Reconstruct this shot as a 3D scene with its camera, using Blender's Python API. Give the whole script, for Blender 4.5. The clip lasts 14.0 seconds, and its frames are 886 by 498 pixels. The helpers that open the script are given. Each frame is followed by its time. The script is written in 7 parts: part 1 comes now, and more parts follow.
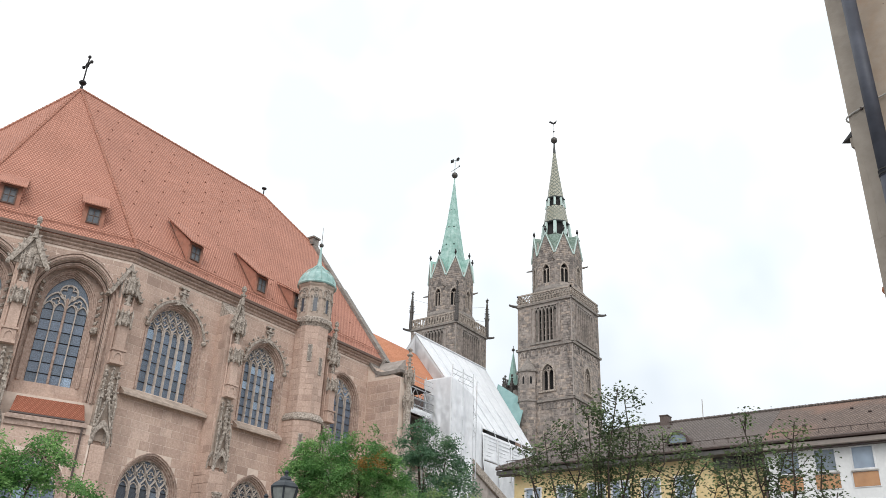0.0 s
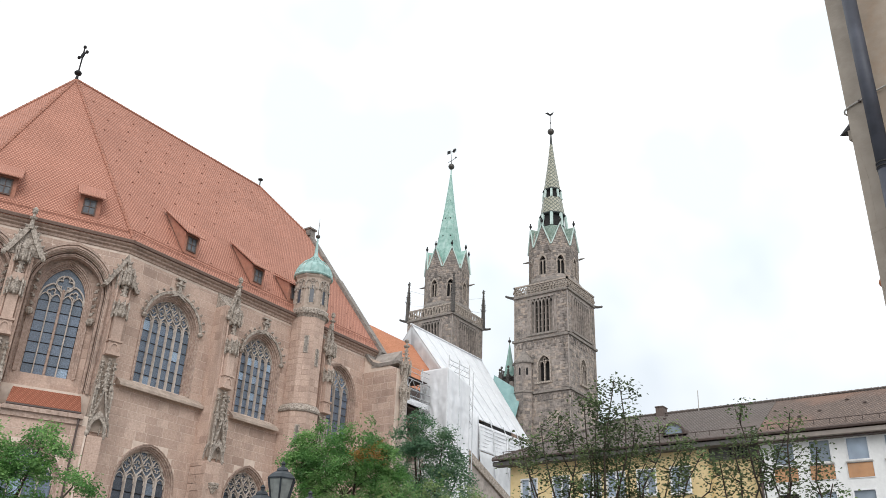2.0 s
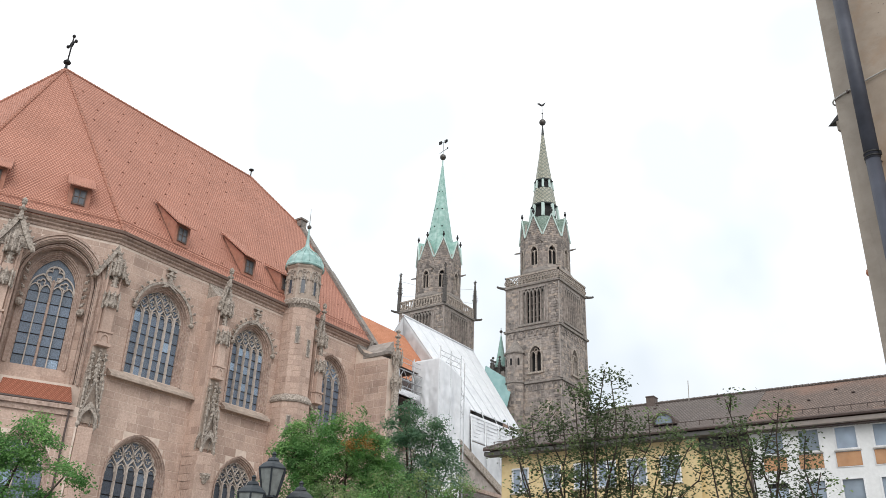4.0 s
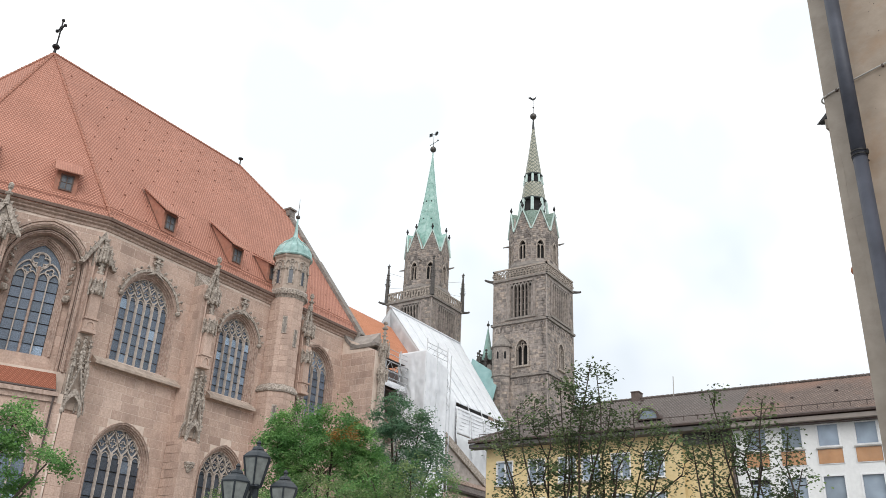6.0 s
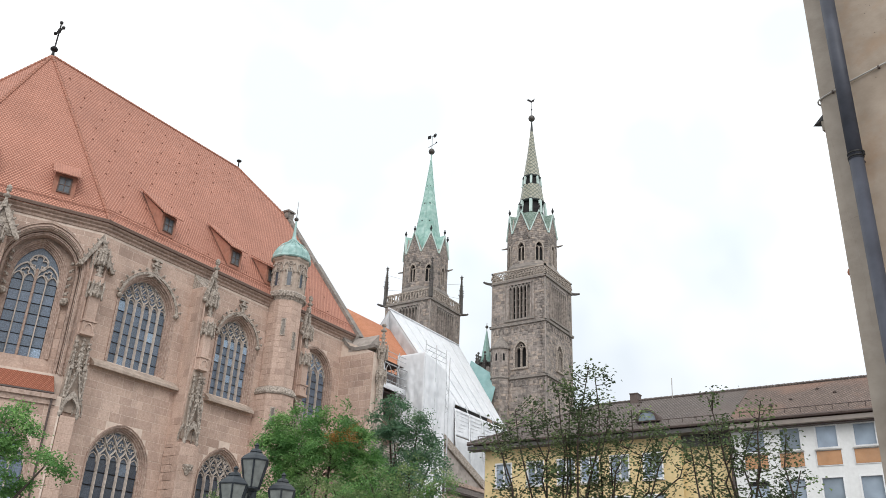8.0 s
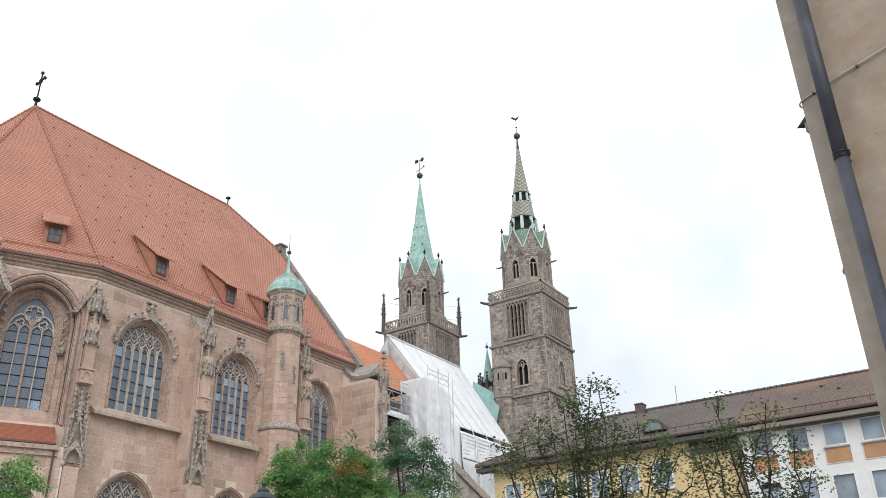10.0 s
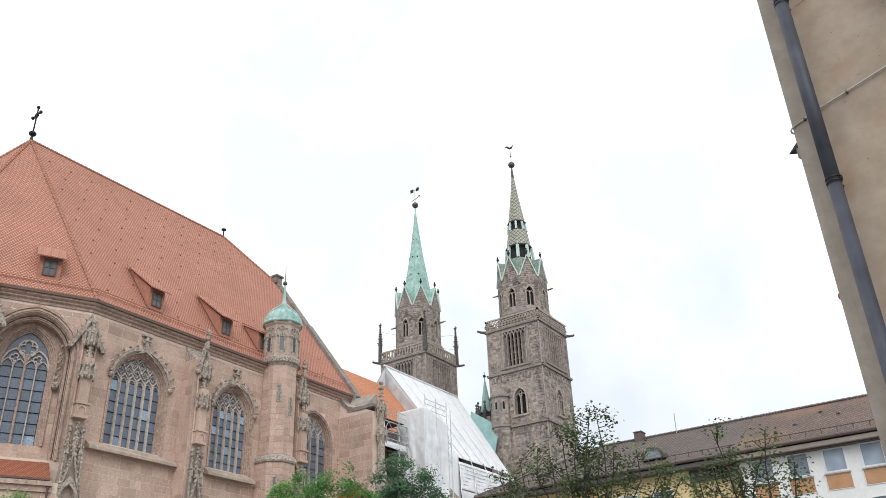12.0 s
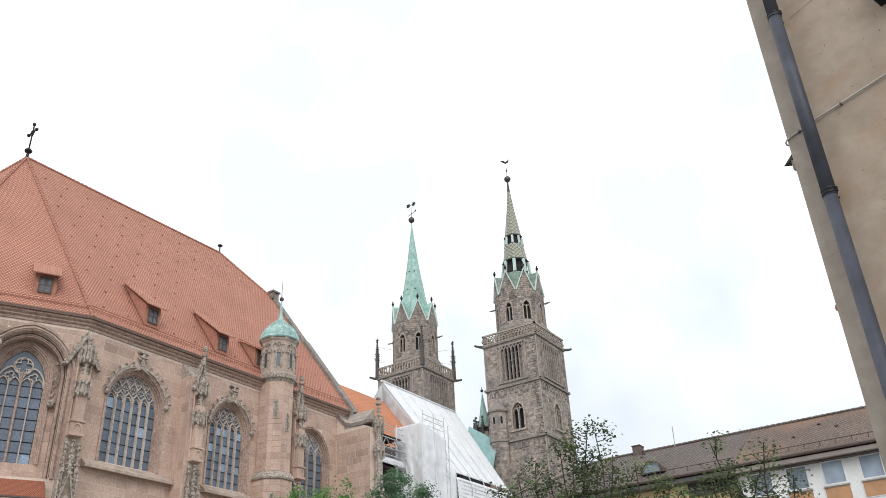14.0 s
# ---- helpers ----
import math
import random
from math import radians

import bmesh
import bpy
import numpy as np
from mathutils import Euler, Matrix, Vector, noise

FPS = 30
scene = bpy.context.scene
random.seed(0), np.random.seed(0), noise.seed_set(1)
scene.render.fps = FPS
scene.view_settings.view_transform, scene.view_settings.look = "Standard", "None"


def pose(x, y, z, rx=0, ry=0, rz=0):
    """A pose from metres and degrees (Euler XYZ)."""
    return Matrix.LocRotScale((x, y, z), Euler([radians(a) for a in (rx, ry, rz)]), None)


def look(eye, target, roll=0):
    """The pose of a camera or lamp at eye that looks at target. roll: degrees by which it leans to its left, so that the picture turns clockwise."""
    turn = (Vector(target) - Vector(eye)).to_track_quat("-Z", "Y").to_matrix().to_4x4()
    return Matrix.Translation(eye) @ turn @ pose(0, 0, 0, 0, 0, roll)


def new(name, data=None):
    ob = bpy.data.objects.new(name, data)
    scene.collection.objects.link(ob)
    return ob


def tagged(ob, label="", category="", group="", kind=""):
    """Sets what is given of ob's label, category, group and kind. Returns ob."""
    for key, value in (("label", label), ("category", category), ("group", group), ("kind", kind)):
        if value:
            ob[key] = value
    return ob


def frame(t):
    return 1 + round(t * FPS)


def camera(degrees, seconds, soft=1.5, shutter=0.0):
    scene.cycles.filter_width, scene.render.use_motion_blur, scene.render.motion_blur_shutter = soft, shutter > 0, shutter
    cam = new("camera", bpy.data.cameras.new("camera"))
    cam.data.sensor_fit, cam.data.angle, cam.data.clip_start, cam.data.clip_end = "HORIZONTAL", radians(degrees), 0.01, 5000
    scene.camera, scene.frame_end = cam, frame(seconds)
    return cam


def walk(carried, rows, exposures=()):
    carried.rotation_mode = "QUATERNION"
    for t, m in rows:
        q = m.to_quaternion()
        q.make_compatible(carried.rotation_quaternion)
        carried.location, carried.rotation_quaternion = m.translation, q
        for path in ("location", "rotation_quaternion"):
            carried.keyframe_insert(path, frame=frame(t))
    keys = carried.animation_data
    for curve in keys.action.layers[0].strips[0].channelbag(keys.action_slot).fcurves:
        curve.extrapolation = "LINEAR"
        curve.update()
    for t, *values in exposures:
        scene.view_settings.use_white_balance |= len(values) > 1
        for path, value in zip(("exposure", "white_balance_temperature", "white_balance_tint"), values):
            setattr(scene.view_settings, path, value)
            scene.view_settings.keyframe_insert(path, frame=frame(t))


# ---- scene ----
SKY, SUN, EXPOSURE = 1.34, 1.25, 0.15

cam = camera(55.24, 14.0, soft=0.7)
PATH = [
    (0.0, pose(0.001, -0.002, 1.601, 115.897, -2.148, 34.851)),
    (0.5, pose(-0.003, -0.001, 1.610, 115.664, -2.148, 34.793)),
    (1.0, pose(-0.006, 0.002, 1.609, 115.601, -2.110, 34.723)),
    (1.5, pose(-0.006, -0.012, 1.606, 115.430, -2.132, 34.648)),
    (2.0, pose(-0.007, -0.004, 1.610, 115.317, -2.107, 34.607)),
    (2.5, pose(-0.005, -0.003, 1.614, 115.180, -2.092, 34.614)),
    (3.0, pose(-0.000, 0.002, 1.608, 115.032, -2.026, 34.531)),
    (5.5, pose(0.005, 0.007, 1.602, 114.315, -2.046, 33.159)),
    (6.0, pose(0.005, 0.013, 1.595, 114.244, -2.454, 32.984)),
    (6.5, pose(0.000, 0.030, 1.598, 114.303, -2.808, 32.821)),
    (7.0, pose(0.007, 0.023, 1.594, 114.264, -3.196, 32.651)),
    (9.5, pose(0.017, 0.019, 1.616, 115.046, 0.605, 33.877)),
    (10.0, pose(0.016, 0.023, 1.629, 115.893, 1.367, 34.214)),
    (10.5, pose(0.017, 0.025, 1.627, 116.522, 1.764, 34.408)),
    (11.0, pose(0.019, 0.029, 1.622, 117.028, 1.941, 34.404)),
    (11.5, pose(0.014, 0.027, 1.626, 117.524, 2.023, 34.344)),
    (12.0, pose(0.018, 0.037, 1.635, 117.873, 2.056, 34.266)),
    (12.5, pose(0.018, 0.040, 1.635, 118.271, 2.170, 34.239)),
    (13.0, pose(0.016, 0.035, 1.637, 118.510, 2.345, 34.203)),
    (13.5, pose(0.014, 0.058, 1.646, 118.734, 2.484, 34.254)),
    (14.0, pose(0.013, 0.051, 1.639, 118.857, 2.497, 34.240)),
]
walk(cam, PATH)
scene.view_settings.exposure = EXPOSURE

# ---- light ----
def make_world():
    w = bpy.data.worlds.new("overcast_sky")
    scene.world = w
    w.use_nodes = True
    nt = w.node_tree
    nt.nodes.clear()
    out = nt.nodes.new("ShaderNodeOutputWorld")
    bg = nt.nodes.new("ShaderNodeBackground")
    sky = nt.nodes.new("ShaderNodeTexSky")
    sky.sky_type, sky.sun_disc = "NISHITA", False
    sky.sun_elevation, sky.sun_rotation = radians(48), radians(150)
    dim = nt.nodes.new("ShaderNodeVectorMath")
    dim.operation = "SCALE"
    dim.inputs[3].default_value = 0.12
    coord = nt.nodes.new("ShaderNodeTexCoord")
    big = nt.nodes.new("ShaderNodeTexNoise")
    big.inputs["Scale"].default_value, big.inputs["Detail"].default_value = 2.6, 4.0
    big.inputs["Roughness"].default_value = 0.5
    ramp = nt.nodes.new("ShaderNodeValToRGB")
    ramp.color_ramp.elements[0].position, ramp.color_ramp.elements[1].position = 0.37, 0.61
    ramp.color_ramp.elements[0].color = (0.68, 0.735, 0.76, 1)
    ramp.color_ramp.elements[1].color = (1.06, 1.06, 1.06, 1)
    mix = nt.nodes.new("ShaderNodeMixRGB")
    mix.inputs[0].default_value = 0.94
    shift = nt.nodes.new("ShaderNodeMapping")
    shift.inputs["Location"].default_value = (-0.058, -0.16, 0.199)
    nt.links.new(coord.outputs["Generated"], shift.inputs["Vector"])
    nt.links.new(shift.outputs[0], big.inputs["Vector"])
    nt.links.new(big.outputs["Fac"], ramp.inputs[0])
    nt.links.new(sky.outputs[0], dim.inputs[0])
    nt.links.new(dim.outputs[0], mix.inputs[1])
    nt.links.new(ramp.outputs[0], mix.inputs[2])
    split = nt.nodes.new("ShaderNodeSeparateXYZ")
    low = nt.nodes.new("ShaderNodeValToRGB")
    low.color_ramp.elements[0].position, low.color_ramp.elements[1].position = 0.20, 0.46
    low.color_ramp.elements[0].color = (0.585, 0.62, 0.67, 1)
    low.color_ramp.elements[1].color = (1, 1, 1, 1)
    haze = nt.nodes.new("ShaderNodeMixRGB")
    haze.blend_type = "MULTIPLY"
    haze.inputs[0].default_value = 1.0
    nt.links.new(coord.outputs["Generated"], split.inputs[0])
    nt.links.new(split.outputs["Z"], low.inputs[0])
    nt.links.new(mix.outputs[0], haze.inputs[1])
    nt.links.new(low.outputs[0], haze.inputs[2])
    nt.links.new(haze.outputs[0], bg.inputs[0])
    bg.inputs[1].default_value = SKY
    nt.links.new(bg.outputs[0], out.inputs[0])


make_world()
sun_data = bpy.data.lights.new("sun", "SUN")
sun_data.energy, sun_data.angle, sun_data.color = SUN, radians(40), (1.0, 0.985, 0.97)
sun = new("sun", sun_data)
sun.matrix_world = look((40, -60, 110), (-45, 50, 10))


# ---- materials ----
def ramp_node(nt, stops):
    r = nt.nodes.new("ShaderNodeValToRGB")
    els = r.color_ramp.elements
    while len(els) < len(stops):
        els.new(0.5)
    for e, (p, c) in zip(els, stops):
        e.position, e.color = p, (*c, 1)
    return r


def material(name, colors, rough=0.85, metal=0.0, grain=8.0, stain=0.35, bump=0.3, vary=None, vary_amount=0.0, stain_col=(0.12, 0.11, 0.10), stain_amount=0.35, streak=1.0, spec=0.3):
    """colors: two or more base colours mixed by a fine grain; stains at a second, larger scale; vary: 'object' or 'island' random brightness."""
    m = bpy.data.materials.new(name)
    m.use_nodes = True
    nt = m.node_tree
    bsdf = nt.nodes["Principled BSDF"]
    bsdf.inputs["Roughness"].default_value, bsdf.inputs["Metallic"].default_value = rough, metal
    bsdf.inputs["Specular IOR Level"].default_value = spec
    geo = nt.nodes.new("ShaderNodeNewGeometry")
    fine = nt.nodes.new("ShaderNodeTexNoise")
    fine.inputs["Scale"].default_value, fine.inputs["Detail"].default_value = grain, 4.0
    nt.links.new(geo.outputs["Position"], fine.inputs["Vector"])
    n = len(colors)
    cr = ramp_node(nt, [(0.30 + 0.40 * i / max(1, n - 1), c) for i, c in enumerate(colors)])
    nt.links.new(fine.outputs["Fac"], cr.inputs[0])
    last = cr.outputs[0]
    if vary:
        if vary == "object":
            rnd = nt.nodes.new("ShaderNodeObjectInfo").outputs["Random"]
        else:
            rnd = geo.outputs["Random Per Island"]
        vr = ramp_node(nt, vary_amount)
        nt.links.new(rnd, vr.inputs[0])
        mul = nt.nodes.new("ShaderNodeMixRGB")
        mul.blend_type = "MULTIPLY"
        mul.inputs[0].default_value = 1.0
        nt.links.new(last, mul.inputs[1])
        nt.links.new(vr.outputs[0], mul.inputs[2])
        last = mul.outputs[0]
    mp = nt.nodes.new("ShaderNodeMapping")
    mp.inputs["Scale"].default_value = (1, 1, streak)
    nt.links.new(geo.outputs["Position"], mp.inputs["Vector"])
    big = nt.nodes.new("ShaderNodeTexNoise")
    big.inputs["Scale"].default_value, big.inputs["Detail"].default_value = stain, 6.0
    big.inputs["Roughness"].default_value = 0.65
    nt.links.new(mp.outputs[0], big.inputs["Vector"])
    sr = ramp_node(nt, [(0.50, (0, 0, 0)), (0.72, (stain_amount,) * 3)])
    nt.links.new(big.outputs["Fac"], sr.inputs[0])
    sm = nt.nodes.new("ShaderNodeMixRGB")
    sm.inputs[2].default_value = (*stain_col, 1)
    nt.links.new(sr.outputs[0], sm.inputs[0])
    nt.links.new(last, sm.inputs[1])
    nt.links.new(sm.outputs[0], bsdf.inputs["Base Color"])
    if bump:
        b = nt.nodes.new("ShaderNodeBump")
        b.inputs["Strength"].default_value, b.inputs["Distance"].default_value = bump, 0.03
        nt.links.new(fine.outputs["Fac"], b.inputs["Height"])
        nt.links.new(b.outputs[0], bsdf.inputs["Normal"])
    return m


def tile_material(name, dark, mid, light, w, h, bump=0.8, patch=None):
    """Roof tiles laid in courses: pattern by UV in metres."""
    m = bpy.data.materials.new(name)
    m.use_nodes = True
    nt = m.node_tree
    bsdf = nt.nodes["Principled BSDF"]
    bsdf.inputs["Roughness"].default_value, bsdf.inputs["Specular IOR Level"].default_value = 0.8, 0.25
    uv = nt.nodes.new("ShaderNodeTexCoord")
    br = nt.nodes.new("ShaderNodeTexBrick")
    br.inputs["Scale"].default_value = 1.0
    br.inputs["Brick Width"].default_value, br.inputs["Row Height"].default_value = w, h
    br.inputs["Mortar Size"].default_value, br.inputs["Mortar Smooth"].default_value = 0.045, 0.6
    br.inputs["Color1"].default_value, br.inputs["Color2"].default_value = (*mid, 1), (*light, 1)
    br.inputs["Mortar"].default_value = (*dark, 1)
    br.inputs["Bias"].default_value = 0.0
    nt.links.new(uv.outputs["UV"], br.inputs["Vector"])
    big = nt.nodes.new("ShaderNodeTexNoise")
    big.inputs["Scale"].default_value, big.inputs["Detail"].default_value = 0.25, 7.0
    nt.links.new(uv.outputs["UV"], big.inputs["Vector"])
    rr = ramp_node(nt, [(0.35, (0.93, 0.93, 0.93)), (0.65, (1.06, 1.06, 1.06))])
    nt.links.new(big.outputs["Fac"], rr.inputs[0])
    mul = nt.nodes.new("ShaderNodeMixRGB")
    mul.blend_type = "MULTIPLY"
    mul.inputs[0].default_value = 1.0
    nt.links.new(br.outputs["Color"], mul.inputs[1])
    nt.links.new(rr.outputs[0], mul.inputs[2])
    last = mul.outputs[0]
    if patch:
        pn = nt.nodes.new("ShaderNodeTexNoise")
        pn.inputs["Scale"].default_value, pn.inputs["Detail"].default_value = 0.16, 3.0
        nt.links.new(uv.outputs["UV"], pn.inputs["Vector"])
        pr = ramp_node(nt, [(0.50, (0, 0, 0)), (0.62, (0.8, 0.8, 0.8))])
        nt.links.new(pn.outputs["Fac"], pr.inputs[0])
        pm = nt.nodes.new("ShaderNodeMixRGB")
        pm.inputs[2].default_value = (*patch, 1)
        nt.links.new(pr.outputs[0], pm.inputs[0])
        nt.links.new(last, pm.inputs[1])
        last = pm.outputs[0]
    nt.links.new(last, bsdf.inputs["Base Color"])
    b = nt.nodes.new("ShaderNodeBump")
    b.inputs["Strength"].default_value, b.inputs["Distance"].default_value = bump, 0.03
    b.invert = True
    nt.links.new(br.outputs["Fac"], b.inputs["Height"])
    nt.links.new(b.outputs[0], bsdf.inputs["Normal"])
    return m


def lattice_material(name):
    """Glazed tiles in a pale and green lozenge pattern."""
    m = bpy.data.materials.new(name)
    m.use_nodes = True
    nt = m.node_tree
    bsdf = nt.nodes["Principled BSDF"]
    bsdf.inputs["Roughness"].default_value = 0.45
    uv = nt.nodes.new("ShaderNodeTexCoord")
    mp = nt.nodes.new("ShaderNodeMapping")
    mp.inputs["Rotation"].default_value = (0, 0, radians(45))
    mp.inputs["Scale"].default_value = (2.1, 2.1, 1)
    ck = nt.nodes.new("ShaderNodeTexBrick")
    ck.offset = 0.0
    ck.inputs["Scale"].default_value = 1.0
    ck.inputs["Brick Width"].default_value = ck.inputs["Row Height"].default_value = 1.0
    ck.inputs["Mortar Size"].default_value, ck.inputs["Mortar Smooth"].default_value = 0.13, 0.1
    ck.inputs["Color1"].default_value = (0.42, 0.405, 0.32, 1)
    ck.inputs["Color2"].default_value = (0.33, 0.315, 0.23, 1)
    ck.inputs["Mortar"].default_value = (0.10, 0.12, 0.10, 1)
    nt.links.new(uv.outputs["UV"], mp.inputs["Vector"])
    nt.links.new(mp.outputs[0], ck.inputs["Vector"])
    nt.links.new(ck.outputs["Color"], bsdf.inputs["Base Color"])
    return m


def glass_material(name, tint, rough=0.25, grain=13.0):
    m = material(name, [tuple(c * 0.62 for c in tint), tint, tuple(min(1.0, c * 1.45) for c in tint)], rough=rough, grain=grain, bump=0.25 if grain > 2 else 0.04, stain_amount=0.1, spec=0.6,
                 vary="object", vary_amount=[(0.0, (0.8, 0.8, 0.8)), (0.88, (1.15, 1.15, 1.2)), (0.93, (2.6, 2.7, 2.7))])
    return m


STONE_VARY = [(0.0, (0.78, 0.74, 0.72)), (0.12, (0.93, 0.90, 0.88)), (0.6, (1.03, 1.0, 0.98)), (0.9, (1.07, 1.05, 1.03)), (1.0, (1.18, 1.18, 1.18))]
TOWER_VARY = [(0.0, (0.46, 0.46, 0.47)), (0.14, (0.74, 0.74, 0.75)), (0.6, (0.97, 0.96, 0.96)), (0.88, (1.12, 1.05, 0.98)), (1.0, (1.32, 1.26, 1.2))]
M_STONE = material("pink_sandstone", [(0.445, 0.325, 0.266), (0.51, 0.38, 0.315), (0.575, 0.437, 0.366)], grain=9.0, stain=0.55, bump=0.5, vary="object", vary_amount=STONE_VARY, stain_col=(0.23, 0.17, 0.14), stain_amount=0.5, streak=0.4)
M_STONE_I = material("pink_sandstone_joined", [(0.445, 0.325, 0.266), (0.51, 0.38, 0.315), (0.575, 0.437, 0.366)], grain=9.0, stain=0.55, bump=0.5, vary="island", vary_amount=STONE_VARY, stain_col=(0.23, 0.17, 0.14), stain_amount=0.5, streak=0.4)
M_MORTAR = material("pale_mortar", [(0.60, 0.48, 0.40), (0.72, 0.60, 0.51)], grain=3, stain=0.3, bump=0.2, stain_col=(0.26, 0.19, 0.16), stain_amount=0.4)
M_CARVED = material("weathered_grey_sandstone", [(0.17, 0.142, 0.12), (0.37, 0.315, 0.268), (0.55, 0.482, 0.418)], grain=7.0, stain=1.5, bump=1.0, stain_col=(0.12, 0.11, 0.10), stain_amount=0.5)
M_TRACERY = material("pale_tracery_stone", [(0.47, 0.405, 0.355), (0.62, 0.545, 0.485)], grain=5, stain=0.9, stain_col=(0.25, 0.2, 0.17), stain_amount=0.4)
M_MOULD = material("brown_moulded_stone", [(0.31, 0.218, 0.175), (0.43, 0.315, 0.26), (0.52, 0.40, 0.335)], grain=6, stain=0.9, stain_col=(0.15, 0.115, 0.10), stain_amount=0.6)
M_TOWER = material("tower_sandstone", [(0.22, 0.19, 0.168), (0.335, 0.292, 0.26), (0.44, 0.385, 0.34)], grain=2.8, stain=0.7, bump=0.6, vary="island", vary_amount=TOWER_VARY, stain_col=(0.085, 0.08, 0.078), stain_amount=0.75, streak=0.5)
M_TOWER_BACK = material("tower_joints", [(0.30, 0.26, 0.232), (0.43, 0.378, 0.34)], grain=2.0, stain=0.7, stain_col=(0.10, 0.095, 0.09), stain_amount=0.6)
M_TOWER_TRIM = material("tower_cornice_stone", [(0.16, 0.142, 0.128), (0.31, 0.275, 0.245)], grain=3.0, stain=0.5, stain_col=(0.06, 0.055, 0.05), stain_amount=0.6)
M_TILE = tile_material("red_clay_tiles", (0.30, 0.13, 0.09), (0.52, 0.245, 0.175), (0.575, 0.285, 0.21), 0.22, 0.20, bump=1.0)
M_TILE_LOW = tile_material("red_lean_to_tiles", (0.25, 0.085, 0.05), (0.42, 0.165, 0.105), (0.50, 0.205, 0.135), 0.15, 0.13, bump=0.8)
M_SILL = material("weathered_sill_stone", [(0.36, 0.285, 0.235), (0.50, 0.405, 0.335)], grain=4, stain=0.9, bump=0.3, stain_col=(0.2, 0.17, 0.15), stain_amount=0.5)
M_TILE_NEW = tile_material("new_orange_tiles", (0.44, 0.17, 0.085), (0.60, 0.265, 0.155), (0.66, 0.305, 0.185), 0.22, 0.2)
M_TILE_OLD = tile_material("old_brown_tiles", (0.09, 0.076, 0.069), (0.155, 0.13, 0.118), (0.235, 0.2, 0.182), 0.20, 0.19, bump=1.0, patch=(0.155, 0.125, 0.112))
M_TILE_RUST = tile_material("rusty_brown_tiles", (0.10, 0.075, 0.064), (0.175, 0.13, 0.11), (0.27, 0.20, 0.165), 0.20, 0.19, bump=1.0, patch=(0.24, 0.148, 0.112))
M_RIDGE = material("ridge_tile", [(0.34, 0.15, 0.10), (0.44, 0.21, 0.15)], grain=4, stain=1.2)
M_RIDGE_DARK = material("dark_vent_tile", [(0.24, 0.105, 0.07), (0.30, 0.14, 0.1)], grain=4)
M_COPPER = material("green_copper", [(0.23, 0.40, 0.345), (0.33, 0.51, 0.455), (0.44, 0.60, 0.55)], rough=0.6, grain=1.6, stain=0.6, bump=0.25, stain_col=(0.12, 0.25, 0.21), stain_amount=0.6, streak=0.25)
M_DOME = material("pale_blue_green_copper", [(0.25, 0.40, 0.375), (0.35, 0.51, 0.485), (0.46, 0.61, 0.585)], rough=0.6, grain=2.0, stain=0.9, bump=0.2, stain_col=(0.15, 0.28, 0.25), stain_amount=0.6, streak=0.3)
M_COPPER_DARK = material("dark_copper_ring", [(0.03, 0.035, 0.035), (0.06, 0.07, 0.07)], rough=0.6)
M_LATTICE = lattice_material("glazed_lozenge_tiles")
M_GLASS = glass_material("leaded_glass", (0.13, 0.165, 0.212), 0.3)
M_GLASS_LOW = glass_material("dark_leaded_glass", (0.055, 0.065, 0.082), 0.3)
M_HOUSE_GLASS = glass_material("window_pane", (0.26, 0.31, 0.36), 0.12, 0.5)
M_DORMER_GLASS = material("dim_dormer_glass", [(0.09, 0.095, 0.105), (0.17, 0.18, 0.195)], rough=0.4, grain=3, bump=0.05, spec=0.2)
M_COPPER_PALE = material("pale_copper_edge", [(0.45, 0.58, 0.53), (0.58, 0.68, 0.64)], rough=0.6, grain=1.5, stain=0.8)
M_DORMER_FRAME = material("grey_brown_frame", [(0.10, 0.065, 0.055), (0.16, 0.11, 0.09)], grain=5, bump=0.05)
M_COPPER_BLUE = material("blue_green_copper", [(0.20, 0.35, 0.345), (0.28, 0.43, 0.425)], rough=0.6, grain=0.9, stain=0.6, bump=0.15, stain_col=(0.12, 0.22, 0.21), stain_amount=0.6, streak=0.25)
M_SOOT = material("blackened_stone", [(0.05, 0.046, 0.043), (0.15, 0.138, 0.128)], grain=5, stain=1.5)
# near-black colour for unlit depth in openings; also on blinds and hatches
M_DARK = material("painted_dark", [(0.012, 0.012, 0.013), (0.022, 0.021, 0.021)], rough=0.9, bump=0)
M_IRON = material("black_iron", [(0.015, 0.015, 0.017), (0.035, 0.034, 0.034)], rough=0.5, metal=0.6, bump=0.05)
M_BALL = material("tarnished_ball", [(0.07, 0.065, 0.06), (0.13, 0.12, 0.11)], rough=0.45, metal=0.7, bump=0.05)
M_EAVES_GUTTER = material("copper_brown_gutter", [(0.15, 0.095, 0.075), (0.22, 0.15, 0.12)], rough=0.5, bump=0.05)
M_GABLE_TILE = material("grey_green_glazed_tile", [(0.13, 0.19, 0.155), (0.21, 0.285, 0.24), (0.33, 0.39, 0.335)], rough=0.5, grain=3.5, stain=1.0, stain_col=(0.09, 0.11, 0.09), stain_amount=0.5)
M_SLATE = material("dark_grey_board", [(0.075, 0.072, 0.068), (0.115, 0.11, 0.104)], rough=0.7, grain=3)
M_BRICK = material("red_chimney_brick", [(0.105, 0.08, 0.072), (0.165, 0.128, 0.114)], grain=9, stain=2.0)
M_FASCIA = material("grey_beige_fascia", [(0.24, 0.205, 0.182), (0.30, 0.262, 0.235)], rough=0.7, grain=2)
M_GUTTER = material("brown_gutter", [(0.07, 0.05, 0.045), (0.11, 0.08, 0.07)], rough=0.5, bump=0.05)
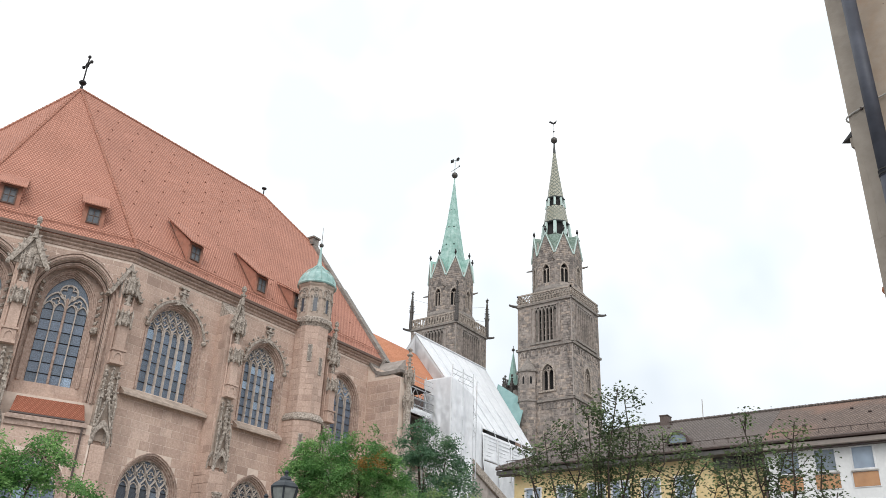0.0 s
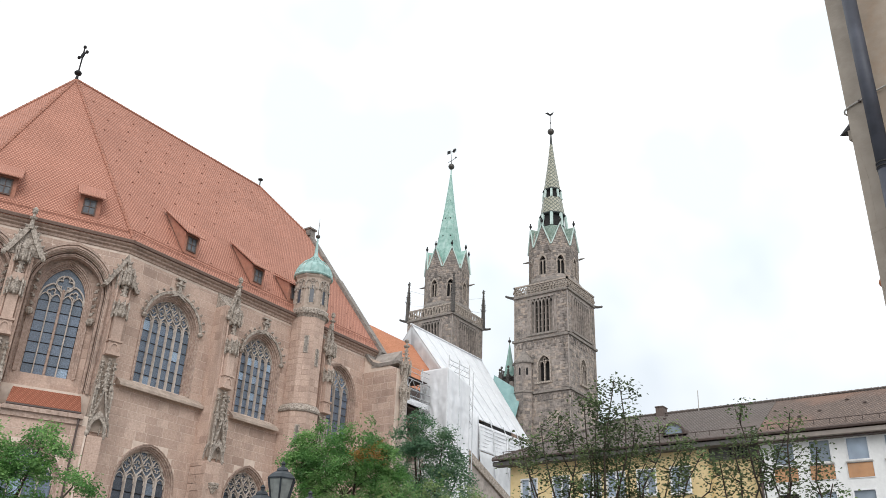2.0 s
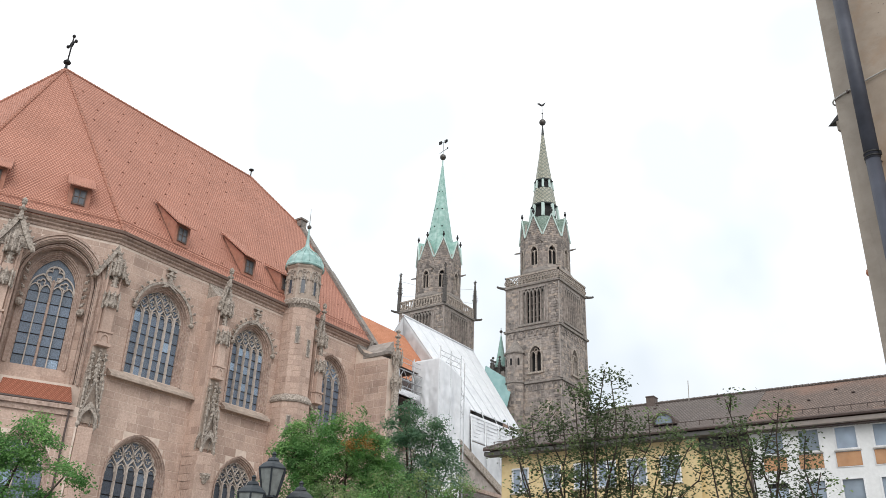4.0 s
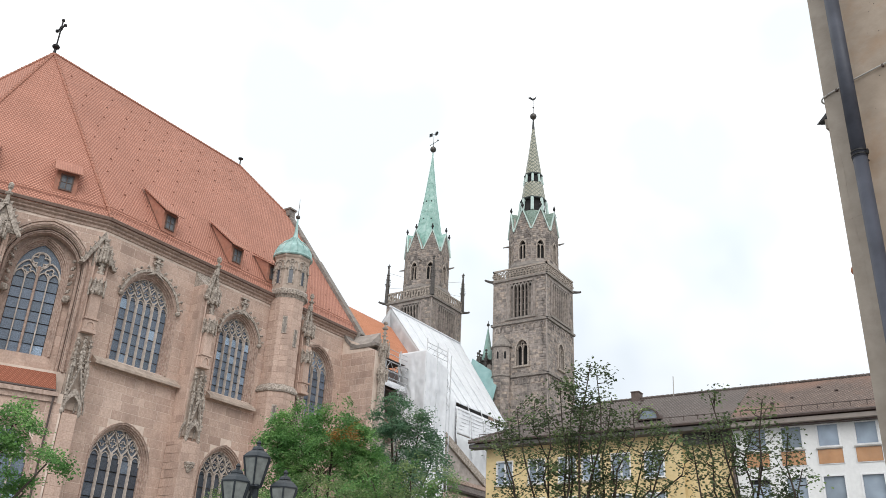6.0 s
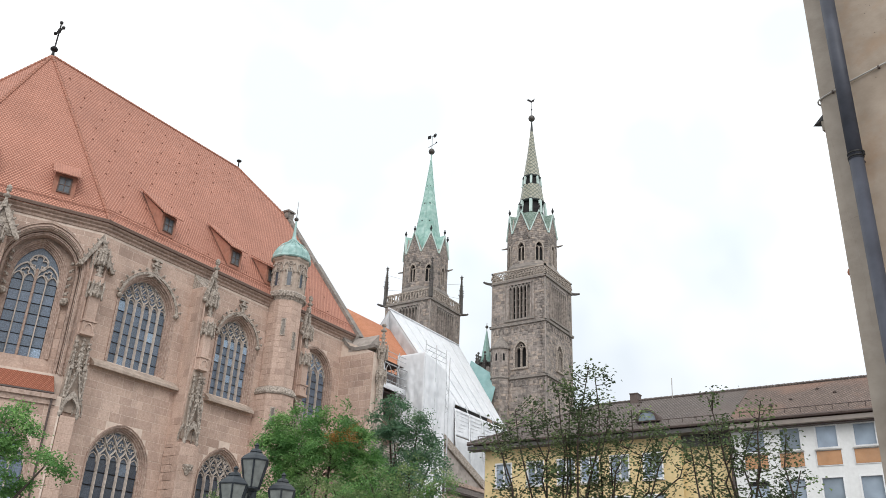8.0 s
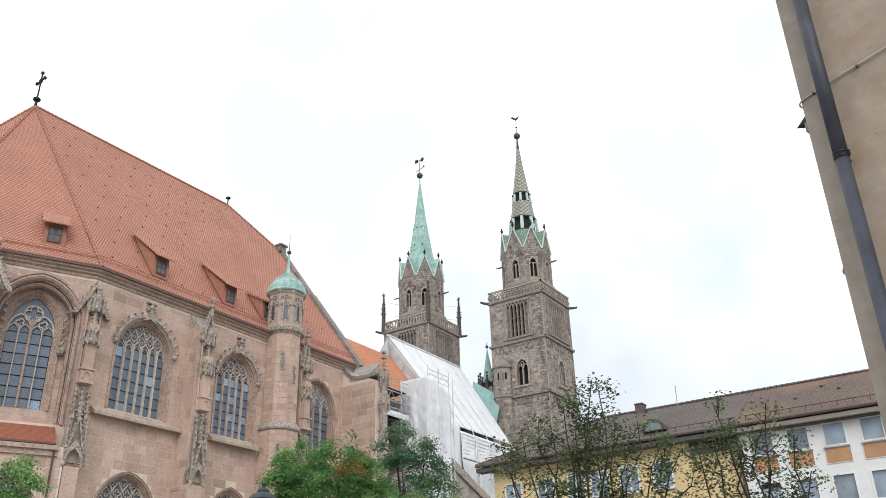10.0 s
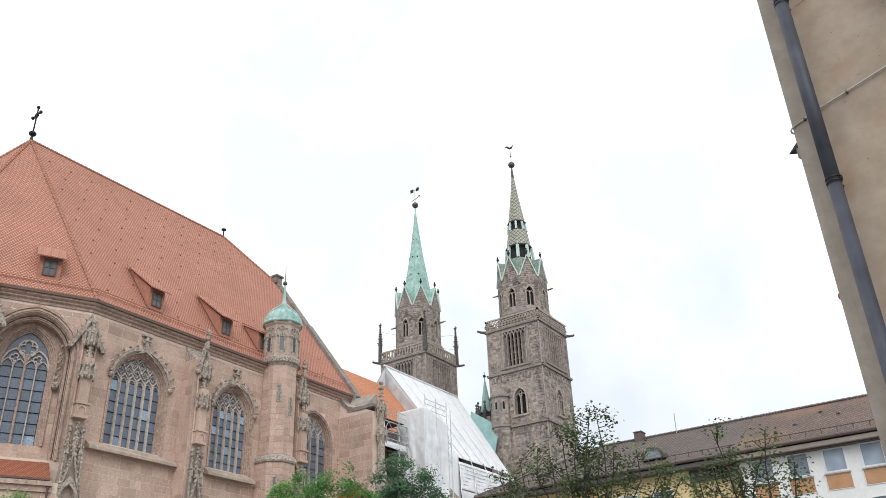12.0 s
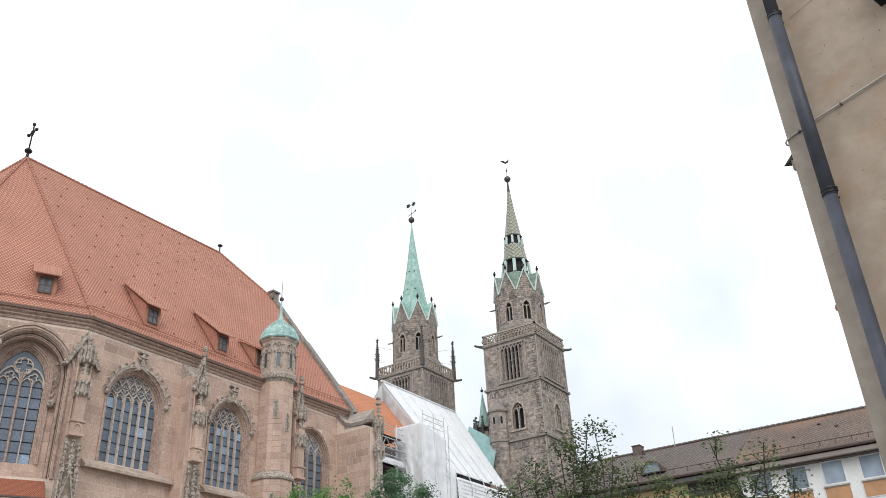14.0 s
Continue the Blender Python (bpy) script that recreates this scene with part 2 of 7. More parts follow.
M_TARP = material("white_tarpaulin", [(0.70, 0.71, 0.73), (0.80, 0.81, 0.83)], rough=0.5, grain=1.6, stain=0.5, bump=0.5, stain_col=(0.55, 0.57, 0.60), stain_amount=0.6, streak=0.3)
M_NET = material("grey_scaffold_netting", [(0.56, 0.57, 0.58), (0.66, 0.67, 0.68)], rough=0.7, grain=1.2, stain=0.5, bump=0.5, stain_col=(0.42, 0.43, 0.45), stain_amount=0.6)
M_GABLE = material("grey_translucent_sheet", [(0.44, 0.45, 0.46), (0.58, 0.59, 0.60)], rough=0.6, grain=0.9, stain=0.6, bump=0.4, stain_col=(0.28, 0.28, 0.29), stain_amount=0.6, streak=0.2)
M_STEEL = material("galvanised_steel", [(0.42, 0.43, 0.44), (0.55, 0.56, 0.57)], rough=0.4, metal=0.7, bump=0.05)
M_YELLOW = material("yellow_render", [(0.63, 0.49, 0.26), (0.69, 0.55, 0.31)], grain=5, stain=0.3, stain_col=(0.45, 0.31, 0.13), stain_amount=0.4)
M_WHITE = material("white_render", [(0.70, 0.70, 0.69), (0.77, 0.77, 0.76)], grain=5, stain=0.3, stain_col=(0.55, 0.55, 0.54), stain_amount=0.35)
M_FRAME = material("white_window_frame", [(0.72, 0.72, 0.72), (0.8, 0.8, 0.8)], rough=0.4, bump=0)
M_PANEL = material("orange_brown_panel", [(0.42, 0.22, 0.11), (0.50, 0.28, 0.15)], rough=0.6, grain=2)
M_EAVE = material("grey_eave_board", [(0.42, 0.40, 0.37), (0.50, 0.48, 0.45)], rough=0.7, grain=2)
M_PLASTER = material("beige_plaster", [(0.325, 0.262, 0.205), (0.38, 0.307, 0.242), (0.43, 0.352, 0.282)], grain=5.5, stain=2.6, bump=0.35, stain_col=(0.37, 0.235, 0.145), stain_amount=0.7)
M_PLASTER_EDGE = material("grey_corner_render", [(0.30, 0.258, 0.215), (0.38, 0.33, 0.28)], grain=7.0, stain=3.0, bump=0.35, stain_col=(0.25, 0.21, 0.175), stain_amount=0.6)
M_PIPE = material("dark_grey_downpipe", [(0.042, 0.046, 0.062), (0.066, 0.072, 0.095)], rough=0.55, grain=9, stain=5.0, bump=0.03, stain_col=(0.035, 0.036, 0.045), stain_amount=0.4, spec=0.4)
M_LAMP_GLASS = material("milky_lamp_glass", [(0.15, 0.165, 0.16), (0.26, 0.28, 0.27)], rough=0.1, bump=0, spec=0.6)
M_LAMP = material("dark_grey_lantern", [(0.028, 0.034, 0.04), (0.05, 0.06, 0.07)], rough=0.45, metal=0.3, grain=6, bump=0.05)
M_BARK = material("dark_bark", [(0.035, 0.026, 0.02), (0.075, 0.058, 0.045)], grain=14, bump=0.6)
M_ORANGE = material("faded_orange_cap", [(0.42, 0.14, 0.06), (0.5, 0.2, 0.1)], rough=0.5, bump=0.05)
M_PAVE = material("grey_paving", [(0.20, 0.19, 0.18), (0.30, 0.29, 0.27)], grain=2.0, stain=0.2)


def leaf_material(name, low, mid, high):
    m = material(name, [low, mid, high], rough=0.5, grain=1.3, stain=0.6, bump=0, stain_col=low, stain_amount=0.5, spec=0.35,
                 vary="island", vary_amount=[(0.0, (0.6, 0.62, 0.6)), (0.5, (1, 1, 1)), (1.0, (1.35, 1.3, 1.2))])
    nt = m.node_tree
    bsdf = nt.nodes["Principled BSDF"]
    tr = nt.nodes.new("ShaderNodeBsdfTranslucent")
    add = nt.nodes.new("ShaderNodeMixShader")
    add.inputs[0].default_value = 0.5
    src = bsdf.inputs["Base Color"].links[0].from_socket
    nt.links.new(src, tr.inputs["Color"])
    nt.links.new(bsdf.outputs[0], add.inputs[1])
    nt.links.new(tr.outputs[0], add.inputs[2])
    nt.links.new(add.outputs[0], nt.nodes["Material Output"].inputs["Surface"])
    return m


M_LEAF = leaf_material("fresh_green_leaves", (0.085, 0.20, 0.065), (0.155, 0.325, 0.105), (0.28, 0.46, 0.165))
M_LEAF_DEEP = leaf_material("deep_green_leaves", (0.065, 0.14, 0.08), (0.125, 0.235, 0.135), (0.22, 0.34, 0.20))
M_LEAF_RED = leaf_material("turning_orange_leaves", (0.24, 0.17, 0.04), (0.36, 0.20, 0.06), (0.42, 0.20, 0.08))
# olive leaves darkened in colour to look backlit against the sky
M_LEAF_BACKLIT = leaf_material("backlit_olive_leaves", (0.05, 0.074, 0.038), (0.095, 0.13, 0.062), (0.17, 0.205, 0.098))
M_LEAF_OLIVE = leaf_material("olive_green_leaves", (0.115, 0.18, 0.075), (0.205, 0.295, 0.125), (0.33, 0.41, 0.19))


# ---- mesh building ----
class Mesh:
    """Collects vertices and faces; every form is added through a place function f(u, o, z)."""

    def __init__(self, f=None):
        self.v, self.f, self.place = [], [], f or (lambda u, o, z: (u, o, z))
        self.uv = None

    def add(self, pts, faces):
        k = len(self.v)
        self.v += [tuple(self.place(*p)) for p in pts]
        self.f += [tuple(i + k for i in fc) for fc in faces]

    def box(self, u0, u1, o0, o1, z0, z1, taper=0.0):
        t = taper
        a = [(u0, o0, z0), (u1, o0, z0), (u1, o1, z0), (u0, o1, z0), (u0 + t, o0 + t, z1), (u1 - t, o0 + t, z1), (u1 - t, o1 - t, z1), (u0 + t, o1 - t, z1)]
        self.add(a, [(0, 3, 2, 1), (4, 5, 6, 7), (0, 1, 5, 4), (1, 2, 6, 5), (2, 3, 7, 6), (3, 0, 4, 7)])

    def block(self, u0, u1, o0, o1, z0, z1, e=0.02):
        """A dressed stone, its outer face chamfered towards +o."""
        a = [(u0, o0, z0), (u1, o0, z0), (u1, o0, z1), (u0, o0, z1), (u0 + e, o1, z0 + e), (u1 - e, o1, z0 + e), (u1 - e, o1, z1 - e), (u0 + e, o1, z1 - e)]
        self.add(a, [(4, 5, 6, 7), (0, 1, 5, 4), (1, 2, 6, 5), (2, 3, 7, 6), (3, 0, 4, 7), (0, 3, 2, 1)])

    def prism(self, poly, o0, o1):
        """poly of (u, z) pushed from o0 to o1."""
        n = len(poly)
        self.add([(u, o0, z) for u, z in poly] + [(u, o1, z) for u, z in poly],
                 [tuple(range(n)), tuple(range(2 * n - 1, n - 1, -1))] + [(i, i + n, (i + 1) % n + n, (i + 1) % n) for i in range(n)])

    def band(self, inner, outer, o0, o1, closed=False):
        """A strip between two outlines of equal length, from depth o0 (inner) to o1 (front)."""
        n = len(inner)
        pts = [(u, o0, z) for u, z in inner] + [(u, o1, z) for u, z in inner] + [(u, o1, z) for u, z in outer] + [(u, o0, z) for u, z in outer]
        fc = []
        for i in range(n if closed else n - 1):
            j = (i + 1) % n
            for a in range(4):
                b = (a + 1) % 4
                fc.append((a * n + i, b * n + i, b * n + j, a * n + j))
        if not closed:
            fc += [(0, n, 2 * n, 3 * n), (n - 1, 4 * n - 1, 3 * n - 1, 2 * n - 1)]
        self.add(pts, fc)

    def lathe(self, cu, co, prof, n=8, turn=0.5, cap=True):
        """prof of (radius, z), round a vertical axis."""
        pts, fc = [], []
        for r, z in prof:
            for i in range(n):
                a = 2 * math.pi * (i + turn) / n
                pts.append((cu + r * math.cos(a), co + r * math.sin(a), z))
        for k in range(len(prof) - 1):
            for i in range(n):
                j = (i + 1) % n
                fc.append((k * n + i, k * n + j, (k + 1) * n + j, (k + 1) * n + i))
        if cap:
            fc += [tuple(range(n - 1, -1, -1)), tuple(range((len(prof) - 1) * n, len(prof) * n))]
        self.add(pts, fc)

    def tube(self, path, r, n=6, r1=None):
        """A round bar along points; r1: the radius at its end."""
        path = [Vector(p) for p in path]
        r1 = r if r1 is None else r1
        pts, fc, m = [], [], len(path)
        for k, p in enumerate(path):
            d = (path[min(k + 1, m - 1)] - path[max(k - 1, 0)]).normalized()
            s = d.cross(Vector((0.31, 0.2, 0.93))).normalized() if abs(d.z) < 0.95 else d.cross(Vector((1, 0, 0))).normalized()
            t = d.cross(s)
            rr = r + (r1 - r) * k / max(1, m - 1)
            for i in range(n):
                a = 2 * math.pi * i / n
                pts.append(tuple(p + (s * math.cos(a) + t * math.sin(a)) * rr))
        for k in range(m - 1):
            for i in range(n):
                j = (i + 1) % n
                fc.append((k * n + i, k * n + j, (k + 1) * n + j, (k + 1) * n + i))
        fc += [tuple(range(n - 1, -1, -1)), tuple(range((m - 1) * n, m * n))]
        self.add(pts, fc)

    def ball(self, u, o, z, r, n=8, stretch=1.0):
        prof = [(max(0.02 * r, r * math.sin(math.pi * k / 6)), z - r * stretch * math.cos(math.pi * k / 6)) for k in range(7)]
        self.lathe(u, o, prof, n)

    def data(self, name):
        me = bpy.data.meshes.new(name)
        me.from_pydata(self.v, [], self.f)
        me.update()
        return me


def fix(me):
    bm = bmesh.new()
    bm.from_mesh(me)
    bmesh.ops.recalc_face_normals(bm, faces=bm.faces)
    bm.to_mesh(me)
    bm.free()
    return me


def part(name, m, mat, parent=None, label="", smooth=False, kind=""):
    me = m if isinstance(m, bpy.types.Mesh) else fix(m.data(name))
    me.materials.clear()
    me.materials.append(mat)
    if smooth:
        me.shade_smooth()
    ob = new(name, me)
    ob.parent = parent
    if parent is not None and parent.type == "EMPTY":
        ob.matrix_parent_inverse = Matrix.Translation(parent.location).inverted()
    tagged(ob, label, kind=kind)
    return ob


def thing(name, at, label, category, group=""):
    ob = new(name)
    ob.location = at
    ob.empty_display_size = 0.5
    tagged(ob, label, category, group)
    bpy.context.view_layer.update()
    return ob


def project_uv(me):
    """UV in metres on each face: along the level line and up the slope."""
    uv = me.uv_layers.new(name="UVMap")
    for p in me.polygons:
        n = p.normal
        e = Vector((-n.y, n.x, 0))
        e = e.normalized() if e.length > 1e-4 else Vector((1, 0, 0))
        s = n.cross(e)
        for li in p.loop_indices:
            c = me.vertices[me.loops[li].vertex_index].co
            uv.data[li].uv = (c.dot(e), c.dot(s))
    return me


def arch(c, w, zb, zs, za, n=7):
    """The outline of a pointed opening: up one side, over the apex, down the other."""
    a, h = w / 2, za - zs
    r = (a * a + h * h) / (2 * a)
    top = math.atan2(h, r - a) if r > a else math.pi - math.atan2(h, a - r)
    left = [(c - a + r - r * math.cos(top * k / n), zs + r * math.sin(top * k / n)) for k in range(n + 1)]
    right = [(2 * c - u, z) for u, z in left[-2::-1]]
    return [(c - a, zb)] + left + right + [(c + a, zb)]


def half_width(w, zs, za, z):
    """Half the width of a pointed opening at height z."""
    a, h = w / 2, za - zs
    if z <= zs:
        return a
    if z >= za:
        return 0.0
    r = (a * a + h * h) / (2 * a)
    return max(0.0, math.sqrt(max(0, r * r - (z - zs) ** 2)) - (r - a))


def holed(f, outline, holes, o0, o1):
    """A wall of thickness o0..o1 with openings cut right through it."""
    bm = bmesh.new()
    rings = []
    for ring in [outline] + holes:
        vs = [bm.verts.new((u, 0, z)) for u, z in ring]
        for i in range(len(vs)):
            bm.edges.new((vs[i], vs[(i + 1) % len(vs)]))
        rings.append(len(ring))
    bmesh.ops.triangle_fill(bm, use_beauty=True, use_dissolve=False, edges=bm.edges[:])
    bm.verts.index_update()
    flat = [(v.co.x, v.co.z) for v in bm.verts]
    tris = [[v.index for v in fc.verts] for fc in bm.faces]
    bm.free()
    m = Mesh(f)
    n = len(flat)
    faces = [tuple(t) for t in tris] + [tuple(i + n for i in reversed(t)) for t in tris]
    k = 0
    for cnt in rings:
        faces += [(k + i, k + (i + 1) % cnt, k + (i + 1) % cnt + n, k + i + n) for i in range(cnt)]
        k += cnt
    m.add([(u, o0, z) for u, z in flat] + [(u, o1, z) for u, z in flat], faces)
    return m


def courses(u0, u1, z0, z1, openings, seed, hmin=0.5, hmax=0.7, wmin=0.75, wmax=1.6, margin=0.0):
    """Ashlar laid in courses: yields the (u0, u1, z0, z1) of each stone clear of the openings (c, w, zb, zs, za)."""
    rnd = random.Random(seed)
    z = z0
    while z < z1 - 0.1:
        h = min(rnd.uniform(hmin, hmax), z1 - z)
        gaps = []
        for c, w, zb, zs, za in openings:
            if z + h > zb and z < za:
                hw = max(half_width(w, zs, za, max(z, zb)), half_width(w, zs, za, z + h)) + margin
                gaps.append((c - hw, c + hw))
        u = u0 - rnd.uniform(0, 0.6)
        while u < u1:
            w = rnd.uniform(wmin, wmax)
            spans = [(max(u, u0), min(u + w, u1))]
            for a, b in gaps:
                nxt = []
                for p, q in spans:
                    if q <= a or p >= b:
                        nxt.append((p, q))
                    else:
                        nxt += [(p, a)] if p < a else []
                        nxt += [(b, q)] if q > b else []
                spans = nxt
            for p, q in spans:
                if q - p > 0.12:
                    yield p, q, z, z + h
            u += w
        z += h


# ---- ground ----
g = Mesh()
g.add([(-2500, -2500, 0), (2500, -2500, 0), (2500, 2500, 0), (-2500, 2500, 0)], [(0, 1, 2, 3)])
tagged(part("ground", g, M_PAVE), "grey paved square reaching to the horizon", "ground", kind="structure")

# ---- the church: plan ----
AXIS, WALL, EAVE = -63.5, -49.4, 26.66
TURN = radians(26)
FU = Vector((-math.sin(TURN), -math.cos(TURN), 0))
FN = Vector((math.cos(TURN), -math.sin(TURN), 0))
CORNER = Vector((WALL, 31.2, 0))


def north(u, o, z):
    """North wall: u along the nave, o out of the wall."""
    return (WALL + o, u, z)


def apse(u, o, z):
    """First side of the apse: u from the corner eastwards, o outwards."""
    p = CORNER + FU * u + FN * o
    return (p.x, p.y, z)


def bend(u, o, z):
    """At the corner between the two, facing half way."""
    a = TURN / 2
    return (CORNER.x + o * math.cos(a) - u * math.sin(a), CORNER.y - o * math.sin(a) - u * math.cos(a), z)


choir = thing("church_choir", (AXIS, 40, 0), "pink sandstone gothic choir under a steep red tiled roof", "church")

N1 = (35.8, 4.1, 17.3, 21.6, 23.85)
N2 = (44.6, 3.45, 17.3, 21.7, 23.7)
N3 = (53.95, 3.9, 17.3, 21.6, 23.75)
L1 = (35.85, 4.05, 5.0, 10.7, 13.0)
L2 = (44.9, 3.7, 5.0, 10.9, 13.2)
L3 = (54.0, 3.7, 5.0, 10.9, 13.2)
B1 = (3.4, 2.85, 16.7, 22.2, 24.35)
B2 = (8.9, 2.85, 16.7, 22.2, 24.35)
NICHE1 = (3.3, 5.0, 15.6, 22.4, 25.25)
NICHE2 = (8.8, 4.4, 15.6, 22.4, 25.25)
LB1 = (3.2, 3.2, 4.0, 9.6, 11.8)
LB2 = (8.7, 3.2, 4.0, 9.6, 11.8)


def outline(a):
    return arch(*a)


def grown(a, e, zb=None):
    c, w, b, s, t = a
    return (c, w + 2 * e, b if zb is None else zb, s, t + e * 1.15)


choir_end = 58.4
wall_n = part("wall_north", holed(north, [(31.2, 0), (choir_end, 0), (choir_end, 26.4), (31.2, 26.4)], [outline(grown(a, 0.3)) for a in (N1, N2, N3, L1, L2, L3)], -1.0, 0.0), M_MORTAR, choir)
wall_b = part("wall_apse", holed(apse, [(0, 0), (11.4, 0), (11.4, 26.4), (0, 26.4)], [outline(NICHE1), outline(NICHE2)], -1.1, 0.0), M_MORTAR, choir)
wall_i = part("wall_niche", holed(apse, [(0.02, 13), (11.38, 13), (11.38, 26.3), (0.02, 26.3)], [outline(grown(B1, 0.3)), outline(grown(B2, 0.3))], -1.9, -1.12), M_STONE, choir)
wall_l = part("wall_chapel", holed(apse, [(0.3, 0), (11.2, 0), (11.2, 14.0), (0.3, 14.0)], [outline(grown(LB1, 0.3)), outline(grown(LB2, 0.3))], 0.004, 1.1), M_MORTAR, choir)
# the sides that turn away, and the south
V1 = apse(11.4, 0, 0)
rest = [(V1[0], V1[1]), (AXIS, 17.6), (2 * AXIS - V1[0], V1[1]), (2 * AXIS - WALL, 31.2), (2 * AXIS - WALL, choir_end), (WALL - 0.02, choir_end)]
for (x0, y0), (x1, y1) in zip(rest, rest[1:]):
    m = Mesh()
    d = Vector((x1 - x0, y1 - y0, 0)).normalized()
    nrm = Vector((d.y, -d.x, 0)) * 1.0
    c = Vector((AXIS, 40, 0))
    if nrm.dot(c - Vector((x0, y0, 0))) < 0:
        nrm = -nrm
    a, b = Vector((x0, y0, 0)), Vector((x1, y1, 0))
    top = Vector((0, 0, 26.4))
    m.add([a, b, b + nrm, a + nrm, a + top, b + top, b + nrm + top, a + nrm + top], [(0, 1, 2, 3), (4, 7, 6, 5), (0, 4, 5, 1), (1, 5, 6, 2), (2, 6, 7, 3), (3, 7, 4, 0)])
    part("wall", m, M_STONE, choir)


# ---- windows of the choir ----
def tracery_bar(m, pts, o0, o1, w):
    """A stone bar along points (u, z)."""
    n = len(pts)
    inner, outer = [], []
    for i, (u, z) in enumerate(pts):
        p, q = pts[max(i - 1, 0)], pts[min(i + 1, n - 1)]
        d = Vector((q[0] - p[0], q[1] - p[1]))
        d = d.normalized() if d.length > 1e-6 else Vector((1, 0))
        inner.append((u - d.y * w / 2, z + d.x * w / 2))
        outer.append((u + d.y * w / 2, z - d.x * w / 2))
    m.band(inner, outer, o0, o1)


def ring(c, z, r, n=16, lobes=0, deep=0.25):
    """A circle, or a foiled circle with round lobes and sharp cusps."""
    out = []
    for k in range(n + 1):
        t = 2 * math.pi * k / n
        q = r * (1 - deep + deep * abs(math.cos(lobes * t / 2)) ** 0.7) if lobes else r
        out.append((c + q * math.cos(t), z + q * math.sin(t)))
    return out


def gothic_window(f, a, lights, parent, depth, rows, mould=0.42, front=0.09, style="net", hood=False, glass=M_GLASS):
    c, w, zb, zs, za = a
    e = Mesh(f)
    e.band(arch(*grown(a, 0.26)), arch(*grown(a, 0.36)), depth + 0.1, front * 0.4)
    e.band(arch(*grown(a, 0.36)), arch(*grown(a, mould + 0.06)), -0.3, front)
    win = part("window", e, M_MOULD, parent, "pointed window with stone tracery and leaded panes")
    e = Mesh(f)
    for k in range(3):
        g0 = grown(a, 0.17 - 0.085 * k)
        g1 = grown(a, 0.262 - 0.085 * k)
        e.band(arch(*g0), arch(*g1), depth - 0.05, depth * (0.22 + 0.24 * k))
    part("jamb", e, M_MOULD, win)
    lw = w / lights
    head = zs + (za - zs) * 0.16 if style == "net" else zs - 0.35
    for i in range(1, lights):
        u = c - w / 2 + lw * i
        e = Mesh(f)
        heavy = 0.16 if (style == "rose" and i == lights // 2) else 0.085
        top = min(head + (0.9 if heavy > 0.12 else 0.35), zs + (za - zs) * 0.8)
        e.box(u - heavy / 2, u + heavy / 2, depth - 0.02, depth + 0.2, zb, top)
        e.box(u - heavy / 4, u + heavy / 4, depth + 0.2, depth + 0.27, zb, top)
        part("mullion", e, M_TRACERY if heavy < 0.12 else M_MOULD, win)
    t = Mesh(f)
    o0, o1 = depth - 0.02, depth + 0.14

    def inside(pts):
        """Keep a bar within the opening."""
        out = []
        for u, z in pts:
            z = min(z, za - 0.04)
            h = max(0.0, half_width(w, zs, za, z) - 0.01)
            out.append((c + max(-h, min(h, u - c)), z))
        return out

    def ogee(u, z, hw, up):
        """Two halves of an ogee-sided mesh cell, from its waist to its point."""
        for s in (-1, 1):
            tracery_bar(t, inside([(u + s * hw, z), (u + s * hw * 0.97, z + up * 0.22), (u + s * hw * 0.72, z + up * 0.46), (u + s * hw * 0.34, z + up * 0.64), (u + s * hw * 0.1, z + up * 0.82), (u, z + up)]), o0, o1, 0.062)

    for i in range(lights):
        u = c - w / 2 + lw * (i + 0.5)
        if style == "rose":
            tracery_bar(t, inside(arch(u, lw * 0.92, head - 0.05, head, head + lw * 0.75, 5)), o0, o1, 0.06)
        else:
            ogee(u, head, lw * 0.5, lw * 1.0)
            tracery_bar(t, inside(arch(u, lw * 0.8, head - lw * 0.35, head - lw * 0.15, head + lw * 0.42, 5)), o0, o1 - 0.05, 0.045)
    if style == "rose":
        for s in (-1, 1):
            pts = arch(c + s * w / 4, w / 2 * 0.96, head, head + 0.2, head + 1.25, 6)
            tracery_bar(t, pts, o0, o1, 0.1)
            tracery_bar(t, ring(c + s * w / 4, head + 0.62, 0.28, 24, 3, 0.5), o0, o1, 0.07)
        tracery_bar(t, ring(c, zs + (za - zs) * 0.46, w * 0.2, 20), o0, o1, 0.09)
        tracery_bar(t, ring(c, zs + (za - zs) * 0.46, w * 0.19, 32, 4, 0.5), o0, o1, 0.07)
    else:
        row, z = 1, head + lw * 0.62
        while z < za - lw * 0.7:
            cells = lights - row
            for k in range(max(cells, 1)):
                u = c + lw * (k - (max(cells, 1) - 1) / 2)
                if abs(u - c) < half_width(w, zs, za, z) + lw * 0.2:
                    ogee(u, z + lw * 0.4, lw * 0.5, lw * 1.25)
                    tracery_bar(t, inside(ring(u, z + lw * 0.55, lw * 0.36, 16, 4, 0.5)), o0, o1 - 0.05, 0.04)
            row += 1
            z += lw * 1.0
    part("tracery", t, M_TRACERY, win, kind="stuff")
    # panes between iron bars
    top_rect = head
    rh = (top_rect - zb) / rows
    for i in range(lights):
        for r in range(rows):
            e = Mesh(f)
            u0, z0 = c - w / 2 + lw * i, zb + rh * r
            e.box(u0 + 0.03, u0 + lw - 0.03, depth - 0.03, depth + 0.01 + 0.012 * ((i * 7 + r * 3) % 3), z0 + 0.035, z0 + rh - 0.03)
            part("pane", e, glass, win)
    e = Mesh(f)
    up = [(u, z) for u, z in arch(c, w, top_rect, zs, za)]
    e.prism(up, depth - 0.06, depth - 0.02)
    part("pane", e, glass, win)
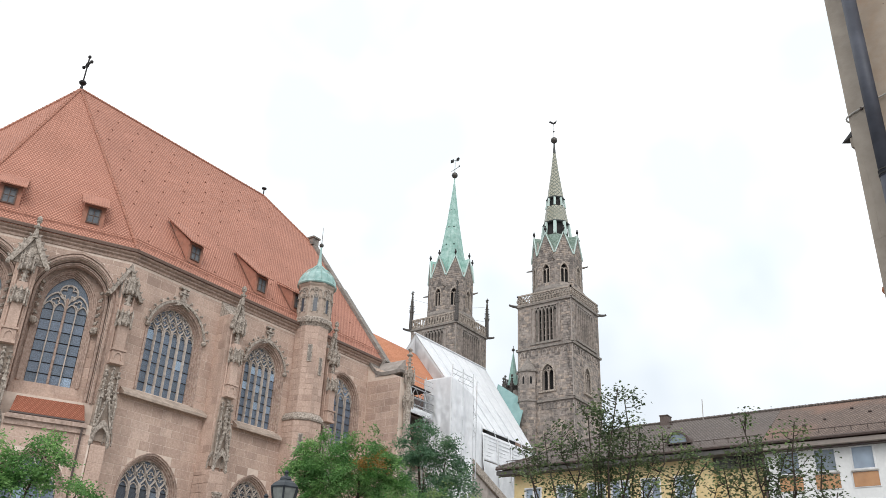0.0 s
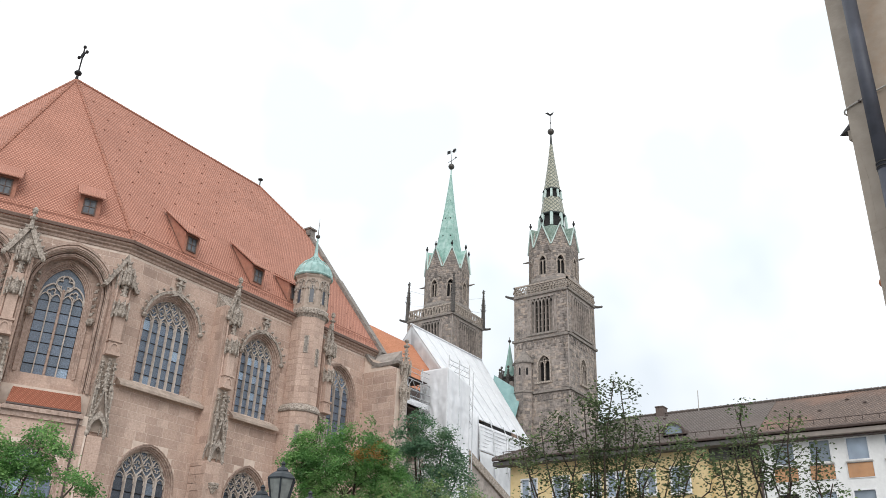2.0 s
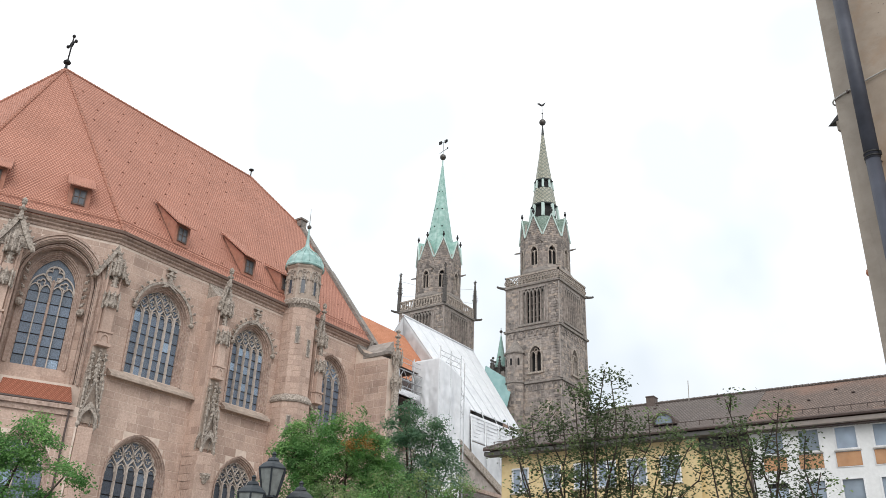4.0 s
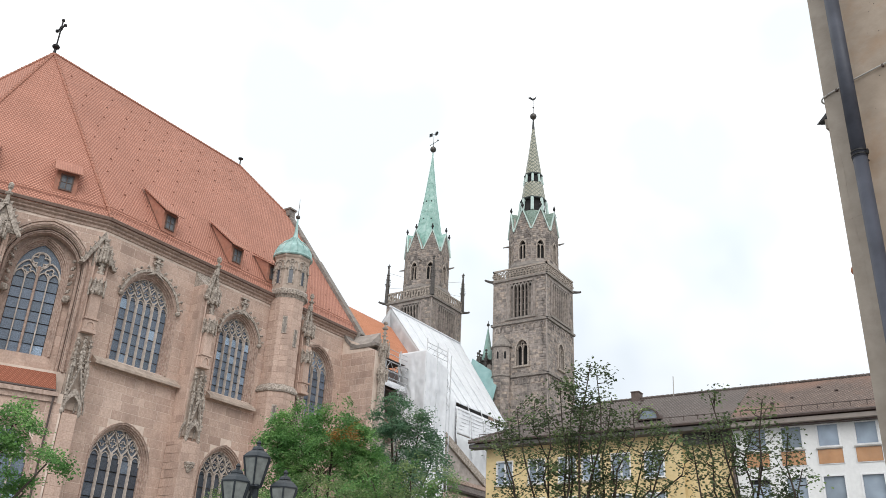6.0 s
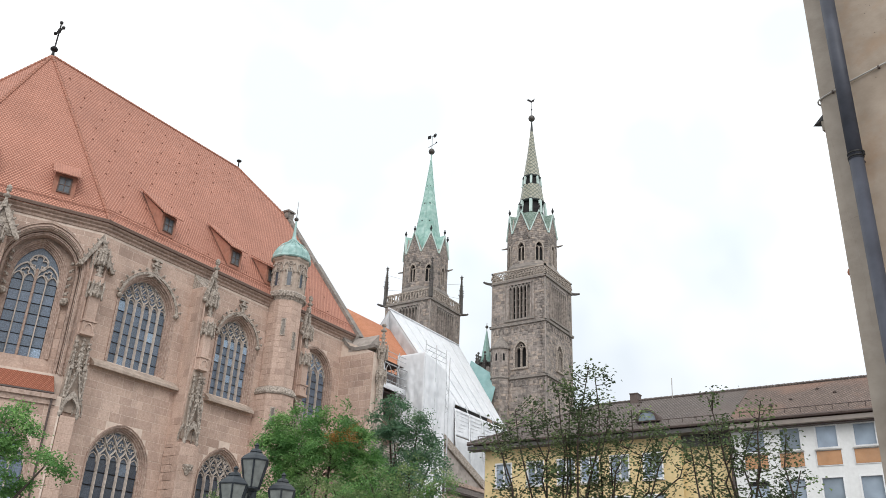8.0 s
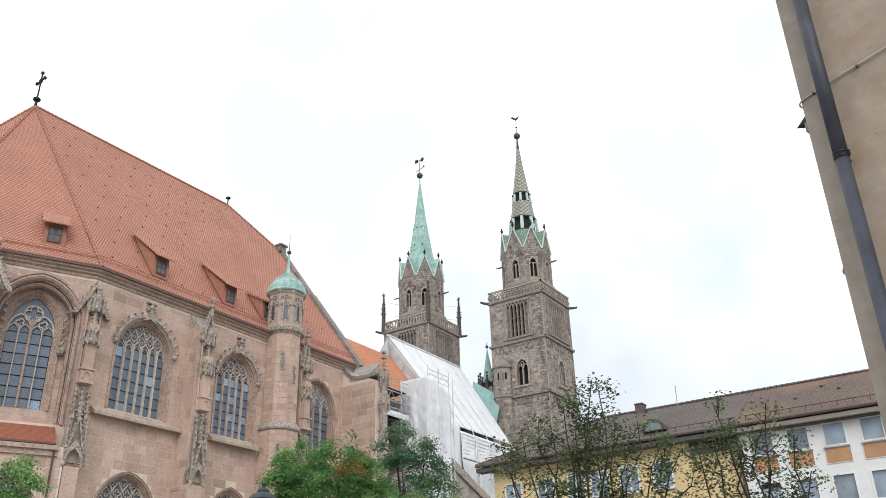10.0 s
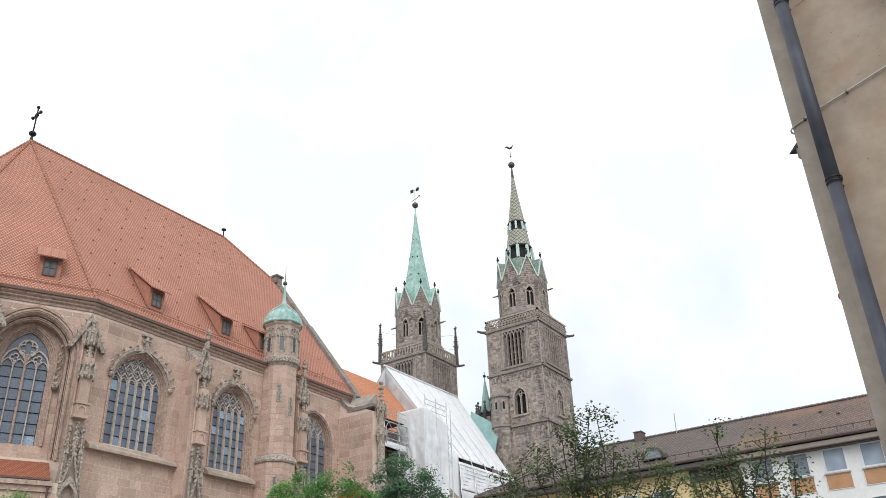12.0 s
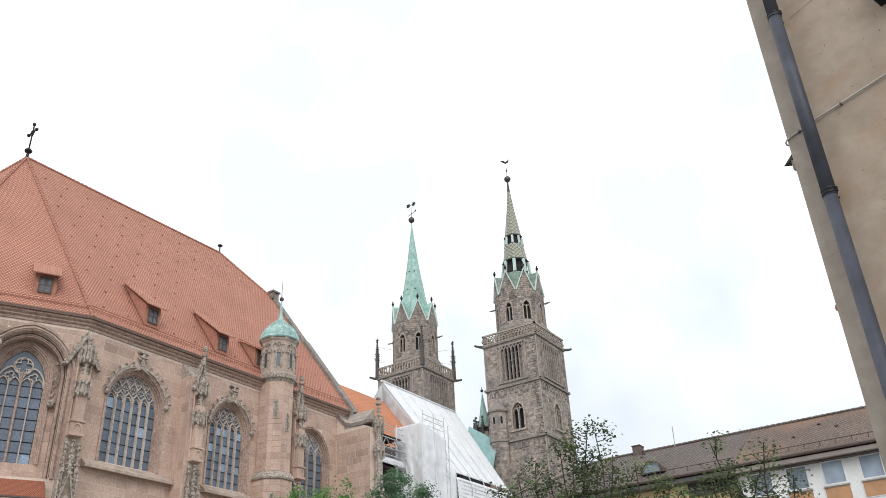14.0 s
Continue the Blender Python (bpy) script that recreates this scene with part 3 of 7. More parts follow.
    for r in range(rows + 1):
        e = Mesh(f)
        z = zb + rh * r
        e.box(c - w / 2, c + w / 2, depth + 0.03, depth + 0.075, z - 0.012, z + 0.012)
        part("glazing_bar", e, M_IRON, win)
    if hood:
        h = Mesh(f)
        ho = [p for p in arch(*grown(a, mould + 0.02))][2:-2]
        hi = [p for p in arch(*grown(a, mould + 0.2))][2:-2]
        h.band(ho, hi, 0.0, 0.2)
        for k, (u, z) in enumerate(hi):
            if abs(u - c) > 0.3:
                d = 1 if u > c else -1
                h.ball(u + d * 0.10, 0.2, z + 0.08, 0.085, 5)
                h.ball(u + d * 0.19, 0.24, z + 0.13, 0.075 + 0.02 * (k % 2), 5)
                h.ball(u + d * 0.24, 0.2, z + 0.03, 0.05, 5)
        for u, z in (ho[0], ho[-1]):
            h.ball(u + (0.08 if u > c else -0.08), 0.14, z - 0.2, 0.21, 8)
            h.ball(u + (0.08 if u > c else -0.08), 0.28, z - 0.2, 0.12, 6)
        # the ogee tip that carries the finial
        rise = za + (mould + 0.2) * 1.15
        h.prism([(c - 0.75, rise - 0.62), (c - 0.3, rise - 0.25), (c, rise + 0.25), (c + 0.3, rise - 0.25), (c + 0.75, rise - 0.62), (c, rise - 0.3)], -0.01, 0.225)
        za2 = za + (mould + 0.2) * 1.15
        h.box(c - 0.14, c + 0.14, 0.0, 0.245, za2 - 0.1, za2 + 0.5)
        h.box(c - 0.34, c + 0.34, 0.0, 0.34, za2 + 0.5, za2 + 0.62)
        h.ball(c, 0.2, za2 + 0.72, 0.17, 6)
        h.box(c - 0.4, c + 0.4, 0.0, 0.3, za2 + 0.86, za2 + 0.98)
        h.ball(c - 0.26, 0.2, za2 + 0.4, 0.12, 6)
        h.ball(c + 0.26, 0.2, za2 + 0.4, 0.12, 6)
        part("hood_mould", h, M_CARVED, win, "hood mould with carved crockets and a finial")
    return win


def sill(f, c, w, z, parent, run=0.55):
    m = Mesh(f)
    m.add([(c - w / 2, 0.0, z - 0.55), (c + w / 2, 0.0, z - 0.55), (c + w / 2, run, z - 0.62), (c - w / 2, run, z - 0.62),
           (c - w / 2, 0.0, z), (c + w / 2, 0.0, z), (c + w / 2, run, z - 0.44), (c - w / 2, run, z - 0.44)],
          [(0, 1, 2, 3), (4, 7, 6, 5), (3, 2, 6, 7), (0, 4, 5, 1), (0, 3, 7, 4), (1, 5, 6, 2)])
    return part("window_sill", m, M_SILL, parent, "weathered sloping stone sill")


for a, n, rows in ((N1, 6, 6), (N2, 5, 7), (N3, 4, 7)):
    gothic_window(north, a, n, choir, -0.55, rows, hood=(a is not N3))
    sill(north, a[0], a[1] + (3.0 if a is N1 else 1.3), a[2] - 0.05, choir)
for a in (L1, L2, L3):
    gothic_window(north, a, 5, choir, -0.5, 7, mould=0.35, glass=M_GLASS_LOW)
for a in (B1, B2):
    gothic_window(lambda u, o, z: apse(u, o - 1.12, z), a, 4, choir, -0.4, 7, mould=0.4, front=0.16, style="rose")
for a in (LB1, LB2):
    gothic_window(lambda u, o, z: apse(u, o + 1.1, z), a, 4, choir, -0.5, 6, mould=0.35)

# the great niches round the apse windows, the roofs below them
for a in (NICHE1, NICHE2):
    m = Mesh(apse)
    m.band(arch(*grown(a, 0.02)), arch(*grown(a, 0.22)), -0.25, 0.10)
    m.band(arch(*grown(a, 0.3)), arch(*grown(a, 0.45)), 0.0, 0.14)
    m.band(arch(*grown(a, -0.3)), arch(*grown(a, -0.12)), -0.9, -0.35)
    m.band(arch(*grown(a, 0.1)), arch(*grown(a, 0.15)), 0.05, 0.17)
    m.band(arch(*grown(a, -0.08)), arch(*grown(a, -0.03)), -0.6, -0.18)
    m.band(arch(*grown(a, -0.22)), arch(*grown(a, -0.17)), -0.6, -0.27)
    part("niche_moulding", m, M_MOULD, choir, "deep moulded arch round the window")
    c, w = a[0], a[1]
    for s in (-1, 1):
        for k in range(6):
            m = Mesh(apse)
            u, z = c + s * (w / 2 - 0.62), a[3] - 1.75 + (0.55 * k if k else 0.0)
            r = 0.13 if k else 0.27
            m.ball(u, -0.75, z, r, 7)
            m.ball(u + s * 0.1, -0.68, z + 0.12, r * 0.6, 6)
            m.ball(u - s * 0.08, -0.66, z - 0.1, r * 0.5, 6)
            part("crocket", m, M_CARVED, choir)
for c, w in ((3.1, 4.2), (8.7, 4.2)):
    m = Mesh(apse)
    m.add([(c - w / 2, 0.0, 15.45), (c + w / 2 - 0.2, 0.0, 15.45), (c + w / 2, 1.22, 14.22), (c - w / 2 - 0.1, 1.22, 14.22),
           (c - w / 2, 0.0, 15.3), (c + w / 2 - 0.2, 0.0, 15.3), (c + w / 2, 1.22, 14.08), (c - w / 2 - 0.1, 1.22, 14.08)],
          [(0, 1, 2, 3), (4, 7, 6, 5), (3, 2, 6, 7), (0, 4, 5, 1), (0, 3, 7, 4), (1, 5, 6, 2)])
    part("lean_to_roof", project_uv(fix(m.data("lean_to_roof"))), M_TILE_LOW, choir, "small lean-to roof of red tiles")
    m = Mesh(apse)
    m.tube([(c - w / 2 - 0.1, 1.3, 14.1), (c + w / 2, 1.3, 14.1)], 0.09)
    part("gutter", m, M_GUTTER, choir)
    m = Mesh(apse)
    m.box(c - w / 2 - 0.3, c + w / 2 + 0.2, 1.1, 1.42, 13.75, 14.02)
    m.box(c - w / 2 - 0.3, c + w / 2 + 0.2, 1.1, 1.25, 13.4, 13.75)
    part("cornice", m, M_MOULD, choir)
    m = Mesh(apse)
    m.tube([(c - w / 2 - 0.05, 1.3, 14.0), (c - w / 2 - 0.05, 1.28, 0.1)], 0.07)
    part("downpipe", m, M_GUTTER, choir, "thin brown copper downpipe")


# ---- buttresses ----
def crockets(m, u, o, z0, z1, w, step=0.42, size=0.13):
    k = 0
    z = z0
    while z < z1:
        r = w * (1 - (z - z0) / (z1 - z0)) / 2 + 0.04
        for du, do in ((r, r), (-r, r), (r, -r), (-r, -r)):
            m.ball(u + du, o + do, z + 0.03 * (k % 2), size * (0.75 + 0.25 * math.sin(7 * z + du)), 5)
        z += step
        k += 1


def finial(m, u, o, z, s=1.0):
    m.lathe(u, o, [(0.07 * s, z - 0.1), (0.09 * s, z), (0.26 * s, z + 0.1 * s), (0.30 * s, z + 0.22 * s), (0.12 * s, z + 0.32 * s), (0.10 * s, z + 0.5 * s),
                   (0.20 * s, z + 0.6 * s), (0.22 * s, z + 0.72 * s), (0.06 * s, z + 0.85 * s)], 8)


def gable(m, u, o0, o1, z0, w, h):
    """A small steep gable with a raised frame."""
    m.prism([(u - w / 2, z0), (u + w / 2, z0), (u + w * 0.22, z0 + h * 0.42), (u, z0 + h), (u - w * 0.22, z0 + h * 0.42)], o0, o1)


def buttress(f, u, parent, lower=True, reach=1.25, w=1.5, cap=True, g=1.0, drop=0.4):
    body = Mesh(f)
    top = 24.6 if cap else 23.0
    body.box(u - w / 2, u + w / 2, -0.2, reach, 0.0, top)
    if lower:
        body.box(u - w / 2 - 0.05, u + w / 2 + 0.05, reach - 0.05, reach + 0.5, 0.0, 12.9)
    b = part("buttress", body, M_STONE, parent, "tall buttress with carved canopies and pinnacle")
    m = Mesh(f)
    m.add([(u - w / 2, -0.2, top), (u + w / 2, -0.2, top), (u + w / 2, reach, top), (u - w / 2, reach, top), (u - w / 2, -0.2, top + 1.6), (u + w / 2, -0.2, top + 1.6), (u + w / 2, reach * 0.35, top + 0.7), (u - w / 2, reach * 0.35, top + 0.7)],
          [(0, 3, 2, 1), (4, 5, 6, 7), (3, 7, 6, 2), (0, 1, 5, 4), (0, 4, 7, 3), (1, 2, 6, 5)])
    part("coping", m, M_CARVED, b)
    rnd = random.Random(int(u * 10))
    for fn, e0, e1 in ((lambda a, q, z: f(u + a, reach + q, z), -w / 2, w / 2), (lambda a, q, z: f(u - w / 2 - q, a, z), 0.05, reach), (lambda a, q, z: f(u + w / 2 + q, a, z), 0.05, reach)):
        m = Mesh(fn)
        for p, q, za, zb in courses(e0, e1, 13.0 if lower else 3.0, top - 0.05, [], int(u * 7), wmin=0.5, wmax=0.95):
            m.block(p + 0.012, q - 0.012, 0.001, 0.006 + 0.014 * rnd.random(), za + 0.012, zb - 0.012, 0.012)
        part("stone_facing", m, M_STONE_I, b, kind="stuff")
    for fn, e0, e1 in ((lambda a, q, z: f(u + a, reach + 0.5 + q, z), -w / 2 - 0.05, w / 2 + 0.05), (lambda a, q, z: f(u - w / 2 - 0.05 - q, a, z), 0.05, reach + 0.5), (lambda a, q, z: f(u + w / 2 + 0.05 + q, a, z), 0.05, reach + 0.5)):
        m = Mesh(fn)
        for p, q, za, zb in courses(e0, e1, 3.0, 12.85, [], int(u * 5), wmin=0.6, wmax=1.1):
            m.block(p + 0.012, q - 0.012, 0.001, 0.006 + 0.014 * rnd.random(), za + 0.012, zb - 0.012, 0.012)
        part("stone_facing", m, M_STONE_I, b, kind="stuff")
    o = reach + 0.32
    # tapering slab behind the lower canopy
    m = Mesh(f)
    m.prism([(u - 0.66, 13.2), (u + 0.66, 13.2), (u + 0.6, 16.0), (u + 0.44, 18.2), (u - 0.44, 18.2), (u - 0.6, 16.0)], reach - 0.05, reach + 0.14)
    part("niche_back", m, M_SILL, b)
    # lower canopy, open below, with hanging ends
    m = Mesh(f)
    m.band(arch(u, 0.84, 13.1, 13.25, 14.0, 6), arch(u, 1.12, 13.0, 13.35, 14.5, 6), reach + 0.42, reach + 0.56)
    for s in (-1, 1):
        m.lathe(u + s * 0.56, reach + 0.45, [(0.03, 12.75), (0.12, 12.9), (0.15, 13.05), (0.08, 13.2), (0.07, 15.3), (0.11, 15.4), (0.02, 16.1)], 6)
        m.band(arch(u + s * 0.6, 0.5, 13.1, 13.25, 14.0, 4), arch(u + s * 0.6, 0.64, 13.0, 13.3, 14.3, 4), reach + 0.1, reach + 0.2)
        # steep gable, its two raking bars with crockets
        m.prism([(u + s * 0.62, 13.7), (u + s * 0.5, 13.7), (u, 15.75), (u, 16.15)], reach + 0.44, reach + 0.60)
        for k in range(6):
            m.ball(u + s * (0.58 - 0.095 * k), reach + 0.58, 14.05 + 0.36 * k, 0.085, 5)
        # slender side pinnacle with its leafy head
        v = u + s * 0.42
        m.lathe(v, reach + 0.3, [(0.11, 14.6), (0.11, 16.1), (0.16, 16.15), (0.16, 16.25), (0.09, 16.3), (0.05, 17.5)], 4)
        m.prism([(v - 0.14, 15.9), (v + 0.14, 15.9), (v, 16.5)], reach + 0.38, reach + 0.44)
        crockets(m, v, reach + 0.3, 16.4, 17.5, 0.2, 0.3, 0.065)
        finial(m, v, reach + 0.3, 17.3, 0.62)
    m.lathe(u, reach + 0.36, [(0.14, 15.9), (0.15, 16.7), (0.2, 16.8), (0.2, 16.9), (0.12, 17.0), (0.05, 17.9)], 6)
    for k in range(5):
        for s in (-1, 1):
            m.ball(u + s * 0.17 * (1 - 0.12 * k), reach + 0.46, 15.95 + 0.36 * k + 0.12 * s, 0.075, 5)
    finial(m, u, reach + 0.36, 17.5, 0.6)
    part("canopy", m, M_CARVED, b, "carved canopy with crockets over an empty niche")
    # head block and plain shaft
    m = Mesh(f)
    m.box(u - 0.46, u + 0.46, reach - 0.05, reach + 0.62, 18.2, 18.42)
    m.box(u - 0.40, u + 0.40, reach - 0.05, reach + 0.54, 18.42, 19.1)
    m.band(arch(u, 0.46, 18.5, 18.62, 18.95, 4), arch(u, 0.62, 18.45, 18.65, 19.05, 4), reach + 0.5, reach + 0.6)
    m.box(u - 0.48, u + 0.48, reach - 0.05, reach + 0.64, 19.1, 19.22)
    m.box(u - 0.33, u + 0.33, reach - 0.05, reach + 0.5, 19.22, 22.3)
    for s in (-1, 1):
        m.tube([(u + s * 0.42, reach + 0.1, 18.3), (u + s * 0.42, reach + 0.1, 24.0)], 0.07)
    part("shaft", m, M_STONE, b, "plain stone shaft")
    # lower head canopy, slender stem, upper canopy
    m = Mesh(lambda a, q, z: f(a, q, z - drop))
    for z, r in ((21.55, 0.52), (23.85, 0.46)):
        m.lathe(u, o - 0.02, [(r * 0.75, z - 0.28), (r, z - 0.12), (r, z + 0.05), (r * 0.82, z + 0.12), (r * 0.7, z + 0.5), (r * 0.8, z + 0.58), (r * 0.45, z + 0.7), (0.14, z + 1.1)], 8)
        for k in range(8):
            a = math.pi * k / 4
            du, do = r * math.cos(a), r * math.sin(a)
            m.lathe(u + du, o + do, [(0.03, z - 0.42), (0.09, z - 0.3), (0.065, z - 0.15), (0.06, z + 0.35), (0.1, z + 0.42), (0.02, z + 0.85)], 4)
            m.ball(u + du * 0.8, o + do * 0.8, z + 0.68, 0.08, 5)
    m.lathe(u, o, [(0.2, 22.4), (0.15, 22.6), (0.13, 23.6)], 6)
    for k in range(4):
        for sg in (-1, 1):
            m.ball(u + sg * (0.2 - 0.02 * k), o, 22.55 + 0.3 * k, 0.085, 5)
    if cap:
        for sg in (-1, 1):
            m.prism([(u + sg * g * 0.95, 24.05), (u + sg * g * 0.68, 24.05), (u + sg * g * 0.25, 25.15), (u, 25.9), (u, 26.5), (u + sg * g * 0.42, 25.5)], reach - 0.05, reach + 0.26)
            m.ball(u + sg * g * 0.84, reach + 0.22, 23.98, 0.17, 6)
            m.band(arch(u + sg * g * 0.3, g * 0.42, 24.3, 24.6, 24.95, 4), arch(u + sg * g * 0.3, g * 0.6, 24.2, 24.6, 25.1, 4), reach, reach + 0.12)
            for k in range(5):
                x, z = u + sg * g * (0.88 - 0.165 * k), 24.42 + 0.42 * k
                m.ball(x - sg * 0.04, reach + 0.22, z - 0.03, 0.09 * g ** 0.5, 5)
                m.ball(x + sg * 0.05, reach + 0.24, z + 0.06, 0.06, 5)
        m.prism([(u - g * 0.7, 24.1), (u + g * 0.7, 24.1), (u, 25.9)], reach - 0.1, reach + 0.06)
        m.lathe(u, reach + 0.26, [(0.16, 25.9), (0.15, 26.3), (0.11, 26.5), (0.10, 26.75)], 6)
        finial(m, u, reach + 0.26, 26.55, 0.85)
        m.lathe(u, reach + 0.26, [(0.08, 27.1), (0.19, 27.22), (0.19, 27.34), (0.05, 27.5)], 6)
    else:
        m.band([(u - 1.0, 23.5), (u - 0.35, 24.75), (u, 25.55), (u + 0.35, 24.75), (u + 1.0, 23.5)], [(u - 1.28, 23.5), (u - 0.55, 24.95), (u, 26.1), (u + 0.55, 24.95), (u + 1.28, 23.5)], -0.4, 0.2)
        for k in range(5):
            for sg in (-1, 1):
                m.ball(u + sg * (1.2 - 0.22 * k), 0.16, 23.72 + 0.46 * k, 0.09, 5)
                m.ball(u + sg * (1.26 - 0.22 * k), 0.17, 23.8 + 0.46 * k, 0.06, 5)
        finial(m, u, o, 24.8, 0.6)
    part("pinnacle", m, M_CARVED, b, "slender pinnacle with crockets and a finial")
    return b


buttress(north, 40.2, choir, g=0.72)
buttress(bend, 0.0, choir, reach=0.5, w=0.85, cap=False)
buttress(apse, 6.38, choir, reach=0.95, w=1.3, g=1.4)
buttress(lambda u, o, z: north(u, o, z + 0.6), 50.75, choir, reach=1.4, w=1.0, g=0.62)

m = Mesh(north)
m.lathe(40.2, 1.8, [(0.1, 10.75), (0.22, 10.95), (0.3, 11.1), (0.26, 11.15), (0.42, 11.3), (0.44, 11.42), (0.36, 11.46)], 8)
for k in range(8):
    m.ball(40.2 + 0.3 * math.cos(k * math.pi / 4), 1.8 + 0.3 * math.sin(k * math.pi / 4), 11.16, 0.09, 5)
part("corbel", m, M_CARVED, choir, "small carved stone corbel")

# the last buttress stands far out
m = Mesh(north)
m.add([(57.3, 0, 0), (58.7, 0, 0), (58.7, 3.9, 0), (57.3, 3.9, 0), (57.3, 0, 25.9), (58.7, 0, 25.9), (58.7, 3.9, 24.2), (57.3, 3.9, 24.2)],
      [(0, 3, 2, 1), (4, 5, 6, 7), (0, 1, 5, 4), (1, 2, 6, 5), (2, 3, 7, 6), (3, 0, 4, 7)])
last_b = part("buttress", m, M_MORTAR, choir, "deep coursed buttress with a hollow coping")
m = Mesh(lambda u, o, z: north(o, u, z))
curve = [(0.0, 26.0), (0.4, 25.4), (1.0, 24.85), (1.8, 24.6), (2.8, 24.6), (3.95, 24.65)]
m.prism(curve + [(3.95, 24.9), (2.7, 24.9), (1.7, 24.95), (1.0, 25.2), (0.5, 25.75), (0.0, 26.4)], 57.2, 58.8)
part("coping", m, M_TOWER_TRIM, last_b)
m = Mesh(north)
m.add([(57.25, 0.9, 24.95), (57.25, 3.3, 24.95), (58.6, 3.3, 26.3), (58.6, 0.5, 26.3), (58.75, 0.5, 24.6), (58.75, 3.3, 24.6), (57.25, 0.9, 24.6), (57.25, 3.3, 24.6)],
      [(0, 1, 2, 3), (3, 2, 5, 4), (0, 6, 7, 1), (0, 3, 4, 6), (1, 7, 5, 2), (6, 4, 5, 7)])
part("weathering_slab", m, M_TOWER_BACK, last_b, "sloping grey stone slab")
m = Mesh(north)
m.box(57.55, 58.45, 3.9, 4.5, 0, 19)
m.lathe(58.0, 4.25, [(0.34, 19), (0.34, 21.9), (0.52, 22.05), (0.5, 22.3), (0.26, 22.5), (0.24, 24.1), (0.42, 24.25), (0.4, 24.5), (0.2, 24.7), (0.1, 26.4)], 6)
crockets(m, 58.0, 4.25, 24.6, 26.4, 0.5, 0.34, 0.11)
for k in range(6):
    a = math.pi * k / 3
    for z in (22.0, 24.2):
        m.lathe(58.0 + 0.46 * math.cos(a), 4.25 + 0.46 * math.sin(a), [(0.05, z - 0.6), (0.1, z - 0.3), (0.08, z + 0.2), (0.12, z + 0.3), (0.02, z + 0.95)], 4)
finial(m, 58.0, 4.25, 26.2, 1.0)
part("pinnacle", m, M_CARVED, last_b)

# ---- stair turret with its copper dome ----
T = Vector((-48.75, 48.85, 0))


def turret_at(u, o, z):
    return (T.x + u, T.y + o, z)


m = Mesh(turret_at)
m.lathe(0, 0, [(1.68, 0), (1.68, 18.5)], 8)
m.lathe(0, 0, [(1.45, 18.5), (1.45, 26.6)], 8)
turret = part("stair_turret", m, M_STONE, choir, "octagonal stair turret under a green copper dome")
for k, (r, z0, z1) in [(k, q) for k in (0, 1, 2, 7) for q in ((1.68, 0.3, 18.3), (1.45, 19.0, 26.3))]:
    a = -math.pi / 2 + k * math.pi / 4
    ap_t = r * math.cos(math.pi / 8)

    def side(u, o, z, a=a, ap_t=ap_t):
        return (T.x + (ap_t + o) * math.cos(a) - u * math.sin(a), T.y + (ap_t + o) * math.sin(a) + u * math.cos(a), z)
    rnd = random.Random(k)
    m = Mesh(side)
    hw = ap_t * math.tan(math.pi / 8)
    for p, q, za, zb in courses(-hw, hw, z0, z1, [], 200 + k, 0.42, 0.56, 0.6, 1.0):
        m.block(p + 0.01, q - 0.01, 0.001, 0.008 + 0.015 * rnd.random(), za + 0.01, zb - 0.01, 0.01)
    part("stone_facing", m, M_STONE_I, turret, kind="stuff")
m = Mesh(turret_at)
m.lathe(0, 0, [(1.80, 18.35), (1.86, 18.5), (1.72, 18.75), (1.47, 19.0)], 8)
part("ledge", m, M_CARVED, turret)
m = Mesh(turret_at)
m.lathe(0, 0, [(1.46, 26.4), (1.58, 26.6), (1.72, 26.85), (1.74, 27.05), (1.58, 27.2)], 8)
for k in range(40):
    a = 2 * math.pi * k / 40
    m.ball(1.62 * math.cos(a), 1.62 * math.sin(a), 26.72, 0.1, 5)
part("cornice", m, M_CARVED, turret, "carved leaf cornice")
m = Mesh(turret_at)
m.lathe(0, 0, [(1.5, 27.2), (1.5, 30.0), (1.62, 30.15), (1.66, 30.35)], 8)
drum = part("drum", m, M_SILL, turret)
for k in range(8):
    a = 2 * math.pi * k / 8

    def face(u, o, z, a=a):
        r = 1.5 * math.cos(math.pi / 8) + o
        return turret_at(r * math.cos(a) - u * math.sin(a), r * math.sin(a) + u * math.cos(a), z)
    m = Mesh(face)
    m.prism(arch(0, 0.34, 27.7, 28.9, 29.25, 4), -0.02, 0.015)
    part("lancet", m, M_GLASS_LOW, drum)
    m = Mesh(face)
    m.band(arch(0, 0.34, 27.6, 28.9, 29.25, 4), arch(0, 0.56, 27.6, 28.9, 29.5, 4), 0.0, 0.1)
    for s in (-1, 1):
        tracery_bar(m, arch(s * 0.33, 0.5, 28.9, 29.2, 29.75, 4), 0.0, 0.09, 0.08)
        m.ball(s * 0.33, 0.06, 29.0, 0.12, 5)
    tracery_bar(m, ring(0, 29.72, 0.14, 8), 0.0, 0.08, 0.06)
    part("blind_tracery", m, M_CARVED, drum)
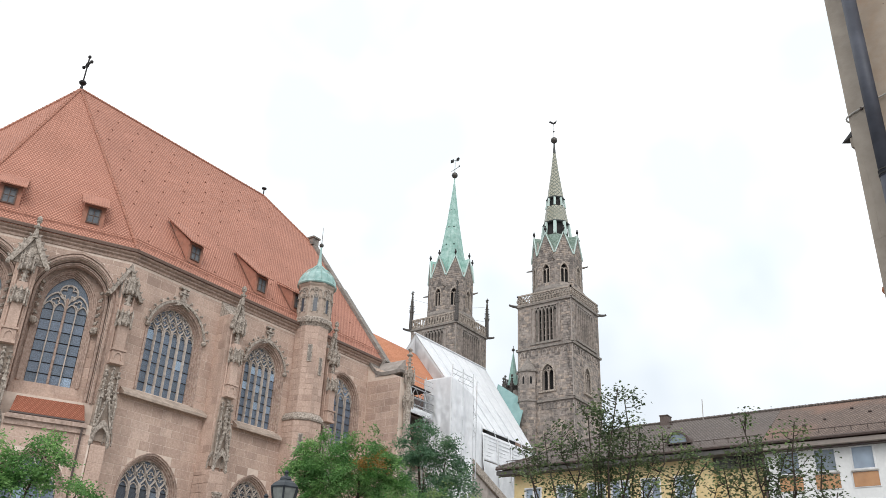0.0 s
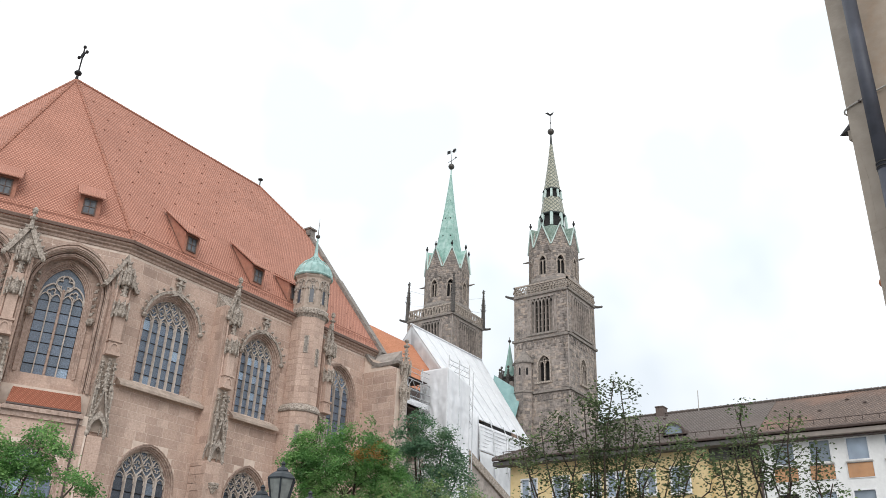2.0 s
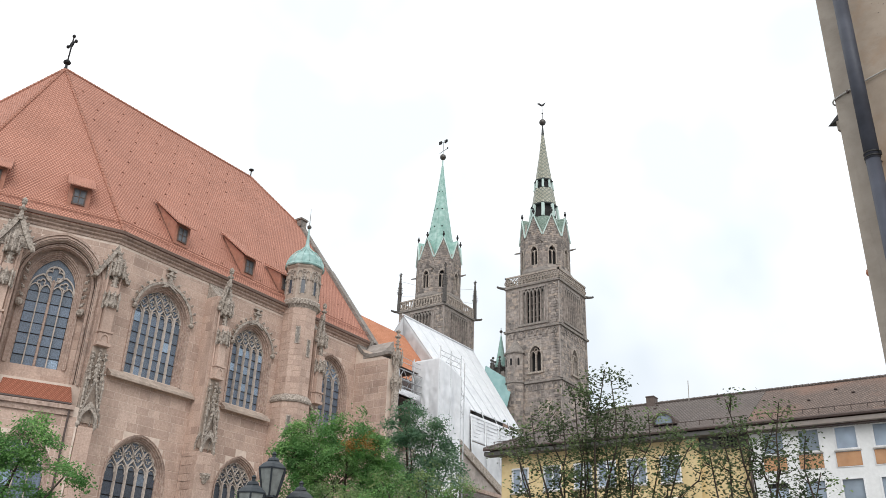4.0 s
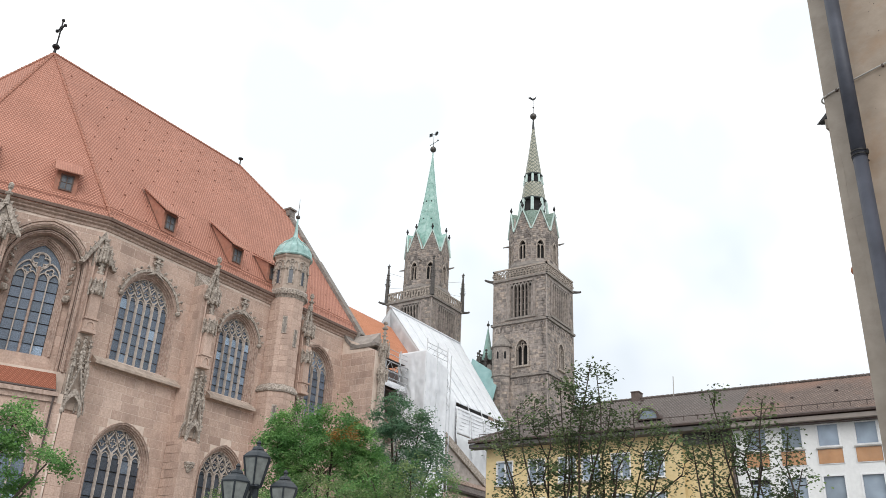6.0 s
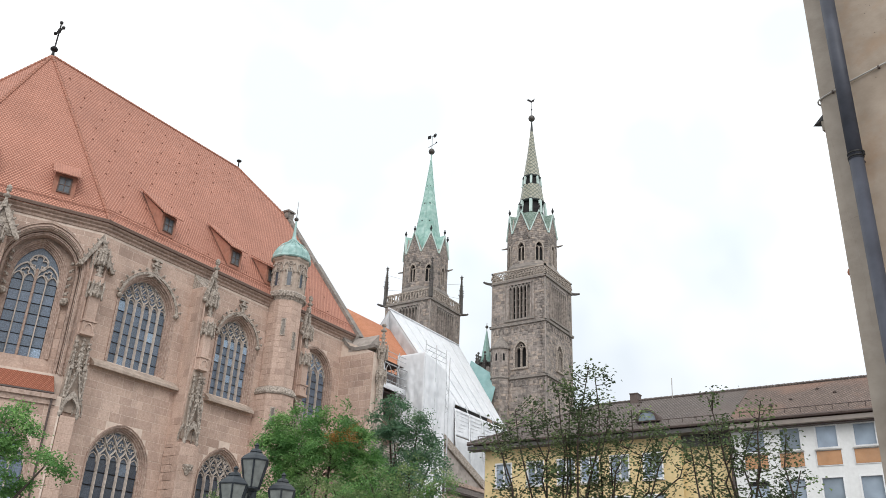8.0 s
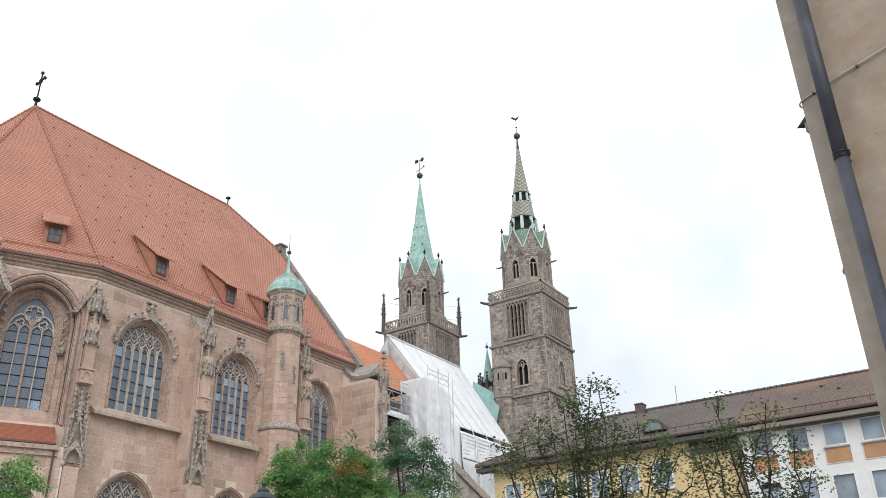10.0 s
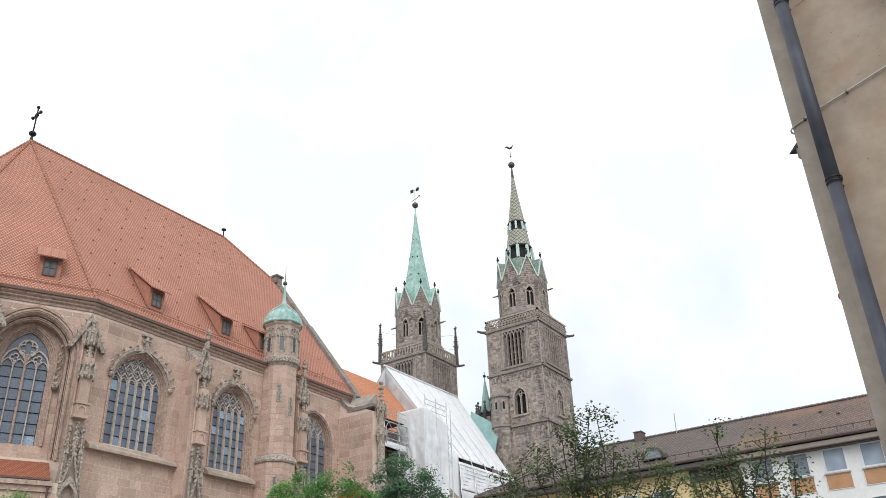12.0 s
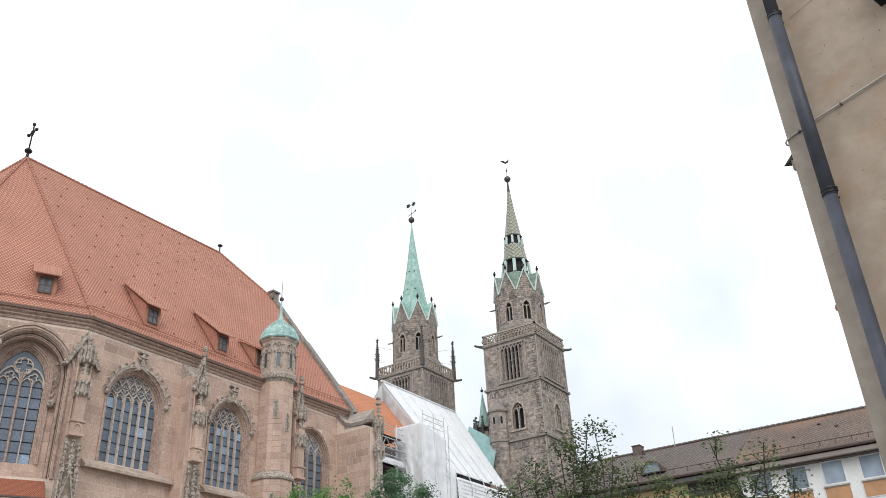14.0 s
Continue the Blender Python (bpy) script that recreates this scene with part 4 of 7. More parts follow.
for a, z in ((-math.pi / 4, 24.0), (0, 23.0), (-math.pi / 4, 16.5), (0, 16.0)):
    def face(u, o, z, a=a, z0=z):
        r = (1.45 if z0 > 19 else 1.68) * math.cos(math.pi / 8) + o
        return turret_at(r * math.cos(a) - u * math.sin(a), r * math.sin(a) + u * math.cos(a), z)
    m = Mesh(face)
    m.box(-0.1, 0.1, -0.05, 0.032, z - 0.65, z + 0.65)
    slit = part("slit", m, M_TOWER_TRIM, turret)
    m = Mesh(face)
    m.band([(-0.1, z - 0.65), (-0.1, z + 0.65), (0.1, z + 0.65), (0.1, z - 0.65)], [(-0.2, z - 0.75), (-0.2, z + 0.75), (0.2, z + 0.75), (0.2, z - 0.75)], 0, 0.07, closed=True)
    part("slit_frame", m, M_CARVED, turret)
m = Mesh(turret_at)
m.lathe(0, 0, [(1.68, 30.3), (1.74, 30.4), (1.62, 30.58), (1.54, 30.9), (1.36, 31.3), (1.02, 31.66), (0.60, 31.95), (0.30, 32.3), (0.17, 32.8), (0.10, 33.6), (0.06, 34.4)], 16)
dome = part("dome", m, M_DOME, turret, "ribbed green copper onion dome")
for k in range(16):
    a = 2 * math.pi * (k + 0.5) / 16
    m = Mesh(turret_at)
    m.tube([((r + 0.02) * math.cos(a), (r + 0.02) * math.sin(a), z) for r, z in ((1.63, 30.58), (1.53, 30.95), (1.32, 31.4), (0.99, 31.8), (0.58, 32.1), (0.29, 32.42))], 0.035, 5)
    part("rib", m, M_DOME, dome)
m = Mesh(turret_at)
m.ball(0, 0, 34.5, 0.2, 10)
m.tube([(0, 0, 34.6), (0, 0, 36.3)], 0.04, 6, 0.012)
part("finial_ball", m, M_BALL, turret)

# ---- cornice, gutter and roof of the choir ----
eave_n = [(WALL, 31.2), (WALL, choir_end + 0.2)]


def run(pts, prof, name, mat, label=""):
    """A moulding of profile (out, z) along plan points, mitred, outward to the north and east."""
    m = Mesh()
    n = len(prof)
    dirs = []
    for (x0, y0), (x1, y1) in zip(pts, pts[1:]):
        d = Vector((x1 - x0, y1 - y0)).normalized()
        dirs.append(Vector((d.y, -d.x)))
    v = []
    for i, p in enumerate(pts):
        a, b = dirs[max(i - 1, 0)], dirs[min(i, len(dirs) - 1)]
        w = (a + b) / (1 + a.dot(b))
        v += [(p[0] + w.x * o, p[1] + w.y * o, z) for o, z in prof]
    f = []
    for i in range(len(pts) - 1):
        for k in range(n):
            j = (k + 1) % n
            f.append((i * n + k, i * n + j, (i + 1) * n + j, (i + 1) * n + k))
    f += [tuple(range(n)), tuple(range(len(v) - 1, len(v) - n - 1, -1))]
    m.add(v, f)
    return part(name, m, mat, choir, label)


plan = [(AXIS, 17.6), (V1[0], V1[1]), (WALL, 31.2), (WALL, choir_end + 0.1)]
run(plan, [(-0.1, 25.85), (0.08, 25.88), (0.12, 26.0), (0.09, 26.04), (0.26, 26.14), (0.29, 26.22), (0.24, 26.25), (0.44, 26.34), (0.5, 26.43), (-0.1, 26.43)], "cornice", M_MOULD, "moulded stone eaves cornice")
run(plan, [(0.44, 26.47), (0.58, 26.47), (0.63, 26.65), (0.59, 26.69), (0.44, 26.65)], "gutter", M_EAVES_GUTTER, "brown copper eaves gutter")


R_APEX, R_END = Vector((AXIS, 31.4, 46.4)), Vector((AXIS, 53.9, 46.4))
E0 = Vector((WALL + 0.5, 31.1, EAVE))
E1 = Vector((V1[0] + 0.45, V1[1] - 0.3, EAVE))
E2 = Vector((AXIS, 17.1, EAVE))
EN = Vector((WALL + 0.5, choir_end + 0.3, EAVE))
HH = Vector((-59.75, choir_end - 0.2, 41.55))


def south(p):
    return Vector((2 * AXIS - p.x, p.y, p.z))


m = Mesh()
pts = [R_APEX, R_END, E0, E1, E2, south(E1), south(E0), EN, HH, south(HH), south(EN)]
m.add(pts, [(0, 2, 7, 8, 1), (0, 3, 2), (0, 4, 3), (0, 5, 4), (0, 6, 5), (0, 1, 9, 10, 6), (1, 8, 9)])
low = [p - Vector((0, 0, 0.25)) for p in pts]
m.add(low, [(0, 1, 8, 7, 2), (0, 2, 3), (0, 3, 4), (0, 4, 5), (0, 5, 6), (0, 6, 10, 9, 1), (1, 9, 8)])
roof = part("roof", project_uv(m.data("roof")), M_TILE, choir, "steep roof of red clay tiles")
for a, b in ((R_APEX, E0), (R_APEX, E1), (R_APEX, E2), (R_APEX, R_END), (R_END, HH)):
    m = Mesh()
    n = int((b - a).length / 0.42)
    for k in range(n):
        p, q = a.lerp(b, k / n), a.lerp(b, (k + 1.08) / n)
        m.tube([p, q], 0.12, 6, 0.155)
    part("ridge_tiles", m, M_RIDGE, roof)
# stone coping down the west verge and the gable wall behind it
m = Mesh()
for a, b, k0, k1 in ((HH, EN, 0.0, 0.43), (HH, EN, 0.43, 1.02)):
    p, q = a.lerp(b, k0), a.lerp(b, k1)
    up = Vector((0.16, 0, 0.13)) if k0 == 0 else Vector((0.24, 0, 0.18))
    w0, w1 = Vector((0, -0.05, 0)), Vector((0, 0.7, 0))
    m.add([p + w0, q + w0, q + w1, p + w1, p + w0 + up, q + w0 + up, q + w1 + up, p + w1 + up], [(0, 3, 2, 1), (4, 5, 6, 7), (0, 1, 5, 4), (1, 2, 6, 5), (2, 3, 7, 6), (3, 0, 4, 7)])
m.box(HH.x - 0.3, HH.x + 0.5, HH.y - 0.2, HH.y + 0.7, HH.z - 0.3, HH.z + 0.45)
m.box(HH.x - 0.45, HH.x + 0.65, HH.y - 0.3, HH.y + 0.8, HH.z + 0.45, HH.z + 0.62)
m.box(EN.x - 0.9, EN.x + 0.3, EN.y - 0.2, EN.y + 0.8, EN.z - 0.7, EN.z + 0.05)
part("coping", m, M_TOWER_TRIM, choir, "weathered grey stone coping of the west gable")
m = Mesh()
y0, y1 = choir_end - 0.1, choir_end + 0.5
gp = [HH, EN, south(EN), south(HH)]
m.add([(p.x, y0, p.z - 0.3) for p in gp] + [(p.x, y1, p.z - 0.3) for p in gp], [(0, 1, 2, 3), (4, 7, 6, 5), (0, 4, 5, 1), (1, 5, 6, 2), (2, 6, 7, 3), (3, 7, 4, 0)])
part("gable_wall", m, M_STONE, choir)
# hook tiles scattered over the slope
m = Mesh()
nn = (E0 - R_APEX).cross(EN - R_APEX).normalized()
nn = nn if nn.z > 0 else -nn
for i in range(9):
    for j in range(12):
        y = 32.5 + 2.1 * j + (0.9 if i % 2 else 0)
        k = 0.08 + i * 0.1
        p = Vector((WALL + 0.5, y, EAVE)).lerp(Vector((AXIS, y, 46.4)), k)
        if y < choir_end - 0.8 - max(0, (p.z - 41.5)) and y > 32.0 and p.z < 45.5:
            p = p + nn * 0.06
            m.box(p.x - 0.04, p.x + 0.04, p.y - 0.06, p.y + 0.06, p.z - 0.08, p.z + 0.01)
part("vent_tile", m, M_RIDGE_DARK, roof, kind="stuff")
# snow guard along the eaves
for a, b in ((E1, E0), (E0, EN)):
    m = Mesh()
    out = (b - a).cross(Vector((0, 0, 1))).normalized()
    out = out if out.x > 0 else -out
    lift = Vector((0, 0, 0.82)) - out * 0.42
    for h in (0.0, 0.16):
        m.tube([a + lift + Vector((0, 0, h)), b + lift + Vector((0, 0, h))], 0.028, 5)
    n = int((b - a).length / 0.8)
    for k in range(n + 1):
        p = a.lerp(b, k / n) + lift
        m.tube([p - Vector((0, 0, 0.25)), p + Vector((0, 0, 0.2))], 0.022, 4)
    part("snow_guard", m, M_RIDGE, roof)


def dormer(base, along, out, w, h, back, rise):
    """A shed dormer: a window front under a roof that dies back into the slope."""
    base, along, out = Vector(base), Vector(along), Vector(out)

    def f(u, o, z):
        return base + along * u + out * o + Vector((0, 0, z))
    m = Mesh(f)
    m.add([(-w / 2, 0, 0), (w / 2, 0, 0), (w / 2, 0, h), (-w / 2, 0, h), (-w / 2, -back, rise), (w / 2, -back, rise), (-w / 2, -back * 0.3, 0), (w / 2, -back * 0.3, 0)],
          [(0, 1, 2, 3), (0, 3, 4), (1, 5, 2), (3, 2, 5, 4)])
    d = part("dormer", project_uv(fix(m.data("dormer"))), M_RIDGE, roof, "small shed dormer with red boarded cheeks")
    m = Mesh(f)
    e = 0.2
    m.add([(-w / 2 - e, 0.5, h - 0.22), (w / 2 + e, 0.5, h - 0.22), (w / 2 + e, -back, rise + 0.1), (-w / 2 - e, -back, rise + 0.1),
           (-w / 2 - e, 0.5, h - 0.12), (w / 2 + e, 0.5, h - 0.12), (w / 2 + e, -back, rise + 0.22), (-w / 2 - e, -back, rise + 0.22)],
          [(0, 1, 2, 3), (4, 7, 6, 5), (0, 4, 5, 1), (1, 5, 6, 2), (2, 6, 7, 3), (3, 7, 4, 0)])
    part("dormer_roof", project_uv(fix(m.data("dormer_roof"))), M_TILE, d)
    m = Mesh(f)
    m.box(-0.36, 0.36, -0.02, 0.03, 0.34, h - 0.3)
    part("pane", m, M_DORMER_GLASS, d)
    m = Mesh(f)
    a, b, c, t = -0.44, 0.44, 0.26, h - 0.22
    m.band([(a + 0.09, c + 0.09), (a + 0.09, t - 0.09), (b - 0.09, t - 0.09), (b - 0.09, c + 0.09)], [(a, c), (a, t), (b, t), (b, c)], 0.0, 0.08, closed=True)
    m.box(-0.025, 0.025, 0.02, 0.07, c, t)
    m.box(a, b, 0.02, 0.06, (c + t) / 2 - 0.02, (c + t) / 2 + 0.02)
    part("window_frame", m, M_DORMER_FRAME, d)
    return d


NX, NY = Vector((1, 0, 0)), Vector((0, 1, 0))
for y, back in ((36.5, 3.1), (43.45, 3.1), (47.75, 2.0)):
    dormer((-49.75, y, 27.95), -NY, NX, 1.35, 1.65, back, 1.35 * back + 0.1)
for u in (3.15, 8.6):
    p = Vector(apse(u, -0.35, 27.9))
    dormer(p, FU, FN, 1.45, 1.7, 2.6, 3.55)

# cross on the apex, vents on the ridge
m = Mesh()
x, y, z = R_APEX
m.lathe(x, y, [(0.2, z - 0.3), (0.12, z + 0.3), (0.1, z + 0.45), (0.3, z + 0.6), (0.34, z + 0.75), (0.2, z + 0.92), (0.06, z + 1.0)], 10)
m.tube([(x, y, z + 0.9), (x, y, z + 3.6)], 0.075, 6)
m.tube([(x - 0.68, y + 0.05, z + 2.75), (x + 0.68, y - 0.05, z + 2.75)], 0.075, 6)
for p in ((x - 0.68, y + 0.05, z + 2.75), (x + 0.68, y - 0.05, z + 2.75), (x, y, z + 3.62)):
    m.ball(*p, 0.17, 6)
for s in (-1, 1):
    m.tube([(x + s * 0.32, y, z + 2.75), (x + s * 0.2, y, z + 2.95), (x, y, z + 3.05)], 0.05, 5)
    m.tube([(x + s * 0.32, y, z + 2.75), (x + s * 0.2, y, z + 2.5), (x, y, z + 2.4)], 0.05, 5)
part("cross", m, M_IRON, choir, "black wrought iron cross on a ball")
m = Mesh()
x, y, z = R_END
m.tube([(x, y, z - 0.1), (x, y, z + 0.85)], 0.07, 6)
m.lathe(x, y, [(0.05, z + 0.75), (0.26, z + 0.82), (0.28, z + 0.92), (0.05, z + 1.05)], 8)
part("ridge_finial", m, M_IRON, choir)


# ---- the two west towers ----
def square_faces(cx, cy, h):
    """Place functions for the east, north, west and south side of a square tower."""
    return [lambda u, o, z: (cx + u, cy - h - o, z), lambda u, o, z: (cx + h + o, cy + u, z),
            lambda u, o, z: (cx - u, cy + h + o, z), lambda u, o, z: (cx - h - o, cy - u, z)]


def octo_faces(cx, cy, ap):
    out = []
    for k in range(8):
        a = -math.pi / 2 + k * math.pi / 4

        def f(u, o, z, a=a):
            r = ap + o
            return (cx + r * math.cos(a) - u * math.sin(a), cy + r * math.sin(a) + u * math.cos(a), z)
        out.append(f)
    return out


def frieze(m, w, z, n, o=0.12):
    """A row of small round arches under a cornice."""
    s = w / n
    for k in range(n):
        u = -w / 2 + s * (k + 0.5)
        m.band(arch(u, s * 0.55, z - 0.9, z - 0.55, z - 0.2, 4), arch(u, s * 0.95, z - 0.9, z - 0.55, z - 0.05, 4), 0.0, o)


def church_tower(cx, cy, h, label, spire):
    t = thing("church_tower", (cx, cy, 0), label, "tower", "west towers of the church")
    faces = square_faces(cx, cy, h)
    WINS = {0: (0.45, 1.75, 35.2, 37.6, 38.9), 1: (0.0, 1.75, 35.2, 37.6, 38.9)}
    for i, f in enumerate(faces):
        wn = [WINS.get(i, WINS[1])]
        bw = 1.75 if i == 0 else 2.45
        bel = (0.2 if i == 0 else 0.0, 2 * bw, 42.35, 46.9, 47.6)
        wall = part("wall", holed(f, [(-h, 0), (h - 0.01, 0), (h - 0.01, 48.4), (-h, 48.4)], [arch(*wn[0]), [(bel[0] - bw, 42.35), (bel[0] - bw, 47.6), (bel[0] + bw, 47.6), (bel[0] + bw, 42.35)]], -0.9, 0.0), M_TOWER_BACK, t)
        m = Mesh(f)
        if i < 2:
            rnd = random.Random(int(cx) + i)
            ops = [(wn[0][0], 2.2, 35.0, 37.6, 39.4), (bel[0], 2 * bw + 1.2, 42.2, 47.9, 48.0)]
            for p, q, a, b in courses(-h, h, 14.0, 48.3, ops, int(cx) + i, 0.26, 0.46, 0.32, 0.92):
                m.block(p + 0.018, q - 0.018, 0.001, 0.012 + 0.04 * rnd.random() ** 2, a + 0.018, b - 0.018, 0.02)
            part("stone_facing", m, M_TOWER, wall, kind="stuff")
        # the tall belfry grille, with blind lights beside it
        c = bel[0]
        # near-black panel; its colour stands for the shade inside the belfry
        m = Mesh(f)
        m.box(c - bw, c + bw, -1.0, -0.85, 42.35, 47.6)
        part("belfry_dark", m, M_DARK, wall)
        lights = 6 if i == 0 else 8
        for k in range(lights + 1):
            u = c - bw + 2 * bw * k / lights
            m = Mesh(f)
            m.box(u - 0.07, u + 0.07, -0.4, 0.03, 42.35, 47.3)
            m.box(u - 0.035, u + 0.035, 0.03, 0.1, 42.35, 47.3)
            part("mullion", m, M_TOWER, wall)
        m = Mesh(f)
        for k in range(lights):
            u, lw = c - bw + 2 * bw * (k + 0.5) / lights, 2 * bw / lights
            m.band(arch(u, lw * 0.72, 46.5, 46.75, 47.3, 4), arch(u, lw, 46.5, 46.85, 47.62, 4), -0.38, 0.04)
            if k in (0, lights - 1) or (i and k % 3 == 0):
                m.box(u - lw * 0.4, u + lw * 0.4, -0.3, -0.2, 42.35, 46.9)
        for z in (43.3, 44.3, 45.3, 46.3):
            m.box(c - bw, c + bw, -0.34, -0.2, z - 0.035, z + 0.035)
        part("grille", m, M_TOWER_TRIM, wall, "stone grille of the belfry opening")
        for s in (-1, 1):
            m = Mesh(f)
            m.band(arch(c + s * (bw + 0.33), 0.34, 42.3, 47.3, 47.6, 3), arch(c + s * (bw + 0.33), 0.56, 42.3, 47.3, 47.8, 3), 0.0, 0.13)
            part("blind_light", m, M_TOWER, wall)
        m = Mesh(f)
        m.box(c - bw - 0.65, c + bw + 0.65, 0.0, 0.22, 42.0, 42.3)
        part("belfry_sill", m, M_TOWER_TRIM, wall)
        # cornices and friezes
        for z, d in ((48.25, 0.26), (41.55, 0.28), (33.75, 0.3), (25.5, 0.3)):
            m = Mesh(f)
            m.prism([(-h - d * 0.7, z - 0.18), (h + d * 0.7, z - 0.18), (h + d, z), (h + d, z + 0.12), (-h - d, z + 0.12), (-h - d, z)], 0.0, d)
            part("cornice", m, M_TOWER_TRIM, wall)
        for z in (41.3, 33.5):
            m = Mesh(f)
            frieze(m, 2 * h - 0.6, z, 9)
            part("arched_frieze", m, M_TOWER, wall, kind="stuff")
        # paired window
        c, w, zb, zs, za = wn[0]
        m = Mesh(f)
        m.band(arch(c, w, zb, zs, za), arch(c, w + 0.5, zb - 0.1, zs, za + 0.35), -0.1, 0.14)
        m.box(c - 0.08, c + 0.08, -0.35, -0.05, zb, zs + 0.2)
        for s in (-1, 1):
            tracery_bar(m, arch(c + s * w / 4, w / 2 - 0.1, zs - 0.1, zs, zs + 0.6, 4), -0.3, -0.08, 0.12)
        tracery_bar(m, ring(c, zs + 0.75, 0.24, 10), -0.3, -0.08, 0.1)
        m.box(c - w / 2 - 0.4, c + w / 2 + 0.4, 0, 0.3, zb - 0.3, zb - 0.05)
        part("window", m, M_CARVED, wall, "paired pointed sound window")
        # near-black panel paints the unlit room behind the sound window
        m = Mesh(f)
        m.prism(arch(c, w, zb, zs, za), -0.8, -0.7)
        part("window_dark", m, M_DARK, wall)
        # pierced parapet
        m = Mesh(f)
        d = 0.14
        m.box(-h - d, h + d, d - 0.22, d, 49.75, 49.98)
        m.box(-h - d, h + d, d - 0.2, d - 0.02, 48.38, 48.55)
        n = 17
        s = (2 * h + 2 * d) / n
        for k in range(n):
            u = -h - d + s * (k + 0.5)
            if spire == "lattice":
                tracery_bar(m, ring(u, 49.4, s * 0.42, 10, 4, 0.2), d - 0.18, d - 0.04, 0.09)
                tracery_bar(m, ring(u + s * 0.5, 49.0, s * 0.38, 10), d - 0.18, d - 0.04, 0.08)
                tracery_bar(m, ring(u, 48.72, s * 0.2, 8), d - 0.18, d - 0.04, 0.07)
            else:
                m.box(u - 0.07, u + 0.07, d - 0.2, d - 0.02, 48.5, 49.8)
                tracery_bar(m, [(u - s / 2, 48.6), (u, 49.2), (u + s / 2, 49.7)] if k % 3 else [(u - s / 2, 49.7), (u, 49.2), (u + s / 2, 48.6)], d - 0.17, d - 0.05, 0.14)
        part("parapet", m, M_CARVED, t, "pierced stone parapet")
    # corner strips
    for sx, sy in ((-1, -1), (1, -1), (1, 1)):
        m = Mesh()
        x, y = cx + sx * h, cy + sy * h
        m.box(x - 0.06, x + 0.06, y - 0.06, y + 0.06, 12, 48.2)
        part("quoin_edge", m, M_TOWER_BACK, t)
    # gargoyles at the corners
    for sx, sy in ((-1, -1), (1, -1), (1, 1), (-1, 1)):
        m = Mesh()
        x, y = cx + sx * (h + 0.1), cy + sy * (h + 0.1)
        m.tube([(x - sx * 0.3, y - sy * 0.3, 48.3), (x + sx * 0.35, y + sy * 0.35, 48.3), (x + sx * 0.75, y + sy * 0.75, 48.4)], 0.24, 6, 0.16)
        m.ball(x + sx * 0.8, y + sy * 0.8, 48.45, 0.17, 6)
        if (sx, sy) != (1, -1):
            part("gargoyle", m, M_SOOT, t)
        if spire == "copper":
            m = Mesh()
            x, y = cx + sx * (h + 0.1), cy + sy * (h + 0.1)
            m.lathe(x, y, [(0.34, 48.4), (0.3, 51.2), (0.4, 51.3), (0.3, 51.6), (0.12, 54.2), (0.1, 54.4)], 4)
            crockets(m, x, y, 51.6, 54.2, 0.5, 0.4, 0.12)
            m.ball(x, y, 54.5, 0.2, 6)
            m.box(x - 0.28, x + 0.28, y - 0.06, y + 0.06, 54.7, 54.84)
            m.box(x - 0.06, x + 0.06, y - 0.06, y + 0.06, 54.4, 55.1)
            part("pinnacle", m, M_SOOT, t, "blackened stone pinnacle")
    # octagon
    ap = 3.42
    m = Mesh()
    m.lathe(cx, cy, [(ap / math.cos(math.pi / 8) + 0.45, 48.4), (ap / math.cos(math.pi / 8) + 0.45, 50.5), (ap / math.cos(math.pi / 8), 51.2)], 8)
    part("octagon_base", m, M_TOWER_TRIM, t)
    ww = ap * math.tan(math.pi / 8)
    gb, gt = (57.1, 60.4) if spire == "copper" else (56.3, 59.5)
    wz = 0.4 if spire == "copper" else 0.0
    for i, f in enumerate(octo_faces(cx, cy, ap)):
        wall = part("octagon_wall", holed(f, [(-ww, 50.6), (ww, 50.6), (ww, gb + 0.1), (0, gt), (-ww, gb + 0.1)], [arch(0, 1.15, 51.6 + wz, 53.6 + wz, 54.6 + wz, 5)], -0.5, 0.0), M_TOWER_BACK, t)
        if i in (0, 1, 2, 7, 6):
            m = Mesh(f)
            rnd = random.Random(i)
            for p, q, a, b in courses(-ww, ww, 50.7, gt - 0.4, [(0, 1.3, 51.5 + wz, 53.6 + wz, 54.8 + wz)], i, 0.26, 0.42, 0.32, 0.8):
                lim = ww if b < gb + 0.1 else ww * (gt - b) / (gt - gb - 0.1)
                p, q = max(p, -lim), min(q, lim)
                if q - p > 0.15:
                    m.block(p + 0.012, q - 0.012, 0.001, 0.03 + 0.03 * rnd.random(), a + 0.012, b - 0.012, 0.02)
            part("stone_facing", m, M_TOWER, wall, kind="stuff")
        # the lancets' inner shade, painted as a near-black panel
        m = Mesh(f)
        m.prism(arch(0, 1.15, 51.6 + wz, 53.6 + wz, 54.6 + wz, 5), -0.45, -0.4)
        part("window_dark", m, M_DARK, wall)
        m = Mesh(f)
        m.band(arch(0, 1.05, 51.6 + wz, 53.6 + wz, 54.55 + wz, 5), arch(0, 1.4, 51.5 + wz, 53.6 + wz, 54.9 + wz, 5), -0.05, 0.12)
        m.box(-0.07, 0.07, -0.2, 0.0, 51.6 + wz, 53.9 + wz)
        for s in (-1, 1):
            tracery_bar(m, arch(s * 0.28, 0.5, 53.3 + wz, 53.45 + wz, 53.9 + wz, 4), -0.2, -0.02, 0.08)
        part("window", m, M_CARVED, wall, "paired lancet window")
        # copper-edged gable roof running back to the spire
        m = Mesh(f)
        tip, back = gt + 0.35, -2.6
